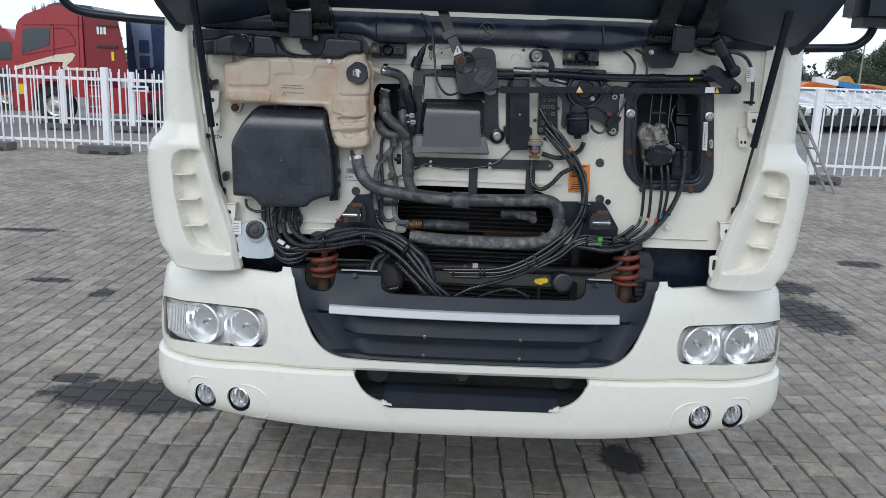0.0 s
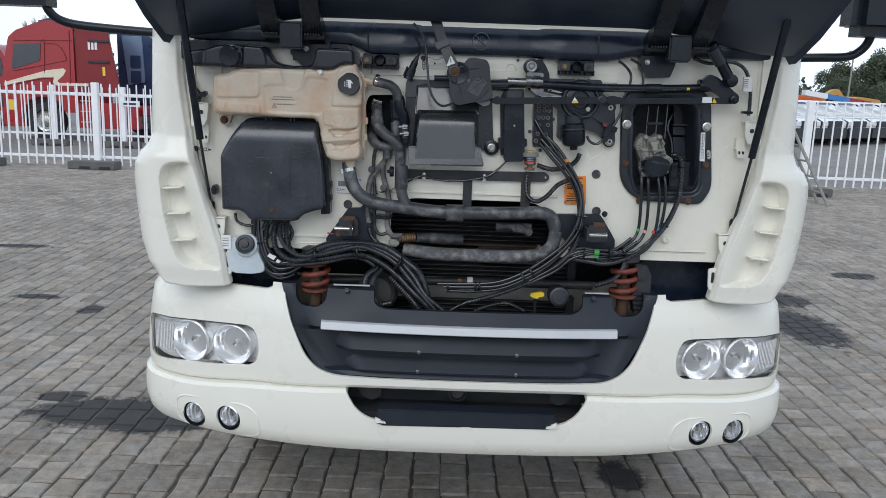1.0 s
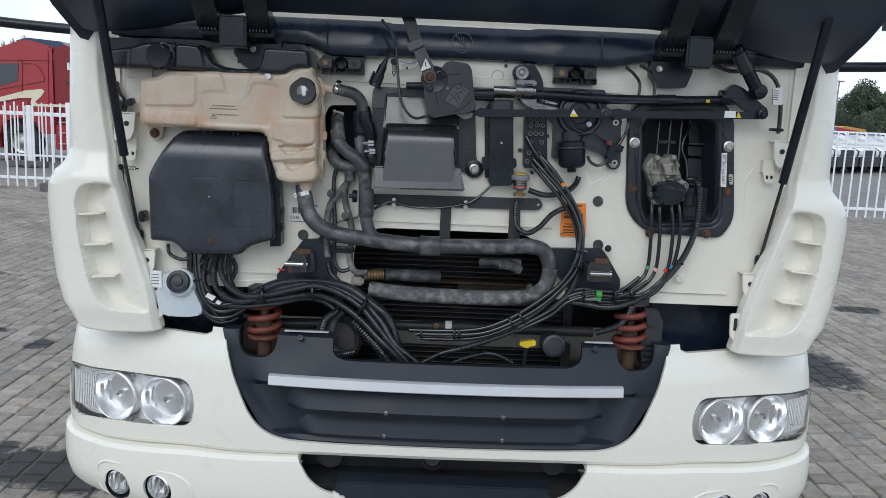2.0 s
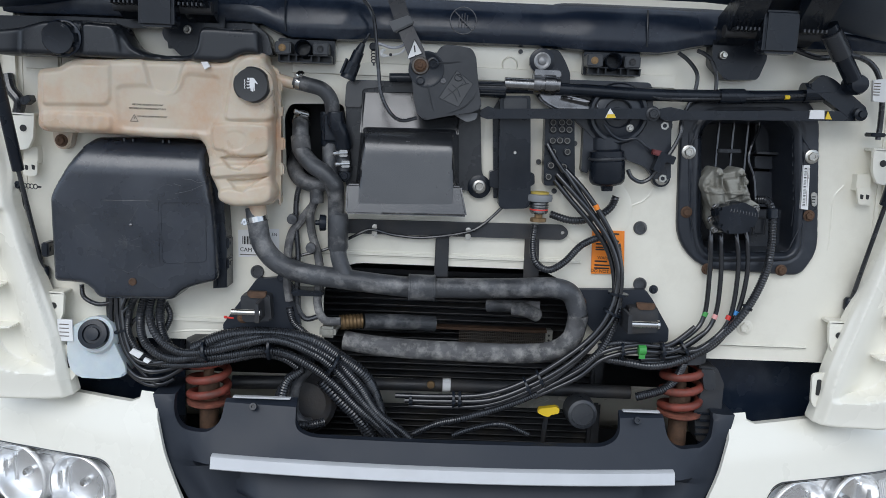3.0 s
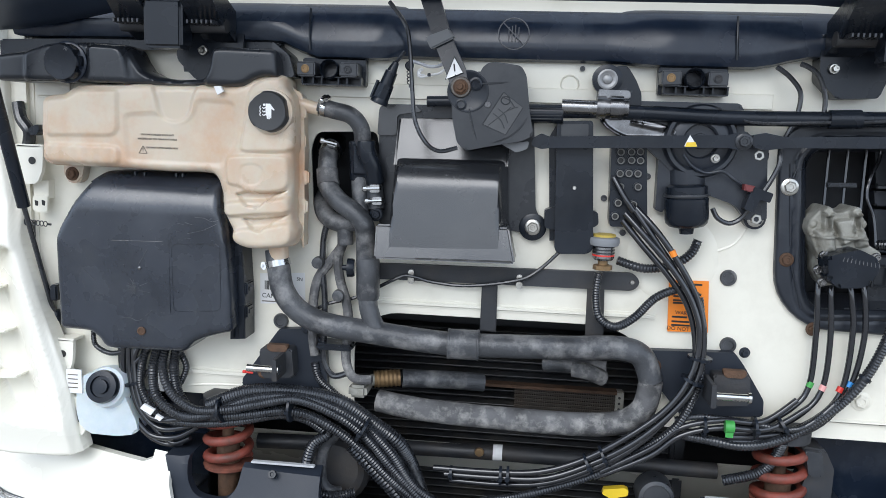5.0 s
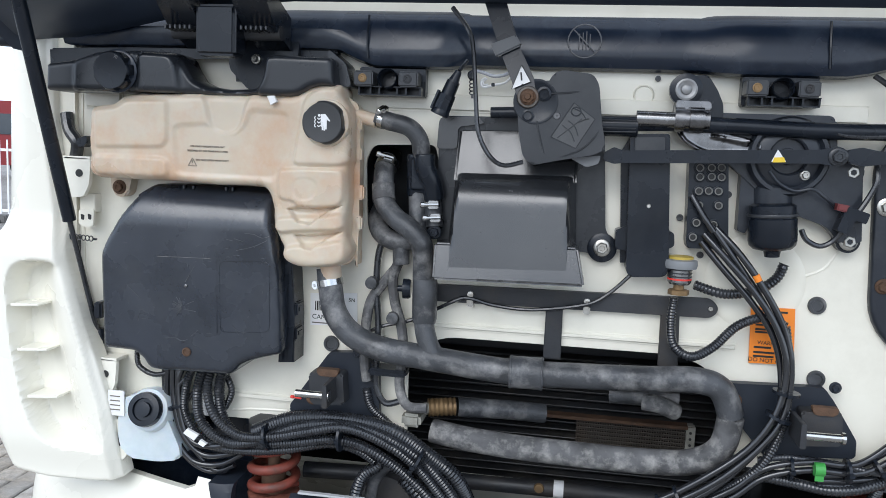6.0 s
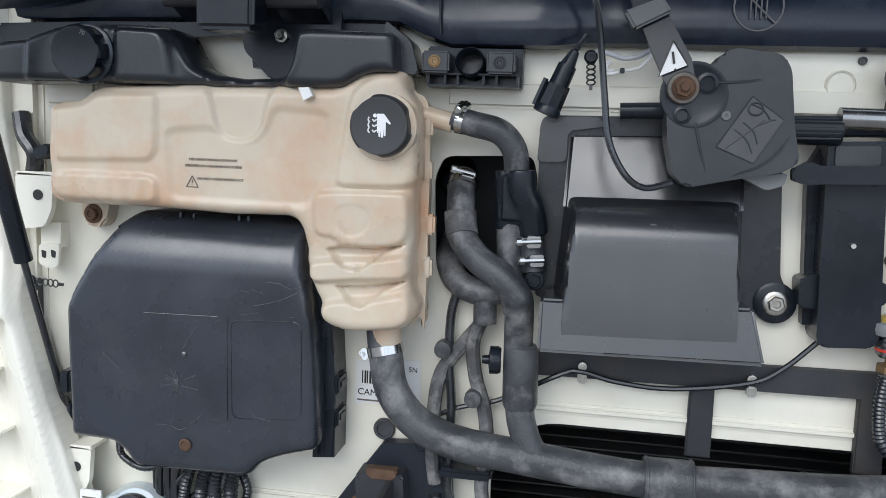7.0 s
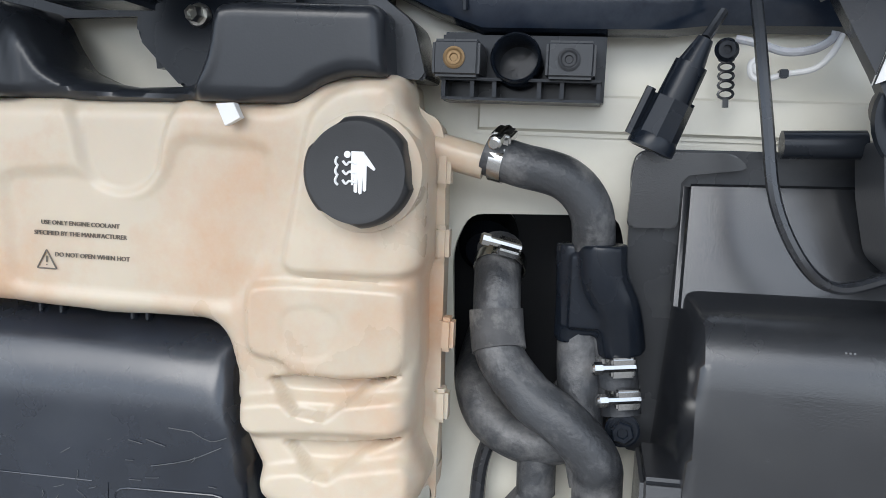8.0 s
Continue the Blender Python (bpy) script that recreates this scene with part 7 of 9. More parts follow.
child("lead", tube([(-0.373, -0.02, 1.358), (-0.337, -0.02, 1.376), (-0.282, -0.02, 1.392), (-0.202, -0.02, 1.434), (-0.176, -0.022, 1.44), (-0.131, -0.02, 1.43), (-0.061, -0.02, 1.427), (0.031, -0.022, 1.443), (0.071, -0.02, 1.465), (0.109, -0.02, 1.503)], 0.0035, 8), CABLE, st, "thin black lead clipped along the strip")

for i, (p, r) in enumerate((((0.426, 1.466), 0.0155), ((0.436, 1.336), 0.0155), ((-0.441, 1.33), 0.0155), ((0.186, 1.606), 0.006), ((0.264, 1.65), 0.006), ((0.225, 1.542), 0.006), ((0.132, 1.844), 0.005))):
    g = thing("rubber_plug", (p[0], 0, p[1]), "round black rubber plug in the bulkhead", "plug", "bulkhead plugs")
    child("plug", lathe([(r, 0), (r, 0.003), (r * 0.9, 0.006), (r * 0.65, 0.006), (r * 0.6, 0.004), (0, 0.004)], (p[0], 0, p[1]), (0, -1, 0), 22), RUBBER, g)
p = (0.688, 1.243)
g = thing("bulkhead_bolt", (p[0], 0, p[1]), "flanged bolt painted cream on the bulkhead", "bolt")
child("head", bolt_bm((p[0], 0, p[1]), 0.013), WALLPAINT, g)

# ---- labels ----
lab = thing("warning_label", (0.37, 0, 1.4), "orange warning label stuck to the bulkhead", "label")
LO = [(0.317, 1.457), (0.39, 1.458), (0.396, 1.359), (0.321, 1.357)]
child("sheet", plate(LO, -0.0062, -0.0035), ORANGE, lab)
lx0, lx1, lz1, lz0 = LO[3][0] + 0.006, LO[1][0] - 0.006, LO[0][1], LO[3][1]
for k, (u, w) in enumerate(((0.06, 0.9), (0.14, 0.7), (0.22, 0.8), (0.30, 0.5), (0.38, 0.95), (0.43, 0.95), (0.70, 0.5), (0.79, 0.7), (0.86, 0.6))):
    z = lz1 + (lz0 - lz1) * u
    child("print_bar", box(lx0, lx0 + (lx1 - lx0) * w, -0.0072, -0.0060, z - 0.0022, z + 0.0012), INK, lab)
child("print", text_bm("DO NOT OPEN", 0.0105, ((lx0 + lx1) / 2, -0.0066, lz0 + 0.006), (90, 2, 0)), INK, lab)
child("print", text_bm("WARNING", 0.0095, ((lx0 + lx1) / 2, -0.0066, lz1 + (lz0 - lz1) * 0.63), (90, 2, 0)), INK, lab)
lab = thing("data_label", (-0.43, 0, 1.38), "white data label with a bar code on the bulkhead", "label")
LW = [(-0.485, 1.425), (-0.393, 1.431), (-0.391, 1.369), (-0.484, 1.363)]
child("sheet", plate(LW, -0.0012, 0.0), PAPER, lab)
for k in range(8):
    child("code_bar", box(LW[0][0] + 0.010 + k * 0.0035, LW[0][0] + 0.0115 + k * 0.0035 + 0.001 * (k % 2), -0.0022, -0.001, LW[0][1] - 0.032, LW[0][1] - 0.014), INK, lab)
child("print", text_bm("5N", 0.010, (LW[1][0] - 0.010, -0.0015, LW[1][1] - 0.014), (90, 2, 0)), INK, lab)
child("print", text_bm("CAM", 0.013, (LW[0][0] + 0.018, -0.0015, LW[3][1] + 0.017), (90, 2, 0)), INK, lab)
child("print_bar", box(LW[0][0] + 0.004, LW[1][0] - 0.006, -0.0022, -0.001, LW[3][1] + 0.005, LW[3][1] + 0.007), GREYINK, lab)

# ---- coolant and heater hoses ----
hose = thing("coolant_hose", (0, 0, 1.3), "thick dusty black rubber coolant hose across the bay", "hose")
main = [(-0.435, -0.05, 1.483), (-0.429, -0.055, 1.448), (-0.418, -0.06, 1.405), (-0.387, -0.065, 1.369), (-0.333, -0.07, 1.347), (-0.235, -0.07, 1.335), (-0.094, -0.07, 1.323), (0.026, -0.065, 1.324), (0.137, -0.06, 1.327), (0.226, -0.055, 1.331), (0.27, -0.05, 1.316), (0.291, -0.045, 1.269), (0.28, -0.04, 1.211), (0.234, -0.035, 1.178), (0.149, -0.03, 1.168), (0.035, -0.02, 1.165), (-0.081, -0.01, 1.164), (-0.174, 0, 1.167), (-0.24, 0.01, 1.173)]
child("upper_run", tube(main[:12], 0.0225, 18, 8), RUBBER, hose)
child("lower_run", tube(main[11:], 0.0228, 18, 8), RUBBERG, hose, "grey chalky lower hose run")
a, b = [(-0.094, -0.07, 1.323), (-0.034, -0.068, 1.323)]
child("taped_sleeve", merge(tube([a, b], 0.0285, 20), *[lathe([(0.0284, -0.002), (0.0296, -0.001), (0.0296, 0.001), (0.0284, 0.002)], Vector(a).lerp(Vector(b), u), Vector(b) - Vector(a), 20, False) for u in (0.05, 0.95)]), RUBBER, hose, "wrapped rubber sleeve")
a, b = [(-0.434, -0.052, 1.469), (-0.428, -0.055, 1.445)]
child("clamp", clamp_bm(Vector(a).lerp(Vector(b), 0.5), 0.0232, Vector(b) - Vector(a), 0.012, (-1, -0.3, 0)), CHROME, hose, "bright worm-drive hose clamp")
a = [(0.095, -0.06, 1.325), (0.101, -0.06, 1.325)]
child("tie_wrap", lathe([(0.0232, -0.002), (0.0238, -0.002), (0.0238, 0.002), (0.0232, 0.002)], a[0], (1, 0, -0.15), 22), GREYP, hose)
child("branch", tube([(-0.254, -0.06, 1.472), (-0.252, -0.06, 1.414), (-0.248, -0.065, 1.38), (-0.233, -0.07, 1.346), (-0.21, -0.07, 1.33)], 0.0185, 16), RUBBER, hose)
child("tee_sleeve", lathe([(0.0175, 0), (0.021, 0.003), (0.0225, 0.01), (0.0225, 0.075), (0.020, 0.083)], [(-0.253, -0.06, 1.48)][0], (0.02, 0, -1), 20), RUBBER, hose, "moulded rubber joint sleeve")
q = [(-0.278, -0.06, 1.457)][0]
child("sleeve_valve", merge(lathe([(0.016, 0), (0.018, 0.004), (0.018, 0.014), (0.006, 0.016), (0.005, 0.024), (0, 0.024)], q, (-1, -0.1, 0), 18)), BLACKP, hose)

heat = thing("heater_hose", (-0.28, 0, 1.6), "dusty black rubber heater hoses from the bulkhead opening", "hose")
child("return_hose", tube([(-0.346, 0.01, 1.683), (-0.343, -0.022, 1.661), (-0.341, -0.032, 1.636), (-0.337, -0.042, 1.61), (-0.312, -0.055, 1.583), (-0.282, -0.064, 1.565), (-0.261, -0.066, 1.542)] + [(-0.258, -0.062, 1.521), (-0.257, -0.06, 1.472)], 0.0185, 18, 8), RUBBER, heat)
child("ribbed_joint", tube([(-0.342, -0.031, 1.641), (-0.34, -0.035, 1.625), (-0.337, -0.041, 1.611)], 0.0208, 18), RUBBERG, heat)
child("second_hose", tube([(-0.355, 0.06, 1.613), (-0.36, 0.03, 1.589), (-0.359, 0, 1.57), (-0.342, -0.02, 1.547), (-0.308, -0.03, 1.537), (-0.277, -0.03, 1.547), (-0.269, -0.02, 1.565)], 0.0175, 16, 8), RUBBER, heat)
a, b = [(-0.343, -0.01, 1.673), (-0.343, -0.022, 1.661)]
child("clamp", clamp_bm(Vector(a), 0.0195, Vector(b) - Vector(a), 0.010, (0.3, -1, 0.2)), CHROME, heat, "bright worm-drive hose clamp")
child("vent_hose", tube([(-0.352, -0.05, 1.76), (-0.329, -0.052, 1.753), (-0.294, -0.05, 1.744), (-0.275, -0.045, 1.722), (-0.271, -0.04, 1.689), (-0.268, -0.035, 1.664), (-0.256, -0.03, 1.629), (-0.249, -0.03, 1.603), (-0.244, -0.035, 1.569)], 0.0160, 16, 8), RUBBER, heat)
fused("double_sleeve", [tube([(-0.285, -0.035, 1.697), (-0.283, -0.035, 1.663), (-0.283, -0.03, 1.623)], 0.0145, 14), tube([(-0.265, -0.045, 1.698), (-0.263, -0.045, 1.673), (-0.252, -0.04, 1.648), (-0.246, -0.035, 1.617)], 0.0185, 16), box(*(lambda a, b: (a[0], b[0], -0.052, -0.02, b[1], a[1]))((-0.292, 1.695), (-0.26, 1.629)), 0.006)], 0.002, 5, BLACKP, heat, "glossy black double hose sleeve")
child("inner_hose", tube([(-0.279, -0.03, 1.654), (-0.277, -0.03, 1.602), (-0.272, -0.04, 1.559), (-0.262, -0.055, 1.519)], 0.0165, 16, 8), RUBBER, heat)
a, b = [(-0.349, -0.05, 1.757), (-0.335, -0.052, 1.754)]
child("clamp", clamp_bm(Vector(a).lerp(Vector(b), 0.5), 0.0152, Vector(b) - Vector(a), 0.010, (0.1, -0.4, 1)), CHROME, heat, "bright worm-drive hose clamp")
for p in ([(-0.251, -0.032, 1.609)][0], [(-0.246, -0.034, 1.586)][0]):
    child("clamp", clamp_bm(p, 0.0152, (0.05, 0, -1), 0.009, (0.3, -1, 0)), CHROME, heat, "bright worm-drive hose clamp")
q = [(-0.242, -0.03, 1.56)][0]
child("pipe_bolt", bolt_bm((q[0], -0.045, q[2]), 0.009, (0, -1, 0)), BLACKP, heat)
child("stub", lathe([(0.022, 0), (0.026, 0.02), (0.026, 0.05), (0.018, 0.06)], (*[(-0.366, 0.13, 1.689)][0],), (0, -1, -0.3), 20), BLACKP, heat)
for pts, r in (([(-0.343, -0.02, 1.535), (-0.35, -0.02, 1.505), (-0.351, -0.022, 1.45), (-0.345, -0.025, 1.386), (-0.344, -0.03, 1.331), (-0.344, -0.03, 1.264), (-0.325, -0.03, 1.232), (-0.293, -0.03, 1.24)], 0.0062), ([(-0.303, -0.03, 1.511), (-0.318, -0.028, 1.473), (-0.314, -0.028, 1.427), (-0.3, -0.03, 1.382), (-0.294, -0.035, 1.337), (-0.298, -0.035, 1.27), (-0.283, -0.03, 1.231), (-0.246, -0.03, 1.229)], 0.0095), ([(-0.313, -0.02, 1.49), (-0.339, -0.022, 1.456), (-0.361, -0.022, 1.422), (-0.367, -0.03, 1.376), (-0.368, -0.03, 1.319), (-0.362, -0.03, 1.272)], 0.0095)):
    child("vacuum_line", tube(pts, r, 10), RUBBERG if r > 0.009 else CABLE, heat, "thin rubber line")
child("line_sleeve", tube([(-0.305, -0.03, 1.53), (-0.304, -0.03, 1.497)], 0.0155, 14), RUBBER, heat)
for p in ([(-0.357, -0.03, 1.459)][0], [(-0.314, -0.035, 1.397)][0]):
    child("line_grommet", lathe([(0.011, -0.01), (0.012, 0), (0.011, 0.012), (0.005, 0.014), (0, 0.013)], p, (0, -1, 0), 16), RUBBER, heat)
child("rib_hose", tube([(-0.362, -0.03, 1.257), (-0.353, -0.03, 1.224), (-0.326, -0.02, 1.193), (-0.3, 0, 1.161)], 0.0085, 12, 6, 0.0014, 0.005), CABLE, heat, "corrugated line")

cross = thing("short_hose", (-0.1, 0, 1.22), "short black rubber hose on a copper fitting", "hose")
child("hose", tube([(-0.199, 0.06, 1.207), (-0.11, 0.08, 1.204), (-0.031, 0.1, 1.197)], 0.019, 16), RUBBER, cross)
child("fitting", tube([(-0.256, 0.045, 1.206), (-0.205, 0.06, 1.208)], 0.0185, 16, rib=0.002, pitch=0.009), BRASS, cross, "copper-coloured crimp fitting")
child("stub", tube([(-0.317, 0.02, 1.216), (-0.283, 0.03, 1.202), (-0.25, 0.045, 1.207)], 0.0125, 12), ALU, cross)
child("side_hose", tube([(0.148, 0.02, 1.263), (0.177, 0.015, 1.261), (0.209, 0.03, 1.245)], 0.016, 14), RUBBERG, cross)
child("side_hose", tube([(0.094, 0.08, 1.252), (0.152, 0.06, 1.258), (0.217, 0.05, 1.26)], 0.015, 14), RUBBER, cross)
child("manifold", box(*(lambda a, b: (a[0], b[0], -0.05, 0.0, b[1], a[1]))((-0.356, 1.301), (-0.284, 1.288)), 0.004), BLACKP, cross)
child("valve_body", box(*(lambda a, b: (a[0], b[0], -0.03, 0.04, b[1], a[1]))((-0.294, 1.214), (-0.257, 1.188)), 0.006), ALU, cross, "dusty cast fitting")

# ---- bay brackets ----
for side_, outline, lug in ((-1, [(-0.437, 1.319), (-0.376, 1.324), (-0.341, 1.292), (-0.337, 1.197), (-0.507, 1.184), (-0.515, 1.208), (-0.48, 1.258)], (-0.431, 1.261)), (1, [(0.286, 1.323), (0.444, 1.328), (0.462, 1.305), (0.504, 1.239), (0.505, 1.207), (0.355, 1.198), (0.289, 1.275)], (0.436, 1.268))):
    bk = thing("cab_bracket", (outline[0][0], 0, outline[0][1]), "dark painted steel cab bracket with a bright pin", "bracket", "cab brackets")
    child("plate", plate(rounded(outline, 0.005), -0.026, -0.008, 0.003), GRILLEP, bk)
    lx, lz = lug
    child("lug", plate(rounded([(lx - 0.035, lz + 0.025), (lx + 0.03, lz + 0.028), (lx + 0.035, lz - 0.03), (lx - 0.03, lz - 0.035)], 0.006), -0.06, -0.02, 0.004), DARK, bk)
    for k in (-side_,):
        child("lug_cheek", plate(rounded([(lx - 0.02 + k * 0.03, lz + 0.022), (lx - 0.012 + k * 0.03, lz + 0.022), (lx - 0.01 + k * 0.03, lz - 0.02), (lx - 0.02 + k * 0.03, lz - 0.02)], 0.002), -0.12, -0.05, 0.001), DARK, bk)
    child("pin", lathe([(0.007, 0), (0.007, 0.058), (0.010, 0.058), (0.010, 0.063), (0, 0.063)], (lx - 0.042, -0.108, lz), (1, 0, 0), 14), CHROME, bk, "bright steel pin")
    child("rust_patch", plate(rounded([(lx - 0.02, lz + 0.036), (lx + 0.024, lz + 0.036), (lx + 0.02, lz + 0.022), (lx - 0.016, lz + 0.022)], 0.005), -0.064, -0.05, 0.002), RUST, bk, "rusty lug edge")
    q = outline[-1] if side_ < 0 else outline[0]
    child("bolt", bolt_bm((q[0] + 0.012, -0.026, q[1] - 0.03 if side_ > 0 else q[1] - 0.03), 0.009), RUST, bk, "rusty bolt")
    child("bolt", bolt_bm((lx + (0.025 if side_ > 0 else 0.05), -0.026, lz + 0.062), 0.007), GRILLEP, bk)
p = (-0.492, 1.235)
g = thing("red_pin", (p[0], 0, p[1]), "small red plastic pin on the cab bracket", "pin")
child("pin", lathe([(0.002, 0), (0.002, 0.014), (0.0035, 0.015), (0.003, 0.021), (0, 0.022)], (p[0] + 0.006, -0.04, p[1] - 0.006), (-1, 0, 0.1), 10), REDTAPE, g)

# ---- springs ----
for px_, bot in ((-0.553, 1.020), (0.553, 1.034)):
    sp = thing("cab_spring", (px_, 0, bot - 0.12), "rusty red coil spring over a cab damper", "spring", "cab springs")
    pts = []
    for k in range(73):
        u = k / 72
        a = 2 * math.pi * 3.4 * u + 0.6
        pts.append((px_ + 0.043 * math.cos(a), 0.043 * math.sin(a), bot + 0.008 + 0.036 * 3.4 * max(0.0, u - 0.06)))
    child("coil", tube(pts, 0.0095, 12, smooth_line=False), SPRING, sp)
    child("damper", lathe([(0.022, -0.14), (0.022, -0.01), (0.024, -0.004), (0.024, 0.05), (0.012, 0.052), (0.012, 0.13)], (px_, 0.0, bot), (0, 0, 1), 22), RUST, sp, "rusty damper body")
    child("seat_ring", lathe([(0.022, -0.012), (0.040, -0.010), (0.050, -0.004), (0.051, 0.002), (0.046, 0.004), (0.022, 0.004)], (px_, 0, bot), (0, 0, 1), 28), SEATRUST, sp, "flaking red spring seat")
    child("top_mount", lathe([(0.05, 0), (0.05, 0.02), (0.03, 0.03), (0, 0.03)], (px_, 0, bot + 0.128), (0, 0, 1), 24), DARK, sp)
dg = thing("cab_latch", (0.62, 0, 1.05), "dark grey cast cab latch beside the spring", "latch")
child("casting", plate(rounded([(0.584, 1.154), (0.627, 1.149), (0.646, 1.112), (0.646, 1.041), (0.631, 0.969), (0.595, 0.968), (0.582, 1.039), (0.597, 1.097)], 0.006), -0.02, 0.04, 0.01, 3), DARK, dg)
for k in range(4):
    child("casting_rib", box(0.588, 0.636, -0.026, -0.016, 1.036 - 0.017 * k, 1.040 - 0.017 * k, 0.0015), BLACKP, dg)
child("tongue", plate(rounded([(0.586, 1.149), (0.617, 1.147), (0.623, 1.101), (0.596, 1.1)], 0.005), -0.035, -0.015, 0.006), GREYP, dg)

# ---- radiator, bar and what lies deeper ----
rad = thing("radiator", (0, 0.2, 1.0), "dark radiator with horizontal black louvres", "radiator")
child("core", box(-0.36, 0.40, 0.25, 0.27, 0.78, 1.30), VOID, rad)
for k in range(29):
    z = 0.80 + k * 0.0172
    child("louvre", moved(box(-0.36, 0.40, -0.010, 0.010, -0.0022, 0.0022, 0.001, 1), pose(0, 0.236, z, 24, 0, 0)), LOUVRE, rad)
for x in (-0.37, 0.385):
    child("end_tank", box(x, x + 0.03, 0.2, 0.28, 0.76, 1.32, 0.008), DARK, rad)
CC = [(0.034, 1.164), (0.256, 1.172), (0.261, 1.091), (0.037, 1.082)]
child("cooler_core", box(CC[0][0], CC[1][0], 0.205, 0.222, CC[2][1], CC[0][1]), FIN, rad, "fine brown cooler core")
for k in range(44):
    x = CC[0][0] + (CC[1][0] - CC[0][0]) * (k + 0.5) / 44
    child("cooler_fin", box(x - 0.0009, x + 0.0009, 0.200, 0.206, CC[2][1], CC[0][1]), FIN, rad)
for k in range(9):
    z = CC[2][1] + (CC[0][1] - CC[2][1]) * (k + 0.5) / 9
    child("cooler_tube", box(CC[0][0], CC[1][0], 0.198, 0.204, z - 0.0012, z + 0.0012), FIN, rad)
T0, T1 = [(-0.145, 1.163), (0.261, 1.179)]
child("cooler_rail", box(T0[0], T1[0] + 0.01, 0.192, 0.22, T0[1] - 0.004, T0[1] + 0.003, 0.001), RUST, rad, "thin rusty top rail")
child("condenser_edge", box(CC[1][0], CC[1][0] + 0.018, 0.19, 0.215, CC[2][1] + 0.01, CC[0][1] + 0.004, 0.003), ALU, rad, "aluminium condenser edge")
# holes are black discs, their darkness put on as colour
for k in range(5):
    child("edge_hole_disc", lathe([(0.003, 0), (0.003, 0.001), (0, 0.001)], (CC[1][0] + 0.008, 0.1897, CC[0][1] - 0.01 - 0.013 * k), (0, -1, 0), 8), INK, rad)
bar = thing("stabiliser_bar", (0, 0.13, 1.03), "black steel bar with a white tape mark", "bar")
child("bar", tube([(-0.524, 0.1, 1.03), (-0.259, 0.12, 1.031), (0.006, 0.12, 1.035), (0.461, 0.1, 1.041)], 0.0165, 16), DARK, bar)
a, b = [(-0.005, 0.12, 1.036), (0.015, 0.12, 1.036)]
child("tape", tube([a, b], 0.0175, 18), PAPER, bar, "white tape")
q = [(-0.034, 0.1, 1.04)][0]
child("worn_spot", lathe([(0.0105, 0), (0.009, 0.004), (0, 0.005)], (q[0], 0.105, q[2]), (0, -1, 0), 16), BRASS, bar)
dip = thing("dipstick", (0.25, 0, 1.0), "oil dipstick with a yellow plastic handle", "dipstick")
dpl = [(0.218, 1.021), (0.221, 1.031), (0.26, 1.037), (0.269, 1.033), (0.268, 1.021), (0.25, 1.017), (0.245, 1.011), (0.233, 1.014)]
child("handle", plate(rounded(dpl, 0.002), -0.012, 0.004, 0.003), YELLOW, dip)
child("tube", tube([(0.241, 0, 1.014), (0.241, 0.02, 0.969), (0.244, 0.05, 0.914)], 0.006, 10), DARK, dip)
oil = thing("oil_filler_cap", (0.3, 0.02, 1.0), "round dark grey oil filler cap", "cap")
q = (0.323, 1.022)
child("cap", lathe([(0.038, -0.05), (0.036, 0.0), (0.034, 0.006), (0.027, 0.008), (0.026, 0.004), (0, 0.004)], (q[0], -0.01, q[1]), (0, -1, 0.1), 28), GREYP, oil)
fan = thing("air_duct", (-0.25, 0.05, 1.0), "black round air duct with corrugated hoses", "duct")
q = (-0.335, 1.003)
child("drum", lathe([(0.075, -0.08), (0.075, 0.02), (0.065, 0.03), (0.05, 0.02), (0.02, 0.022), (0, 0.022)], (q[0], 0.06, q[1]), (0, -1, 0.1), 30), DARK, fan)
child("loop_hose", tube([(-0.348, -0.03, 1.132), (-0.333, -0.03, 1.112), (-0.366, -0.03, 1.082), (-0.378, -0.03, 1.026), (-0.362, -0.025, 0.984), (-0.328, -0.02, 0.972), (-0.284, 0, 0.974)], 0.0115, 12, 6, 0.0016, 0.006), CABLE, fan)
child("smooth_hose", tube([(-0.319, 0, 1.105), (-0.349, 0, 1.064), (-0.355, 0, 1.006), (-0.34, 0, 0.977), (-0.316, 0.01, 0.968)], 0.012, 12), RUBBER, fan)
child("rib_hose", tube([(-0.29, 0, 1.078), (-0.243, 0, 1.029), (-0.196, 0.01, 0.975), (-0.15, 0.05, 0.876)], 0.0165, 14, 6, 0.0022, 0.008), CABLE, fan)

# ---- wiring ----
def loom(name, label, runs, ties=()):
    t = thing(name, runs[0][1][0], label, "wiring")
    for kind, pts, r in runs:
        rib = min(0.0016, r * 0.15) if kind == "rib" else 0
        child("corrugated_cable" if rib else "cable", tube(pts, r, 12, 6, rib, 0.0054), CABLE if rib else AIRLINE, t)
    for at, axis, r in ties:
        child("cable_tie", merge(lathe([(r, -0.0025), (r + 0.0015, -0.0025), (r + 0.0015, 0.0025), (r, 0.0025)], at, axis, 16), box(at[0] - 0.004, at[0] + 0.004, at[1] - r - 0.006, at[1] - r + 0.001, at[2] - 0.003, at[2] + 0.003)), BLACKP, t)
    return t


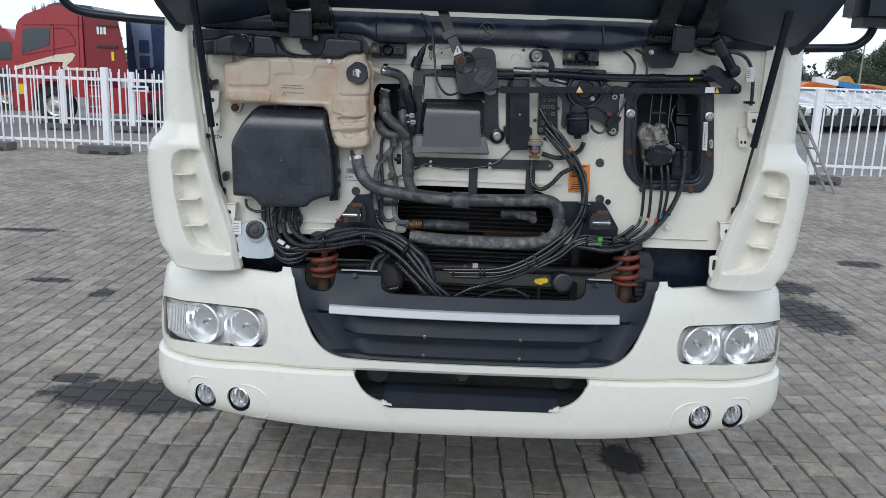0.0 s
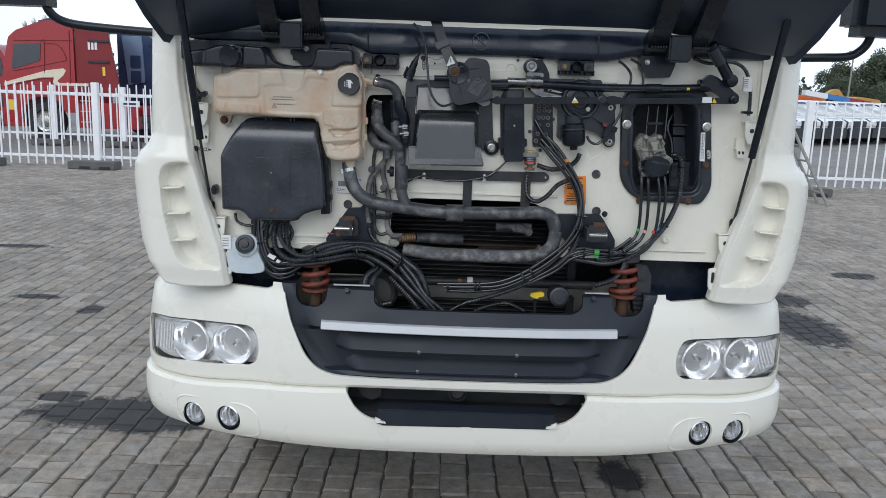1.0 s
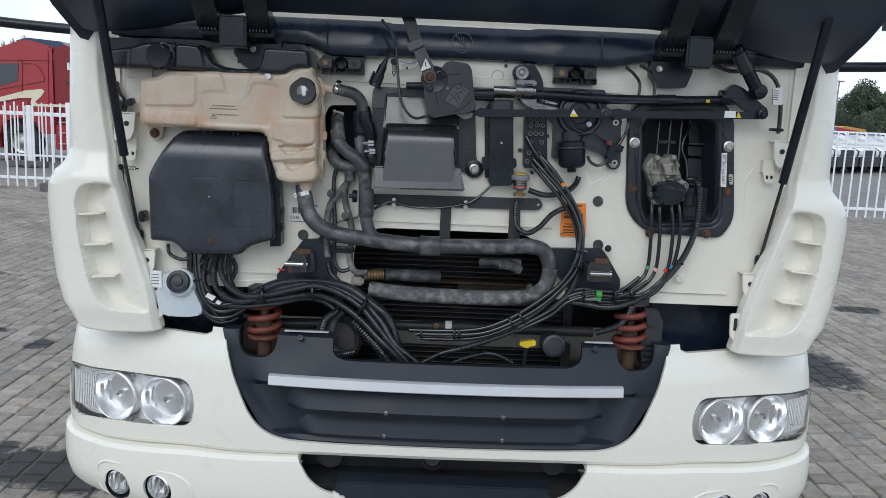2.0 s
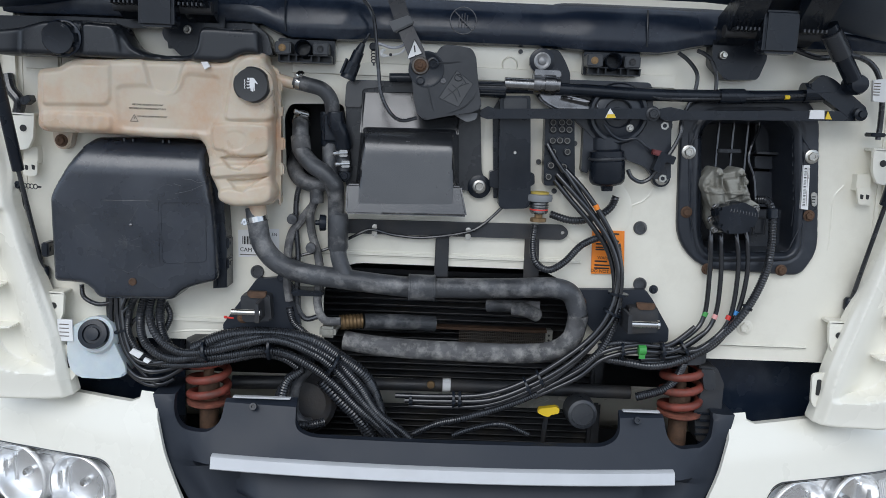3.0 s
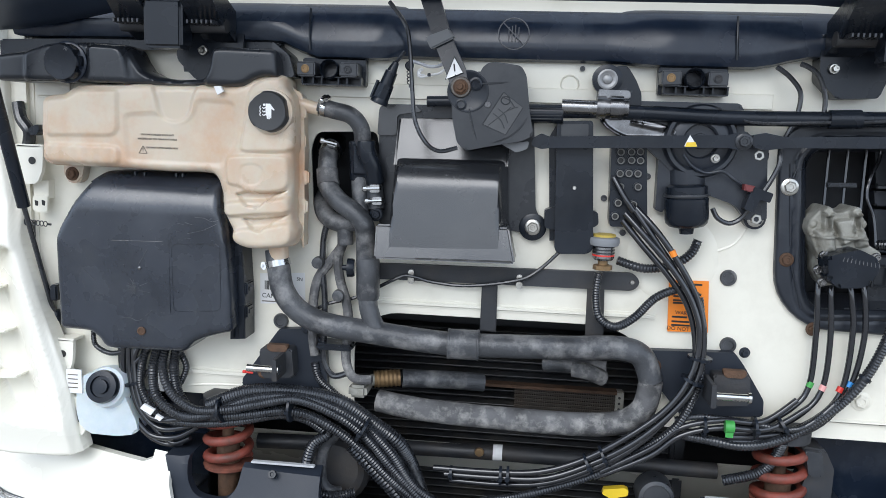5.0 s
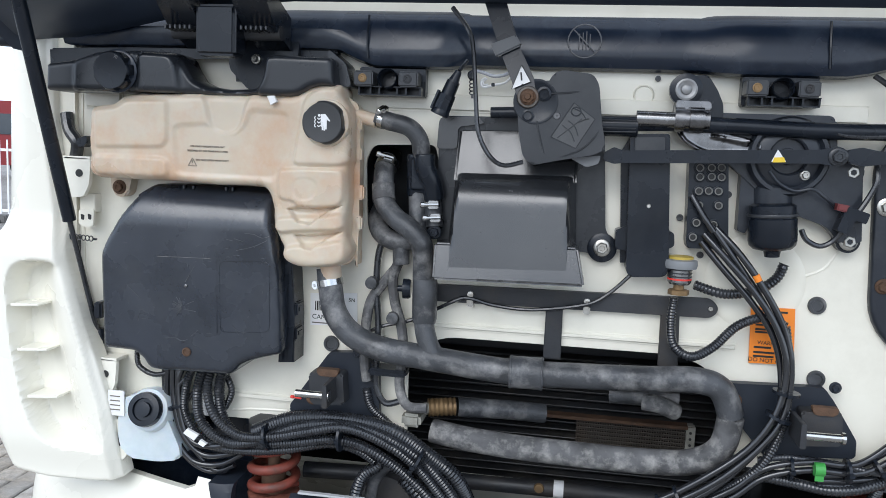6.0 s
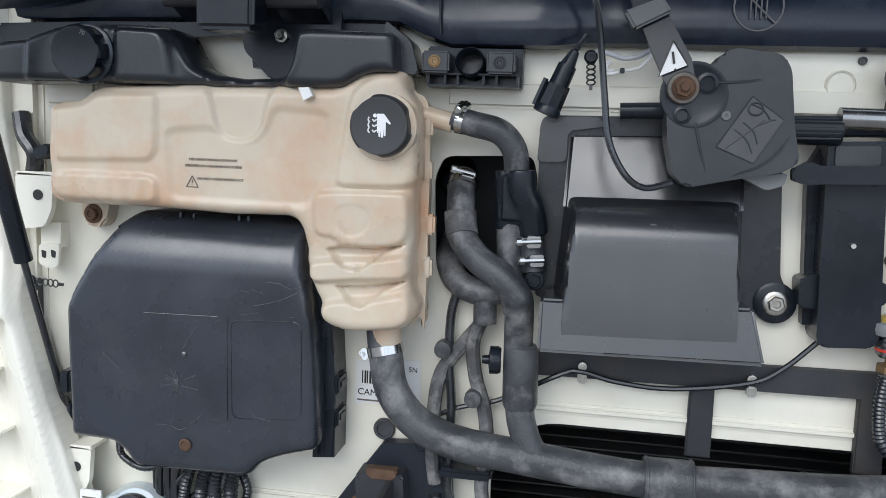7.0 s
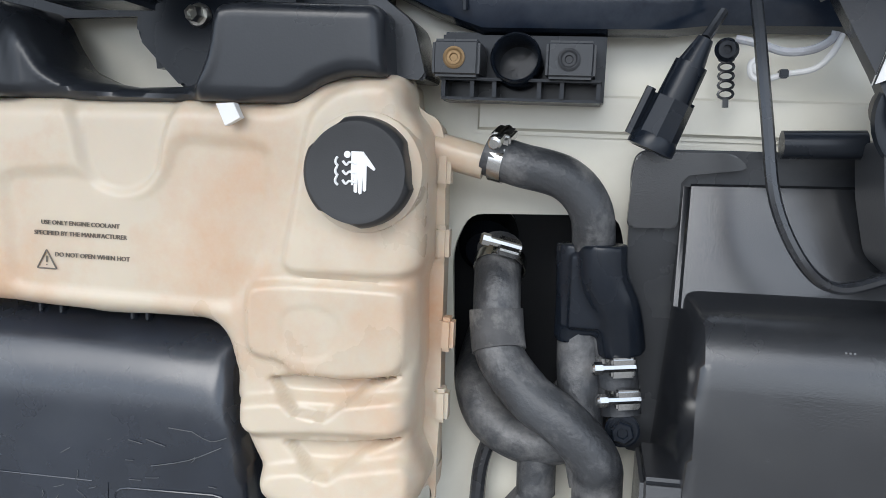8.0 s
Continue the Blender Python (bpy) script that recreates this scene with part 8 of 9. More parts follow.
runs = []
runs.append(("rib", [(-0.684, -0.035, 1.276), (-0.693, -0.045, 1.226), (-0.683, -0.05, 1.169), (-0.633, -0.055, 1.135), (-0.57, -0.06, 1.142), (-0.49, -0.065, 1.18), (-0.411, -0.07, 1.196), (-0.334, -0.07, 1.187), (-0.258, -0.06, 1.147), (-0.202, -0.05, 1.091), (-0.157, -0.03, 1.015), (-0.099, 0, 0.957), (-0.025, 0.04, 0.872)], 0.0105))
runs.append(("rib", [(-0.669, -0.03, 1.275), (-0.673, -0.045, 1.233), (-0.653, -0.055, 1.184), (-0.603, -0.06, 1.152), (-0.533, -0.07, 1.159), (-0.465, -0.075, 1.177), (-0.387, -0.08, 1.194), (-0.311, -0.075, 1.169), (-0.251, -0.065, 1.125), (-0.191, -0.045, 1.046), (-0.14, -0.02, 0.979), (-0.075, 0.03, 0.889)], 0.0095))
runs.append(("rib", [(-0.647, -0.03, 1.276), (-0.651, -0.04, 1.226), (-0.635, -0.045, 1.169), (-0.583, -0.055, 1.139), (-0.503, -0.06, 1.147), (-0.413, -0.065, 1.164), (-0.346, -0.065, 1.152), (-0.27, -0.055, 1.102), (-0.203, -0.04, 1.03), (-0.146, -0.01, 0.967), (-0.074, 0.04, 0.87)], 0.0105))
runs.append(("rib", [(-0.708, -0.03, 1.273), (-0.721, -0.035, 1.233), (-0.72, -0.04, 1.176), (-0.677, -0.045, 1.126), (-0.608, -0.05, 1.118), (-0.516, -0.055, 1.13), (-0.427, -0.055, 1.151), (-0.372, -0.05, 1.143), (-0.34, -0.04, 1.12)], 0.009))
runs.append(("rib", [(-0.575, -0.045, 1.157), (-0.494, -0.05, 1.193), (-0.392, -0.055, 1.201), (-0.303, -0.055, 1.188), (-0.238, -0.045, 1.145), (-0.193, -0.035, 1.109), (-0.169, -0.01, 1.059), (-0.15, 0.03, 0.98), (-0.127, 0.08, 0.874)], 0.0150))
runs.append(("rib", [(-0.646, -0.02, 1.255), (-0.634, -0.02, 1.226), (-0.642, -0.025, 1.198), (-0.651, -0.03, 1.187)], 0.007))
runs.append(("rib", [(-0.833, -0.02, 1.289), (-0.826, -0.025, 1.261), (-0.792, -0.03, 1.247), (-0.759, -0.03, 1.254)], 0.0055))
runs.append(("plain", [(-0.752, -0.03, 1.272), (-0.748, -0.035, 1.209), (-0.728, -0.04, 1.14), (-0.686, -0.04, 1.099), (-0.627, -0.045, 1.107), (-0.574, -0.05, 1.132)], 0.006))
runs.append(("plain", [(-0.763, -0.03, 1.271), (-0.763, -0.03, 1.195), (-0.743, -0.035, 1.126), (-0.706, -0.035, 1.081), (-0.649, -0.035, 1.08), (-0.601, -0.04, 1.109)], 0.006))
runs.append(("plain", [(-0.741, -0.03, 1.272), (-0.733, -0.04, 1.188), (-0.71, -0.045, 1.131), (-0.664, -0.05, 1.12), (-0.605, -0.055, 1.136)], 0.006))
runs.append(("plain", [(-0.728, -0.03, 1.272), (-0.739, -0.035, 1.233), (-0.735, -0.035, 1.162), (-0.707, -0.03, 1.103), (-0.665, -0.025, 1.063), (-0.623, -0.03, 1.079)], 0.0055))
runs.append(("plain", [(-0.772, -0.025, 1.269), (-0.771, -0.025, 1.217), (-0.76, -0.03, 1.153), (-0.724, -0.03, 1.088), (-0.683, -0.025, 1.06), (-0.642, -0.02, 1.062)], 0.0055))
runs.append(("plain", [(-0.664, -0.03, 1.275), (-0.688, -0.03, 1.233), (-0.717, -0.03, 1.208), (-0.737, -0.03, 1.16)], 0.0045))
runs.append(("plain", [(-0.695, -0.035, 1.275), (-0.718, -0.035, 1.251), (-0.742, -0.035, 1.221), (-0.752, -0.03, 1.183)], 0.0045))
loom("cable_loom", "thick bundle of corrugated black cables below the fuse box", runs, [([(-0.542, -0.065, 1.157)][0], (1, 0, 0.2), 0.024), ([(-0.398, -0.07, 1.173)][0], (1, 0, 0), 0.026), ([(-0.257, -0.065, 1.137)][0], (1, 0.1, -0.6), 0.026), ([(-0.742, -0.035, 1.19)][0], (0.2, 0, -1), 0.018)])
for o in ([(-0.706, 1.156), (-0.683, 1.145), (-0.692, 1.133), (-0.714, 1.146)], [(-0.679, 1.136), (-0.666, 1.129), (-0.673, 1.122), (-0.684, 1.128)]):
    g = thing("cable_tag", (o[0][0], -0.06, o[0][1]), "small white cable tag", "tag", "cable tags")
    child("tag", plate(o, -0.062, -0.056), PAPER, g)

runs = []
runs.append(("plain", [(0.222, -0.045, 1.583), (0.264, -0.06, 1.539), (0.312, -0.065, 1.486), (0.348, -0.07, 1.432), (0.366, -0.075, 1.372), (0.358, -0.08, 1.299), (0.321, -0.08, 1.232), (0.253, -0.08, 1.171), (0.173, -0.075, 1.116), (0.09, -0.07, 1.082), (-0.006, -0.06, 1.07), (-0.115, -0.05, 1.065)], 0.0058))
runs.append(("plain", [(0.241, -0.045, 1.594), (0.283, -0.06, 1.55), (0.326, -0.065, 1.492), (0.36, -0.065, 1.432), (0.375, -0.07, 1.371), (0.37, -0.075, 1.292), (0.337, -0.078, 1.232), (0.269, -0.078, 1.162), (0.189, -0.072, 1.108), (0.101, -0.07, 1.07), (0.005, -0.06, 1.059), (-0.093, -0.05, 1.054)], 0.0058))
runs.append(("plain", [(0.234, -0.045, 1.597), (0.274, -0.055, 1.543), (0.325, -0.055, 1.474), (0.355, -0.06, 1.42), (0.372, -0.065, 1.359), (0.367, -0.07, 1.285), (0.329, -0.07, 1.217), (0.266, -0.07, 1.147), (0.185, -0.065, 1.093), (0.102, -0.06, 1.056), (0.015, -0.05, 1.042), (-0.083, -0.04, 1.038)], 0.0058))
runs.append(("plain", [(0.219, -0.04, 1.569), (0.256, -0.05, 1.527), (0.305, -0.055, 1.474), (0.345, -0.055, 1.418), (0.363, -0.06, 1.351), (0.361, -0.065, 1.277), (0.32, -0.065, 1.209), (0.257, -0.065, 1.136), (0.176, -0.06, 1.08), (0.091, -0.05, 1.042)], 0.0058))
runs.append(("rib", [(0.364, -0.055, 1.435), (0.375, -0.06, 1.357), (0.372, -0.065, 1.272), (0.341, -0.07, 1.195), (0.289, -0.06, 1.143), (0.208, -0.055, 1.085), (0.124, -0.05, 1.044), (0.038, -0.04, 1.011), (-0.018, -0.01, 0.984), (-0.078, 0.03, 0.937)], 0.0085))
runs.append(("plain", [(0.198, -0.04, 1.647), (0.22, -0.05, 1.61), (0.236, -0.05, 1.588)], 0.0058))
runs.append(("plain", [(0.555, -0.05, 1.252), (0.493, -0.065, 1.211), (0.418, -0.07, 1.21), (0.346, -0.072, 1.191), (0.298, -0.068, 1.147), (0.207, -0.06, 1.088)], 0.0055))
runs.append(("plain", [(0.578, -0.05, 1.24), (0.505, -0.065, 1.198), (0.42, -0.07, 1.196), (0.348, -0.07, 1.175), (0.295, -0.065, 1.128), (0.198, -0.055, 1.073)], 0.0055))
runs.append(("rib", [(0.629, -0.05, 1.256), (0.559, -0.06, 1.2), (0.461, -0.065, 1.209), (0.387, -0.066, 1.213), (0.336, -0.066, 1.204)], 0.006))
runs.append(("rib", [(0.54, -0.045, 1.17), (0.533, -0.03, 1.129), (0.507, -0.02, 1.093), (0.446, -0.01, 1.068)], 0.0105))
runs.append(("rib", [(0.02, -0.02, 0.961), (0.078, -0.02, 0.984), (0.137, -0.02, 0.993), (0.201, 0, 0.961)], 0.007))
loom("air_line_loom", "bundle of glossy black air lines sweeping across the bay", runs, [([(0.371, -0.07, 1.326)][0], (0.1, 0, 1), 0.021), ([(0.361, -0.072, 1.283)][0], (0.4, 0, 1), 0.021), ([(0.182, -0.07, 1.106)][0], (1, 0, 0.5), 0.020), ([(0.21, -0.07, 1.124)][0], (1, 0, 0.5), 0.020), ([(0.031, -0.06, 1.065)][0], (1, 0, 0), 0.017), ([(0.017, -0.06, 1.064)][0], (1, 0, 0), 0.017), ([(-0.08, -0.05, 1.057)][0], (1, 0, 0), 0.013), ([(0.533, -0.055, 1.203)][0], (1, 0, 0.6), 0.022), ([(0.389, -0.065, 1.195)][0], (1, 0, 0), 0.020), ([(0.481, -0.065, 1.199)][0], (1, 0, 0.1), 0.020)])
a, b = [(0.424, -0.078, 1.202), (0.44, -0.078, 1.202)]
g = thing("green_tape", (a[0], a[1], a[2]), "band of bright green tape round the cables", "tape")
child("band", tube([a, b], 0.0115, 14), GREEN, g)
child("flag", box(a[0] + 0.001, b[0] - 0.001, -0.084, -0.082, a[2] - 0.019, a[2] - 0.006), GREEN, g, "loose end of the tape")
q = [(0.309, -0.068, 1.517)][0]
g = thing("cable_mark", tuple(q), "orange and white mark on an air line", "tag")
child("mark", tube([(q[0] - 0.002, q[1], q[2] + 0.004), (q[0] + 0.003, q[1], q[2] - 0.006)], 0.0062, 10), ORANGE, g)

# ---- small fittings at the sides ----
for o, holes in (([(-0.951, 1.563), (-0.919, 1.565), (-0.921, 1.532), (-0.936, 1.529), (-0.952, 1.534)], ((-0.943, 1.548), (-0.928, 1.549))), ([(0.896, 1.578), (0.928, 1.58), (0.933, 1.543), (0.904, 1.541)], ((0.909, 1.558), (0.922, 1.558)))):
    g = thing("sheet_bracket", (o[0][0], 0, o[0][1]), "small cream sheet-metal bracket with two holes", "bracket", "side brackets")
    child("tab", plate(rounded(o, 0.004), -0.026, -0.02, 0.001), WALLPAINT, g)
    child("arm", plate([(o[0][0], o[0][1] + 0.03), (o[1][0], o[1][1] + 0.03), (o[1][0], o[1][1] - 0.006), (o[0][0], o[0][1] - 0.006)], -0.022, 0.0, 0.001), WALLPAINT, g)
    # the two holes are black plates that paint the dark inside
    for h in holes:
        child("hole", plate(rounded([(h[0] - 0.004, h[1] + 0.007), (h[0] + 0.004, h[1] + 0.005), (h[0] + 0.003, h[1] - 0.005), (h[0] - 0.003, h[1] - 0.004)], 0.002), -0.0265, -0.0255), INK, g)
g = thing("side_lead", (0.93, -0.04, 1.7), "black lead with a white cable tag by the pillar", "wiring")
child("lead", tube([(0.714, -0.05, 1.869), (0.768, -0.05, 1.854), (0.828, -0.05, 1.862), (0.871, -0.05, 1.852), (0.898, -0.05, 1.825), (0.916, -0.045, 1.776), (0.922, -0.04, 1.719), (0.921, -0.04, 1.686)], 0.006, 10), CABLE, g)
child("tag", plate(rounded([(0.885, 1.812), (0.912, 1.816), (0.917, 1.766), (0.888, 1.767)], 0.003), -0.060, -0.052, 0.002), PAPER, g, "white cable tag")
for k in range(5):
    q = (0.895, 1.805)
    child("tag_bar", box(q[0] - 0.008, q[0] + 0.006, -0.0608, -0.0598, q[1] - 0.006 * k - 0.001, q[1] - 0.006 * k + 0.001), GREYINK, g)
child("clip", box(*(lambda a, b: (a[0], b[0], -0.05, -0.02, b[1], a[1]))((0.9, 1.701), (0.933, 1.692)), 0.002), BLACKP, g)
g = thing("side_lead", (-0.93, -0.03, 1.65), "black lead with a plug behind the gas strut", "wiring")
child("lead", tube([(-0.978, -0.02, 1.748), (-0.969, -0.025, 1.716), (-0.95, -0.03, 1.692), (-0.96, -0.02, 1.665)], 0.012, 10), CABLE, g)
child("plug", plate(rounded([(-0.942, 1.699), (-0.922, 1.707), (-0.918, 1.694), (-0.931, 1.684), (-0.941, 1.686)], 0.003), -0.045, -0.02, 0.004), BLACKP, g)
for o in ([(-0.967, 1.508), (-0.963, 1.508), (-0.965, 1.257), (-0.976, 1.256)],):
    child("edge_trim", plate(o, -0.02, -0.002, 0.001), CABLE, g)

# ---- plug and springs near the cowl ----
pl = thing("hanging_plug", (-0.2, -0.05, 1.8), "black electrical plug hanging below the cowl", "plug")
q = [(-0.207, -0.065, 1.842), (-0.215, -0.065, 1.825), (-0.226, -0.065, 1.806), (-0.236, -0.065, 1.773)]
child("cable", tube([(q[0][0] + 0.012, -0.05, q[0][2] + 0.02), q[0]], 0.0035, 8), CABLE, pl)
child("boot", tube([q[0], q[1]], 0.0055, 12, r_end=0.0095), BLACKP, pl)
ax_ = (Vector(q[3]) - Vector(q[1])).normalized()
child("sleeve", tube([q[1], Vector(q[1]) + ax_ * 0.030], 0.0115, 12, r_end=0.0125), BLACKP, pl)
child("plug", tube([Vector(q[1]) + ax_ * 0.026, Vector(q[3])], 0.0145, 8, r_end=0.0155), BLACKP, pl)
child("socket", lathe([(0.0150, -0.004), (0.0165, 0.0), (0.0165, 0.006), (0.013, 0.007), (0.012, -0.004), (0, -0.004)], q[3], ax_, 18), BLACKP, pl)
side_ = ax_.cross(Vector((0, 1, 0))).normalized()
for k in (-1, 1):
    c = Vector(q[2]) + side_ * 0.014 * k + ax_ * 0.018
    child("lock_rib", tube([c - ax_ * 0.016, c + ax_ * 0.018], 0.0035, 6), BLACKP, pl)
for px, pts in ((0, [(-0.188, -0.03, 1.837), (-0.186, -0.03, 1.799)]), (1, [(-0.959, -0.03, 1.51), (-0.911, -0.03, 1.507)])):
    g = thing("cable_strap", tuple(pts[0]), "black perforated plastic strap", "strap", "perforated straps")
    a, b = Vector(pts[0]), Vector(pts[1])
    n = 6
    d = (b - a) / n
    s = d.cross(Vector((0, 1, 0))).normalized() * 0.0052
    for k in range(n - 1):
        c = a + d * (k + 0.5)
        loop = [c + d * 0.5 * math.cos(t * math.pi / 6) + s * math.sin(t * math.pi / 6) for t in range(13)]
        child("loop", tube(loop, 0.0011, 5, smooth_line=False), CABLE, g)
    child("tab", tube([b - d, b], 0.0028, 4), CABLE, g)
    child("rivet", lathe([(0.0075, -0.002), (0.0085, 0.001), (0.0060, 0.004), (0.0032, 0.004), (0.0028, 0.001), (0, 0.001)], a - d * 0.35, (0, -1, 0), 18), BLACKP, g)
g = thing("clear_tube", (-0.13, -0.03, 1.83), "thin clear washer tube in a loop", "tube")
child("tube", tube([(-0.182, -0.03, 1.847), (-0.167, -0.035, 1.843), (-0.15, -0.035, 1.838), (-0.132, -0.035, 1.84), (-0.119, -0.03, 1.848), (-0.117, -0.03, 1.853)], 0.0030, 10), GREYTUBE, g)
child("coil", tube([(-0.164, -0.03, 1.835), (-0.171, -0.03, 1.83), (-0.17, -0.032, 1.821), (-0.162, -0.034, 1.819), (-0.148, -0.034, 1.823), (-0.13, -0.034, 1.827), (-0.119, -0.034, 1.838), (-0.113, -0.03, 1.851)], 0.0022, 10), PAPER, g)
child("coil", tube([(-0.162, -0.028, 1.834), (-0.168, -0.03, 1.829), (-0.167, -0.034, 1.823), (-0.159, -0.034, 1.823)], 0.0020, 8), PAPER, g)
child("clip", box(*(lambda p: (p[0] - 0.003, p[0] + 0.003, -0.039, -0.030, p[1] - 0.003, p[1] + 0.003))((-0.15, 1.823)), 0.0008), BLACKP, g)

# cowl: left shroud with knob, brackets and prohibition mark
SHROUD = [(-0.964, 1.835), (-0.9, 1.844), (-0.86, 1.857), (-0.78, 1.862), (-0.713, 1.859), (-0.702, 1.85), (-0.693, 1.832), (-0.68, 1.813), (-0.656, 1.803), (-0.613, 1.798), (-0.569, 1.8), (-0.551, 1.809), (-0.545, 1.824), (-0.543, 1.844), (-0.536, 1.855), (-0.524, 1.858), (-0.424, 1.856), (-0.418, 1.851), (-0.415, 1.808), (-0.441, 1.809), (-0.46, 1.803), (-0.481, 1.788), (-0.544, 1.789), (-0.628, 1.787), (-0.718, 1.788), (-0.818, 1.788), (-0.966, 1.787)]
LEFT_BLOCK = [(-0.778, 1.858), (-0.717, 1.855), (-0.708, 1.842), (-0.702, 1.814), (-0.699, 1.78), (-0.782, 1.778)]
RIGHT_BLOCK = [(-0.544, 1.852), (-0.527, 1.86), (-0.416, 1.86), (-0.41, 1.804), (-0.555, 1.777)]
KNOB_WELL = [(-0.904, 1.846), (-0.86, 1.86), (-0.786, 1.861), (-0.782, 1.778), (-0.909, 1.774)]
TROUGH = [(-0.709, 1.862), (-0.695, 1.832), (-0.68, 1.809), (-0.656, 1.797), (-0.613, 1.792), (-0.566, 1.794), (-0.546, 1.805), (-0.539, 1.824), (-0.534, 1.864)]


def shroud_face(X, Z, d):
    h = 0.012 * raised(X, Z, LEFT_BLOCK, 0.012, 0.012) + 0.014 * raised(X, Z, RIGHT_BLOCK, 0.014, 0.012)
    h += 0.006 * raised(X, Z, KNOB_WELL, 0.010, 0.010)
    h -= 0.010 * raised(X, Z, TROUGH, 0.012, 0.012)
    lip = np.abs(outline_distance(X, Z, rounded(TROUGH, 0.01, 3))[0])
    h += 0.004 * np.exp(-(lip / 0.005) ** 2)
    return -0.100 - h + edge_drop(d, 0.010)


child("lower_shroud", moulded(rounded(SHROUD, 0.004, 3), shroud_face, -0.03, 0.0032), SHROUDP, cowl, "lower dark shroud with a filler knob", 50)
child("shroud_end", plate(rounded([(-0.438, 1.874), (-0.405, 1.849), (-0.394, 1.809), (-0.436, 1.812)], 0.006), -0.075, -0.02, 0.008, 3), SHROUDP, cowl)
child("shroud_back", plate([(-1.025, 1.87), (-0.436, 1.885), (-0.435, 1.862), (-0.556, 1.862), (-0.57, 1.826), (-0.628, 1.817), (-0.633, 1.861), (-0.754, 1.857), (-0.754, 1.814), (-1.028, 1.809)], -0.03, -0.006, 0.003), BLACKP, cowl)
kx, kz = (-0.816, 1.823)
knob = child("knob", knurled((kx, -0.108, kz), 0.0345, 0.026, (0, -1, -0.06), 7, 0.0085, 84), BLACKP, cowl, "black twist knob with deep finger notches", 30)
child("knob_flange", lathe([(0.038, 0), (0.038, 0.004), (0.034, 0.006)], (kx, -0.107, kz), (0, -1, 0), 30), COWLP, knob)
child("knob_mark", text_bm("70", 0.008, (kx + 0.012, -0.1352, kz + 0.022), (90, 20, 0)), GREYMARK, knob)


def cowl_bracket(x0, z0):
    """A cowl bracket: two screw pads, a round socket between them and a row of open cells below."""
    b = child("vent_bracket", merge(box(x0, x0 + 0.121, -0.030, -0.004, z0 - 0.037, z0 + 0.014, 0.002), box(x0 + 0.004, x0 + 0.119, -0.060, -0.03, z0 - 0.0235, z0 - 0.0215, 0.0008)), BLACKP, cowl, "black moulded cowl bracket with two screws")
    for u in (0.0, 0.080):
        child("bracket_pad", box(x0 + u, x0 + u + 0.034, -0.070, -0.03, z0 - 0.022, z0 + 0.004, 0.0025, 3), GREYP, b)
        at = (x0 + u + 0.016, -0.070, z0 - 0.009)
        child("bracket_screw", lathe([(0.0078, 0), (0.0078, 0.0012), (0.0064, 0.0018), (0.0048, 0.0010), (0.0048, 0.0018), (0.003, 0.0018), (0.0025, 0.0005), (0, 0.0005)], at, (0, -1, 0), 18), BRASS if u == 0 else DARK, b, "worn brass screw" if u == 0 else "dark screw")
    child("socket", lathe([(0.018, -0.03), (0.018, -0.004), (0.0168, -0.002), (0.0155, -0.004), (0.014, -0.03), (0, -0.03)], (x0 + 0.0585, -0.066, z0 - 0.007), (0, -1, 0.12), 28), BLACKP, b)
    for u in (0.005, 0.026, 0.042, 0.074, 0.090, 0.1155):
        child("cell_wall", plate([(x0 + u, z0 - 0.023), (x0 + u + 0.003, z0 - 0.023), (x0 + u + 0.003, z0 - 0.035), (x0 + u, z0 - 0.035)], -0.056, -0.03), BLACKP, b)
    child("cell_floor", box(x0 + 0.005, x0 + 0.1185, -0.054, -0.03, z0 - 0.037, z0 - 0.035), BLACKP, b)
    return b


bx_, bz_ = (-0.392, 1.835)
cowl_bracket(bx_, bz_)
cowl_bracket(*(0.267, 1.836))
kx, kz = (0.003, 1.901)
ring = [(kx + 0.028 * math.cos(t * math.pi / 12), -0.0305, kz + 0.028 * math.sin(t * math.pi / 12)) for t in range(25)]
child("prohibition_ring", tube(ring, 0.0011, 6, smooth_line=False), GREYMARK, cowl, "faint moulded prohibition sign")
child("prohibition_bar", tube([(kx - 0.02, -0.0295, kz + 0.02), (kx + 0.02, -0.0325, kz - 0.02)], 0.0011, 6), GREYMARK, cowl)
for k in range(4):
    child("prohibition_palm", tube([(kx - 0.009 + 0.006 * k, -0.0312, kz - 0.014), (kx - 0.009 + 0.006 * k, -0.0312, kz + 0.012 + 0.002 * (k % 3))], 0.0009, 5), GREYMARK, cowl)

# ---- yard surroundings ----
FENCEW = mat("white_fence_paint", (0.86, 0.86, 0.86), 0.45, vary=0.04, scale=3, dirt=(0.45, 0.42, 0.38), dirt_amount=0.15, dirt_scale=2)
CONCRETE = mat("dark_concrete_foot", (0.12, 0.115, 0.11), 0.85, vary=0.15, scale=8, grain=0.4, grain_scale=60)
REDP = mat("red_truck_paint", (0.34, 0.018, 0.022), 0.3, vary=0.05, scale=2, coat=0.4, dirt=(0.12, 0.03, 0.03), dirt_amount=0.2, dirt_scale=2)
REDDARK = mat("dark_red_paint", (0.20, 0.012, 0.015), 0.4, vary=0.08, scale=2)
CREAMS = mat("cream_stripe_paint", (0.72, 0.64, 0.48), 0.35, vary=0.04)
NAVY = mat("navy_truck_paint", (0.02, 0.045, 0.10), 0.35, vary=0.08, scale=2, coat=0.2)
GREYV = mat("grey_blue_panel", (0.16, 0.22, 0.32), 0.4, vary=0.08, scale=3)
TYRE = mat("grey_black_tyre", (0.03, 0.03, 0.03), 0.8, vary=0.2, scale=10)
CARW = mat("white_car_paint", (0.80, 0.80, 0.80), 0.25, vary=0.02, scale=2, coat=0.4)
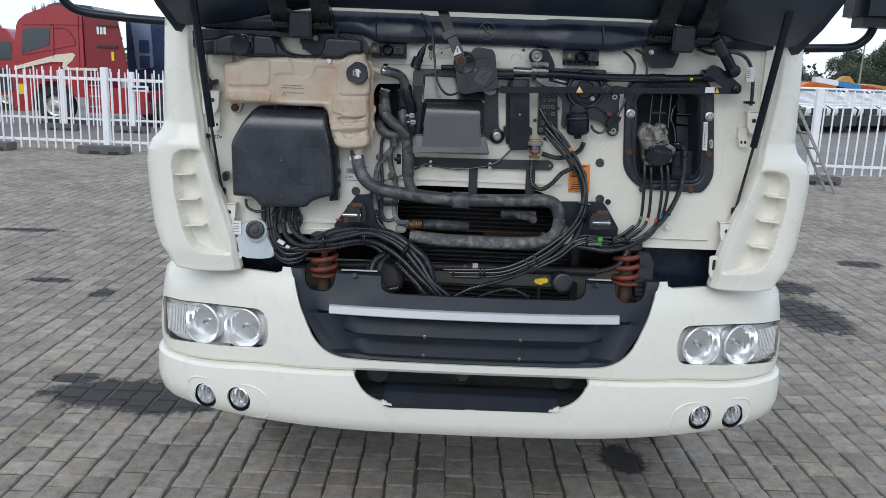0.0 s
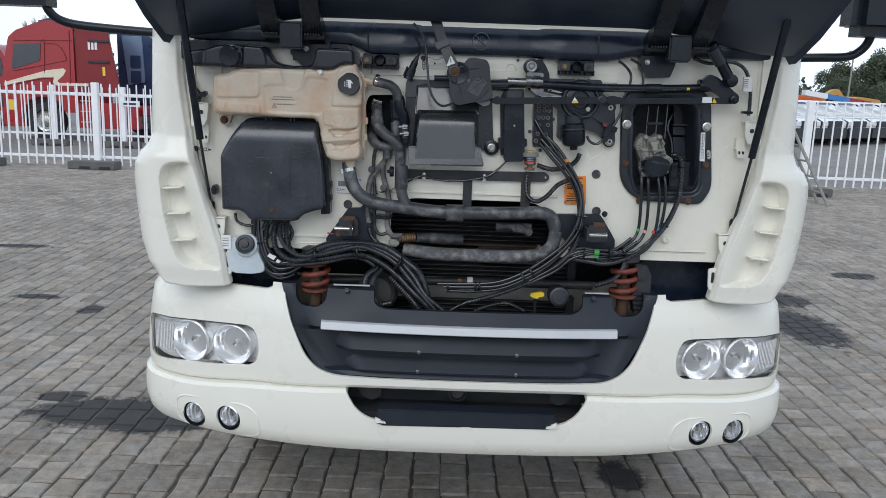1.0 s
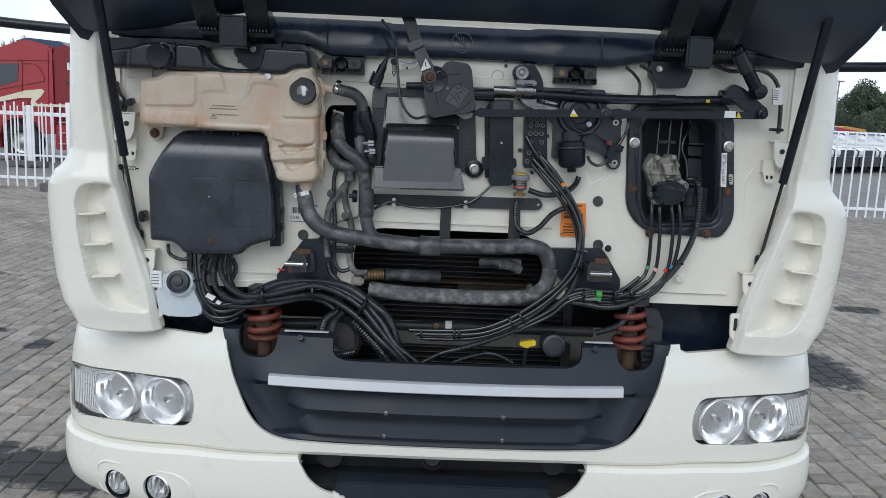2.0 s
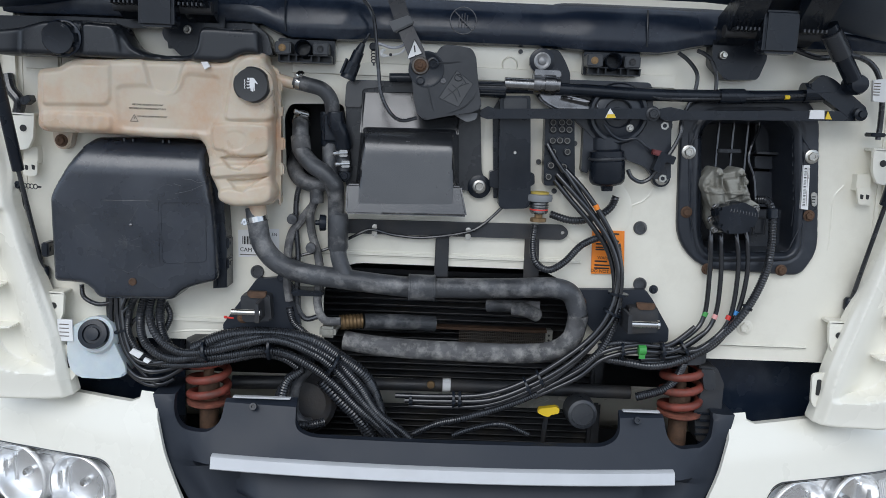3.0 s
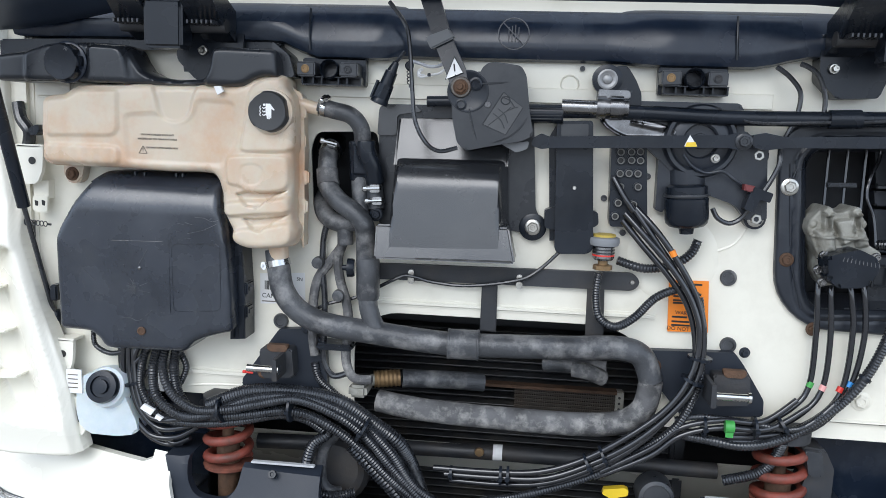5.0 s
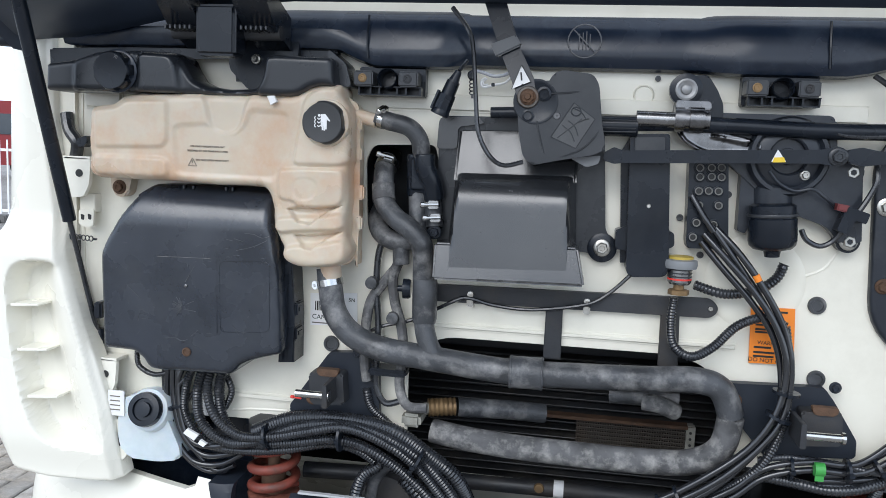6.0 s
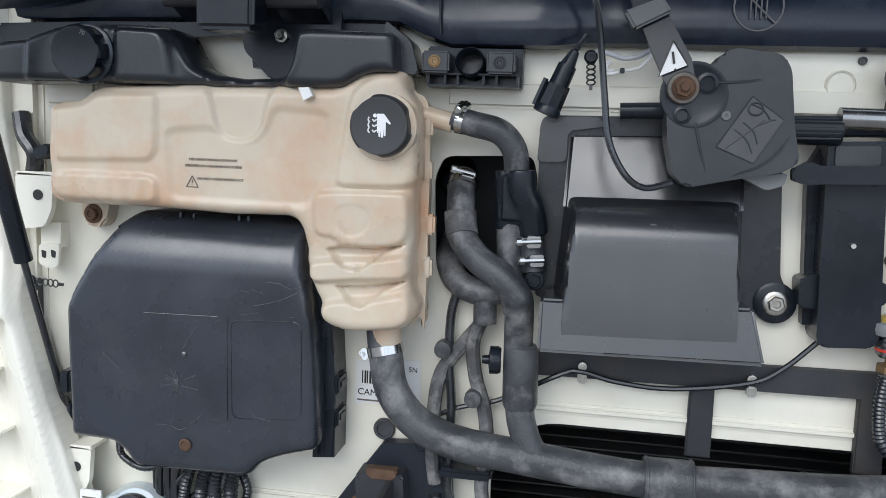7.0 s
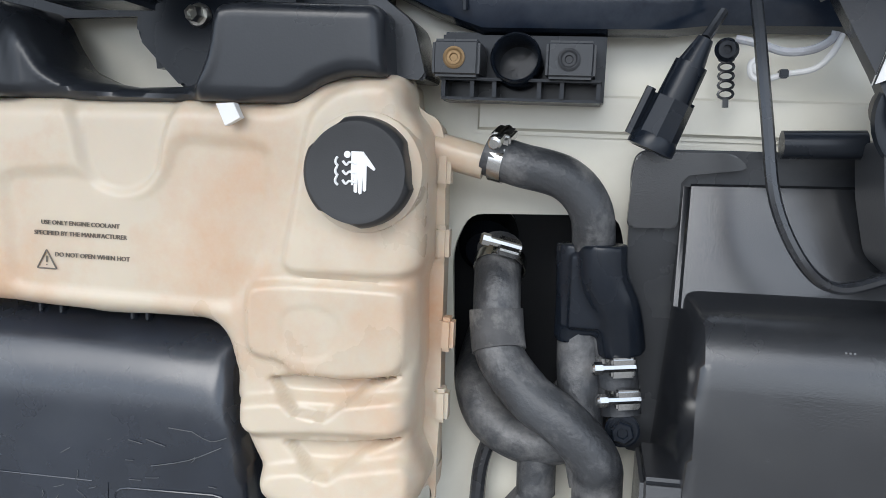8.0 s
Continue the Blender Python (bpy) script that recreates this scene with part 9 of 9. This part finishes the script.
WRAP = mat("white_transport_film", (0.82, 0.83, 0.84), 0.45, vary=0.05, scale=5, grain=0.4, grain_scale=9)
MACHY = mat("yellow_machine_paint", (0.50, 0.27, 0.06), 0.5, vary=0.08, scale=2)
MACHO = mat("orange_machine_paint", (0.72, 0.16, 0.03), 0.5, vary=0.08, scale=2)
MACHB = mat("blue_machine_paint", (0.05, 0.20, 0.48), 0.5, vary=0.08, scale=2)


def fence_run(x0, x1, y, top, low, step, posts, foot=True, far=False):
    f = thing("palisade_fence", ((x0 + x1) / 2, y, 0), "white steel picket fence panel on dark concrete feet", "fence", "yard fences")
    for z in (top - 0.2, low + 0.16):
        child("rail", box(x0, x1, y - 0.02, y + 0.02, z - 0.025, z + 0.025, 0.004), FENCEW, f)
    n = int((x1 - x0) / step)
    for k in range(n):
        x = x0 + step * (k + 0.5)
        child("picket", tube([(x, y - 0.035, low), (x, y - 0.035, top - 0.03), (x, y - 0.035, top)], 0.017, 6, smooth_line=False, r_end=0.012), FENCEW, f)
    for x in posts:
        child("post", box(x - 0.06, x + 0.06, y - 0.06, y + 0.06, 0.1, top + 0.02, 0.008), FENCEW, f)
        if foot:
            ft = child("foot", box(x - 0.45, x + 0.45, y - 0.35, y - 0.02, 0.0, 0.15, 0.015), CONCRETE, f, "dark concrete fence foot")
            # notches are solid near-black boxes, their shade put into the colour
            for k in (-0.12, 0.25):
                child("foot_notch_dark", box(x + k - 0.1, x + k + 0.1, y - 0.36, y - 0.3, 0.0, 0.06), VOID, f)
    return f


fence_run(-13.0, -6.75, 12.7, 1.60, 0.05, 0.167, (-8.95, -6.74, -11.2))
fence_run(-6.70, -4.2, 12.72, 1.60, 0.05, 0.167, (-4.4,))
fence_run(-14.5, -6.0, 17.6, 1.47, 0.12, 0.17, (-12.0, -9.9, -8.15, -6.3))
fence_run(6.72, 9.4, 12.3, 1.72, 0.16, 0.172, (6.70, 9.4))
fence_run(9.45, 13.6, 12.3, 1.72, 0.16, 0.172, (11.5, 13.6))
sg = thing("fence_sign", (-7.9, 17.5, 1.2), "small pale sign on the far fence", "sign")
child("board", box(-8.15, -7.7, 17.5, 17.52, 1.02, 1.16), PAPER, sg)
child("print_bar", box(-8.1, -7.75, 17.494, 17.499, 1.06, 1.11), NAVY, sg)

lad = thing("step_ladder", (6.2, 11.0, 0), "aluminium step ladder leaning by the fence", "ladder")
for dx, dy in ((0.0, 0.0), (0.0, 0.38)):
    child("stile", tube([(5.80, 11.05 + dy, 1.40), (6.42, 10.6 + dy, 0.02)], 0.028, 8), ALU, lad)
for k in range(5):
    u = (k + 0.6) / 5.4
    child("rung", tube([(5.80 + 0.62 * u, 11.05 - 0.45 * u, 1.40 - 1.38 * u), (5.80 + 0.62 * u, 11.43 - 0.45 * u, 1.40 - 1.38 * u)], 0.018, 8), ALU, lad)
for dy in (0.0, 0.38):
    child("rear_stile", tube([(5.80, 11.05 + dy, 1.40), (5.78, 11.9 + dy, 0.02)], 0.022, 8), ALU, lad)
child("top_step", box(5.70, 5.92, 11.0, 11.48, 1.39, 1.42, 0.006), ALU, lad)


def wheel_set(parent, x, y, r, axis=(0, -1, 0), w=0.28, inner=STEEL):
    wh = child("wheel", lathe([(r * 0.55, -w), (r * 0.97, -w), (r, -w * 0.85), (r, -0.04), (r * 0.96, 0), (r * 0.62, 0.0), (r * 0.6, -0.05), (r * 0.55, -0.06)], (x, y, r), axis, 30), TYRE, parent, "black tyre")
    child("rim", lathe([(r * 0.6, -0.05), (r * 0.55, -0.02), (r * 0.35, -0.08), (r * 0.28, -0.02), (r * 0.1, 0.0), (0, 0)], (x, y, r), axis, 24), inner, wh, "silver wheel rim")


# red long-haul tractor, seen from its side
red = thing("red_truck", (-10.3, 20.2, 0), "dark red long-haul truck with a cream stripe, parked behind the fence", "truck")
RB = [(-11.85, 0.55), (-11.92, 1.25), (-11.85, 1.9), (-11.66, 2.68), (-11.45, 2.86), (-10.75, 3.12), (-10.55, 3.14), (-9.95, 3.0), (-9.95, 0.75), (-10.3, 0.75), (-10.35, 1.0), (-10.6, 1.15), (-11.0, 1.15), (-11.3, 1.0), (-11.4, 0.55)]
child("cab", plate(rounded(RB, 0.06), 19.0, 21.4, 0.05, 3), REDP, red)
child("side_window", plate(rounded([(-11.527, 2.487), (-10.804, 2.542), (-10.849, 2.091), (-11.606, 1.843)], 0.03), 18.985, 19.02), WINDOWG, red, "side window")
child("roof_deflector", plate([(-10.9, 3.12), (-10.6, 3.2), (-9.75, 3.14), (-9.5, 2.96), (-10.7, 2.9)], 19.06, 21.3, 0.03), NAVY, red, "dark roof deflector")
child("side_deflector", plate([(-9.93, 3.0), (-9.62, 3.05), (-9.05, 2.86), (-8.78, 1.35), (-9.3, 1.2), (-9.93, 1.2)], 19.05, 19.12, 0.01), REDDARK, red, "dark red side deflector")
child("stripe", plate([(-11.829, 1.497), (-11.287, 1.665), (-10.67, 1.849), (-10.243, 1.909), (-10.171, 1.853), (-10.255, 1.718), (-10.415, 1.579), (-10.373, 1.522), (-9.6, 1.536), (-9.604, 1.462), (-10.498, 1.458), (-10.538, 1.545), (-10.5, 1.665), (-10.834, 1.652), (-11.295, 1.547), (-11.836, 1.408)], 18.984, 19.06), CREAMS, red, "cream curved stripe")
for pts in ([(-10.801, 18.985, 2.586), (-10.711, 18.985, 2.575), (-10.75, 18.985, 1.773)], [(-10.04, 18.985, 2.888), (-10.072, 18.985, 1.504)], [(-11.52, 18.985, 2.588), (-10.618, 18.985, 2.621), (-9.98, 18.985, 2.634)], [(-10.699, 18.985, 2.532), (-10.4, 18.985, 2.528), (-10.258, 18.985, 2.403), (-10.153, 18.985, 2.146), (-10.384, 18.985, 2.064), (-11.579, 18.985, 1.8)], [(-11.757, 18.98, 1.411), (-11.295, 18.98, 1.517), (-10.803, 18.98, 1.624), (-10.561, 18.98, 1.618), (-10.544, 18.98, 1.427), (-9.605, 18.98, 1.418)]):
    child("panel_gap", tube(pts, 0.008, 6), REDDARK, red)
for k in range(2):
    za, zb = [(-9.291, 2.673), (-9.294, 2.615)] if k == 0 else [(-9.32, 2.135), (-9.323, 2.076)]
    child("deflector_bar", box(za[0] - 0.28, za[0] + 0.28, 19.0, 19.06, zb[1], za[1], 0.01), DARK, red, "dark bar on the deflector")
child("number_bars", merge(*[box(-9.58 + k * 0.09, -9.52 + k * 0.09, 19.03, 19.06, 2.42, 2.62) for k in range(3)]), PAPER, red, "pale number bars")
child("side_skirt", plate(rounded([(-9.95, 1.0), (-8.6, 1.05), (-8.3, 0.95), (-8.3, 0.35), (-9.95, 0.35)], 0.04), 19.05, 19.4, 0.02), REDP, red)
child("rear_frame", box(-9.3, -6.5, 19.2, 21.0, 0.7, 0.95, 0.03), REDDARK, red)
for k in range(3):
    child("step", box(-9.85, -9.4, 19.0, 19.06, 0.5 + 0.28 * k, 0.53 + 0.28 * k), STEEL, red)
child("bumper", plate(rounded([(-11.95, 0.85), (-11.4, 0.85), (-11.35, 0.35), (-11.9, 0.32)], 0.05), 18.98, 21.4, 0.03), REDP, red)
child("marker", box(-9.22, -9.15, 19.03, 19.06, 1.75, 1.98), YELLOW, red)
child("plate_label", box(-11.75, -11.6, 18.97, 18.99, 0.78, 1.05), YELLOW, red)
for x in (-11.45, -11.2, -10.9):
    child("roof_horn", lathe([(0.05, 0), (0.06, 0.08), (0.03, 0.14), (0, 0.15)], (x, 19.5, 2.98 + (x + 11.45) * 0.3), (0, 0, 1), 12), STEEL, red)
wheel_set(red, -10.83, 19.05, 0.50)
wheel_set(red, -7.6, 19.1, 0.50)

nav = thing("navy_truck", (-8.4, 22.5, 0), "dark navy truck with a grey-blue panel behind the red one", "truck")
child("body", plate(rounded([(-9.9, 0.6), (-9.9, 3.05), (-9.1, 3.08), (-8.75, 2.8), (-8.6, 0.6)], 0.06), 21.8, 23.5, 0.05), NAVY, nav)
child("panel", plate([(-9.75, 2.95), (-9.15, 2.95), (-9.1, 1.6), (-9.6, 1.5)], 21.76, 21.82, 0.01), GREYV, nav)
for z in (2.2, 1.75):
    child("locker", plate(rounded(rect(-9.5, -9.2, z - 0.18, z + 0.18), 0.03), 21.73, 21.77, 0.008), NAVY, nav)
child("curtain", plate([(-8.7, 2.95), (-8.2, 2.6), (-8.0, 0.6), (-8.55, 0.6)], 22.0, 23.4, 0.04), NAVY, nav)
wheel_set(nav, -9.2, 21.8, 0.5)

red2 = thing("red_truck", (-15.5, 25, 0), "bright red truck cab at the far end of the row", "truck")
child("cab", plate(rounded([(-16.8, 0.5), (-16.8, 2.75), (-14.7, 2.65), (-14.35, 2.1), (-14.35, 0.5)], 0.15), 24.0, 26.2, 0.08, 3), REDP, red2)
child("windscreen", plate(rounded([(-15.6, 2.25), (-14.6, 2.25), (-14.5, 1.65), (-15.6, 1.6)], 0.06), 23.98, 24.05, 0.01), WINDOWG, red2, "windscreen")
child("grille", plate(rounded(rect(-15.4, -14.5, 0.6, 1.35), 0.06), 23.97, 24.05, 0.01), DARK, red2)
wheel_set(red2, -14.9, 24.1, 0.48)
for x, m in ((-18.6, REDP), (-21.5, REDDARK)):
    r3 = thing("red_truck", (x, 28, 0), "red truck parked in the back row", "truck")
    child("cab", plate(rounded([(x - 1.2, 0.5), (x - 1.2, 3.0), (x + 1.0, 3.0), (x + 1.2, 2.3), (x + 1.2, 0.5)], 0.15), 27.0, 29.0, 0.08), m, r3)
    child("windscreen", plate(rounded(rect(x - 0.9, x + 0.9, 1.7, 2.5), 0.08), 26.97, 27.05), WINDOWG, r3)
    wheel_set(r3, x, 27.1, 0.5)
r4 = thing("red_trailer", (-6.5, 27, 0), "red trailer behind the navy truck", "trailer")
child("body", box(-9.0, -5.0, 26.0, 28.5, 0.9, 3.15, 0.08), REDP, r4)
child("frame", box(-9.0, -5.0, 26.2, 28.3, 0.5, 0.85), DARK, r4)
wheel_set(r4, -7.5, 26.1, 0.5)


# white wrapped pick-ups in a row
def pickup(at, turn):
    c = thing("pickup_car", (0, 0, 0), "new white pick-up with film on its bonnet", "car", "parked white cars")
    side = [(-2.5, 0.45), (-2.55, 0.95), (-2.3, 1.08), (-1.3, 1.15), (-0.75, 1.70), (0.9, 1.76), (1.15, 1.2), (2.4, 1.15), (2.45, 0.5)]
    rows = []
    for x, half in ((-0.92, 0), (-0.88, 1), (0.88, 1), (0.92, 0)):
        rows.append([(x * (1 if z < 1.2 else 0.86), y, z if half else z * 0.96 + 0.03) for y, z in side])
    bm = loft(rows)
    bmesh.ops.holes_fill(bm, edges=bm.edges[:], sides=0)
    child("body", bm, CARW, c)
    child("windscreen", loft([[(-0.70, -1.25, 1.20), (0.70, -1.25, 1.20)], [(-0.62, -0.79, 1.66), (0.62, -0.79, 1.66)]], thick=0.012, back=(0, -0.7, 0.7)), WINDOWG, c, "dark windscreen").location = (0, -0.02, 0.02)
    child("bonnet_film", loft([[(-0.75, -2.3, 1.09), (0.75, -2.3, 1.09)], [(-0.72, -1.4, 1.16), (0.72, -1.4, 1.16)]], thick=0.012, back=(0, 0, 1)), WRAP, c)
    child("grille", plate(rounded(rect(-0.52, 0.52, 0.72, 0.98), 0.04), -2.6, -2.5, 0.01), DARK, c)
    child("lower_bumper", plate(rounded(rect(-0.9, 0.9, 0.28, 0.70), 0.05), -2.62, -2.3, 0.03), DARK, c)
    for k in (-1, 1):
        child("head_lamp", plate(rounded([(k * 0.55, 0.92), (k * 0.88, 0.96), (k * 0.88, 0.80), (k * 0.55, 0.78)], 0.02), -2.57, -2.45, 0.01), LAMPSILVER, c)
        child("side_glass", box(k * 0.80 - 0.01, k * 0.80 + 0.01, -0.6, 0.8, 1.25, 1.62, 0.004), WINDOWG, c)
        for yy in (-1.55, 1.5):
            wh = child("wheel", lathe([(0.22, -0.2), (0.38, -0.2), (0.39, -0.16), (0.39, -0.03), (0.36, 0.0), (0.22, 0.0), (0, -0.04)], (k * 0.93, yy, 0.39), (k, 0, 0), 22), TYRE, c)
    c.matrix_world = pose(at[0], at[1], 0, 0, 0, turn)
    return c


first = pickup((12.5, 30.6), 37)
for k in range(1, 8):
    copy_thing(first, pose(12.5 + 1.6 * k, 30.6 + 1.2 * k, 0, 0, 0, 37))
for k in range(1, 7):
    copy_thing(first, pose(9.2 + 1.6 * k, 35.0 + 1.2 * k, 0, 0, 0, 37))

# construction machines behind the cars
for x, m, boom in ((21.2, MACHO, -1), (24.6, MACHY, -1), (29.5, MACHY, 1)):
    ma = thing("excavator", (x, 46, 0), "parked excavator with its boom lowered", "machine", "parked machines")
    child("house", plate(rounded([(x - 1.5, 1.0), (x - 1.5, 2.1), (x - 0.4, 2.6), (x + 1.3, 2.4), (x + 1.5, 1.0)], 0.15), 45, 47.5, 0.1), m, ma)
    child("boom", plate(rounded([(x - 0.6, 1.9), (x + boom * 1.6, 3.1), (x + boom * 2.0, 3.05), (x + boom * 4.0, 1.6), (x + boom * 3.8, 1.4), (x + boom * 1.7, 2.7)], 0.08), 45.6, 46.2, 0.05), m, ma)
    child("tracks", box(x - 1.9, x + 1.9, 44.8, 47.6, 0.0, 0.9, 0.3, 4), TYRE, ma)
    ma.scale = (0.8, 0.8, 0.8)
    child("cab_glass", box(x + 0.2, x + 1.1, 44.95, 45.05, 1.5, 2.2), WINDOWG, ma)
bm_ = thing("crane_beam", (22.5, 44, 0), "blue, white and red painted crane beam on a stand", "machine")
for k, m in enumerate((PAPER, MACHB, REDP)):
    child("beam_section", loft([[(20.6 + 1.3 * k, 44, 2.35 - 0.18 * k), (20.6 + 1.3 * k, 44, 2.05 - 0.18 * k)], [(21.9 + 1.3 * k, 44, 2.17 - 0.18 * k), (21.9 + 1.3 * k, 44, 1.87 - 0.18 * k)]], thick=0.5), m, bm_)
child("stand", box(22.0, 22.3, 44.1, 44.4, 0.0, 1.95), DARK, bm_)

pole = thing("street_lamp", (27.0, 52, 0), "tall thin pale street lamp", "street lamp")
child("pole", tube([(27.0, 52, 0), (27.05, 52, 5.0)], 0.07, 10, r_end=0.045), ALU, pole)
child("head", box(26.75, 27.35, 51.85, 52.15, 5.0, 5.1, 0.03), ALU, pole)


# trees
# green lifted towards grey, the distance haze put into the colour
LEAF = mat("hazed_green_foliage", (0.082, 0.105, 0.065), 0.7, vary=0.5, scale=0.9, dirt=(0.12, 0.15, 0.075), dirt_amount=0.6, dirt_scale=0.6)
BARK = mat("brown_bark", (0.08, 0.06, 0.045), 0.9, vary=0.3, scale=4, grain=0.5, grain_scale=20)


def tree(name, at, height, spread, seed, label):
    rng = random.Random(seed)
    t = thing(name, (0, 0, 0), label, "tree", "trees along the yard")
    child("trunk", tube([(0, 0, 0), (0.1, 0.05, height * 0.3), (-0.05, 0.1, height * 0.7)], height * 0.028, 9, r_end=height * 0.008), BARK, t)
    centres = []
    for k in range(11):
        a = rng.uniform(0, 6.28)
        z = height * rng.uniform(0.35, 0.88)
        rr = spread * (1.05 - abs(z / height - 0.5)) * rng.uniform(0.3, 0.9)
        tip = (rr * math.cos(a), rr * math.sin(a), z)
        child("limb", tube([(0, 0, z * 0.55), (tip[0] * 0.5, tip[1] * 0.5, z * 0.8), tip], height * 0.009, 6, r_end=height * 0.003), BARK, t)
        centres.append(tip)
    for k in range(22):
        a = rng.uniform(0, 6.28)
        z = height * rng.uniform(0.2, 0.97)
        rr = spread * (1.1 - (z / height) ** 2) * rng.uniform(0.2, 0.85)
        centres.append((rr * math.cos(a), rr * math.sin(a), z))
    vs, fs = [], []
    for cx, cy, cz in centres:
        cr = spread * rng.uniform(0.22, 0.42)
        for k in range(520):
            d = Vector((rng.gauss(0, 1), rng.gauss(0, 1), rng.gauss(0, 0.8))).normalized() * cr * rng.uniform(0.55, 1.05)
            p = Vector((cx, cy, cz)) + d
            s = rng.uniform(0.10, 0.22) * height / 9
            u = Vector((rng.gauss(0, 1), rng.gauss(0, 1), rng.gauss(0, 1))).normalized()
            v = u.orthogonal().normalized()
            w = u.cross(v)
            i = len(vs)
            vs += [p - v * s, p + w * s * 0.6, p + v * s, p - w * s * 0.6]
            fs.append((i, i + 1, i + 2, i + 3))
    me = bpy.data.meshes.new("crown")
    me.from_pydata([tuple(v) for v in vs], [], fs)
    me.materials.append(LEAF)
    cr = new("crown", me)
    cr.parent = t
    t.matrix_world = pose(*at, 0, 0, rng.uniform(0, 360))
    return t


t1 = tree("leafy_tree", (61, 112, 0), 8.2, 3.8, 3, "tall dark green leafy tree behind the machines")
t2 = tree("leafy_tree", (54, 108, 0), 5.0, 3.2, 8, "rounded dark green leafy tree behind the machines")
for x, y, src_, sc in ((66, 111, t1, 1.05), (64, 116, t2, 1.5), (58, 118, t1, 0.85), (51, 120, t2, 1.0), (47.5, 116, t2, 0.9), (71, 116, t1, 1.1), (58.5, 104, t2, 0.95), (76, 118, t1, 1.05), (82, 118, t2, 1.6), (63, 103, t2, 0.9)):
    c = copy_thing(src_, pose(x, y, 0, 0, 0, x * 37 % 360))
    c.scale = (sc, sc, sc)
rng = random.Random(21)
vs, fs = [], []
for k in range(9000):
    x = rng.uniform(-120, 140)
    p = Vector((x, 150 + rng.uniform(-4, 4), abs(rng.gauss(0, 1.9)) + 0.3 + 1.2 * math.sin(x * 0.21) ** 2))
    u = Vector((rng.gauss(0, 1), rng.gauss(0, 1), rng.gauss(0, 1))).normalized()
    v = u.orthogonal().normalized()
    w = u.cross(v)
    s = rng.uniform(0.35, 0.8)
    i = len(vs)
    vs += [p - v * s, p + w * s * 0.6, p + v * s, p - w * s * 0.6]
    fs.append((i, i + 1, i + 2, i + 3))
me = bpy.data.meshes.new("woods")
me.from_pydata([tuple(v) for v in vs], [], fs)
me.materials.append(LEAF)
tagged(new("woods", me), "far low line of dark green woods", "woods", kind="stuff")

# ---- pavers ----
PW = 0.1297
GAPX, GAPY = 0.0085, 0.0075


def paver_shape(x0, x1, y0, y1, z, tilt, j):
    """A worn paver with bowed, uneven edges and a chamfered top."""
    c = 0.007
    ym = (y0 + y1) / 2
    m = [(x0 + j[0], y0 + j[1]), (x1 + j[2], y0 + j[3]), (x1 + j[8], ym + j[9]), (x1 + j[4], y1 + j[5]), (x0 + j[6], y1 + j[7]), (x0 + j[10], ym + j[11])]
    cx = (x0 + x1) / 2
    mid = [(p[0], p[1], z - 0.006) for p in m]
    top = [(p[0] + (c if p[0] < cx else -c), p[1] + (0 if k in (2, 5) else c if p[1] < ym else -c), z + tilt * (k - 2.5)) for k, p in enumerate(m)]
    return [(p[0], p[1], -0.02) for p in m] + mid + top


FACES = [(12, 13, 14, 15, 16, 17)] + [(6 + k, 6 + (k + 1) % 6, 12 + (k + 1) % 6, 12 + k) for k in range(6)] + [(k, (k + 1) % 6, 6 + (k + 1) % 6, 6 + k) for k in range(6)]


def worn(rng):
    return [rng.uniform(-0.0055, 0.0055) for _ in range(12)]


rng = random.Random(11)
fv, ff = [], []
singles = []
LENGTHS = (0.112, 0.130, 0.150, 0.200)
nx = int((PX1 - PX0) / PW) - 1
for i in range(nx):
    sx = PX0 + 0.0685 + i * PW + rng.uniform(-0.003, 0.003)
    y0 = PY0 - rng.uniform(0.0, 0.1)
    while y0 < PY1:
        n = rng.choice((0, 0, 1, 1, 1, 2, 2, 3))
        length = LENGTHS[n]
        cx, cy = sx + PW / 2, y0 + length / 2
        near = 0.0 <= cy <= 3.6 and (-2.7 <= cx <= -1.4 or 1.45 <= cx <= 2.7)
        z, tilt = rng.uniform(-0.003, 0.001), rng.uniform(-0.0006, 0.0006)
        if near and len(singles) < 300:
            singles.append((cx, cy, z, 4 * n + rng.randrange(4)))
        else:
            base = len(fv)
            fv += paver_shape(sx + GAPX / 2, sx + PW - GAPX / 2, y0 + GAPY / 2, y0 + length - GAPY / 2, z, tilt, worn(rng))
            ff += [tuple(a + base for a in f) for f in FACES]
        y0 += length
me = bpy.data.meshes.new("paver_field")
me.from_pydata(fv, [], ff)
me.materials.append(PAVERS)
field = new("paver_field", me)
field.parent = ground
tagged(field, "worn grey concrete block pavers laid in rows", "", "", "stuff")
kinds = []
for length in LENGTHS:
    for k in range(4):
        me = bpy.data.meshes.new("paver")
        me.from_pydata(paver_shape(-PW / 2 + GAPX / 2, PW / 2 - GAPX / 2, -length / 2 + GAPY / 2, length / 2 - GAPY / 2, 0, rng.uniform(-0.0006, 0.0006), worn(rng)), [], FACES)
        me.materials.append(PAVER)
        kinds.append(me)
for cx, cy, z, k in singles:
    ob = new("paver", kinds[k])
    ob.location = (cx, cy, z)
    ob.parent = ground
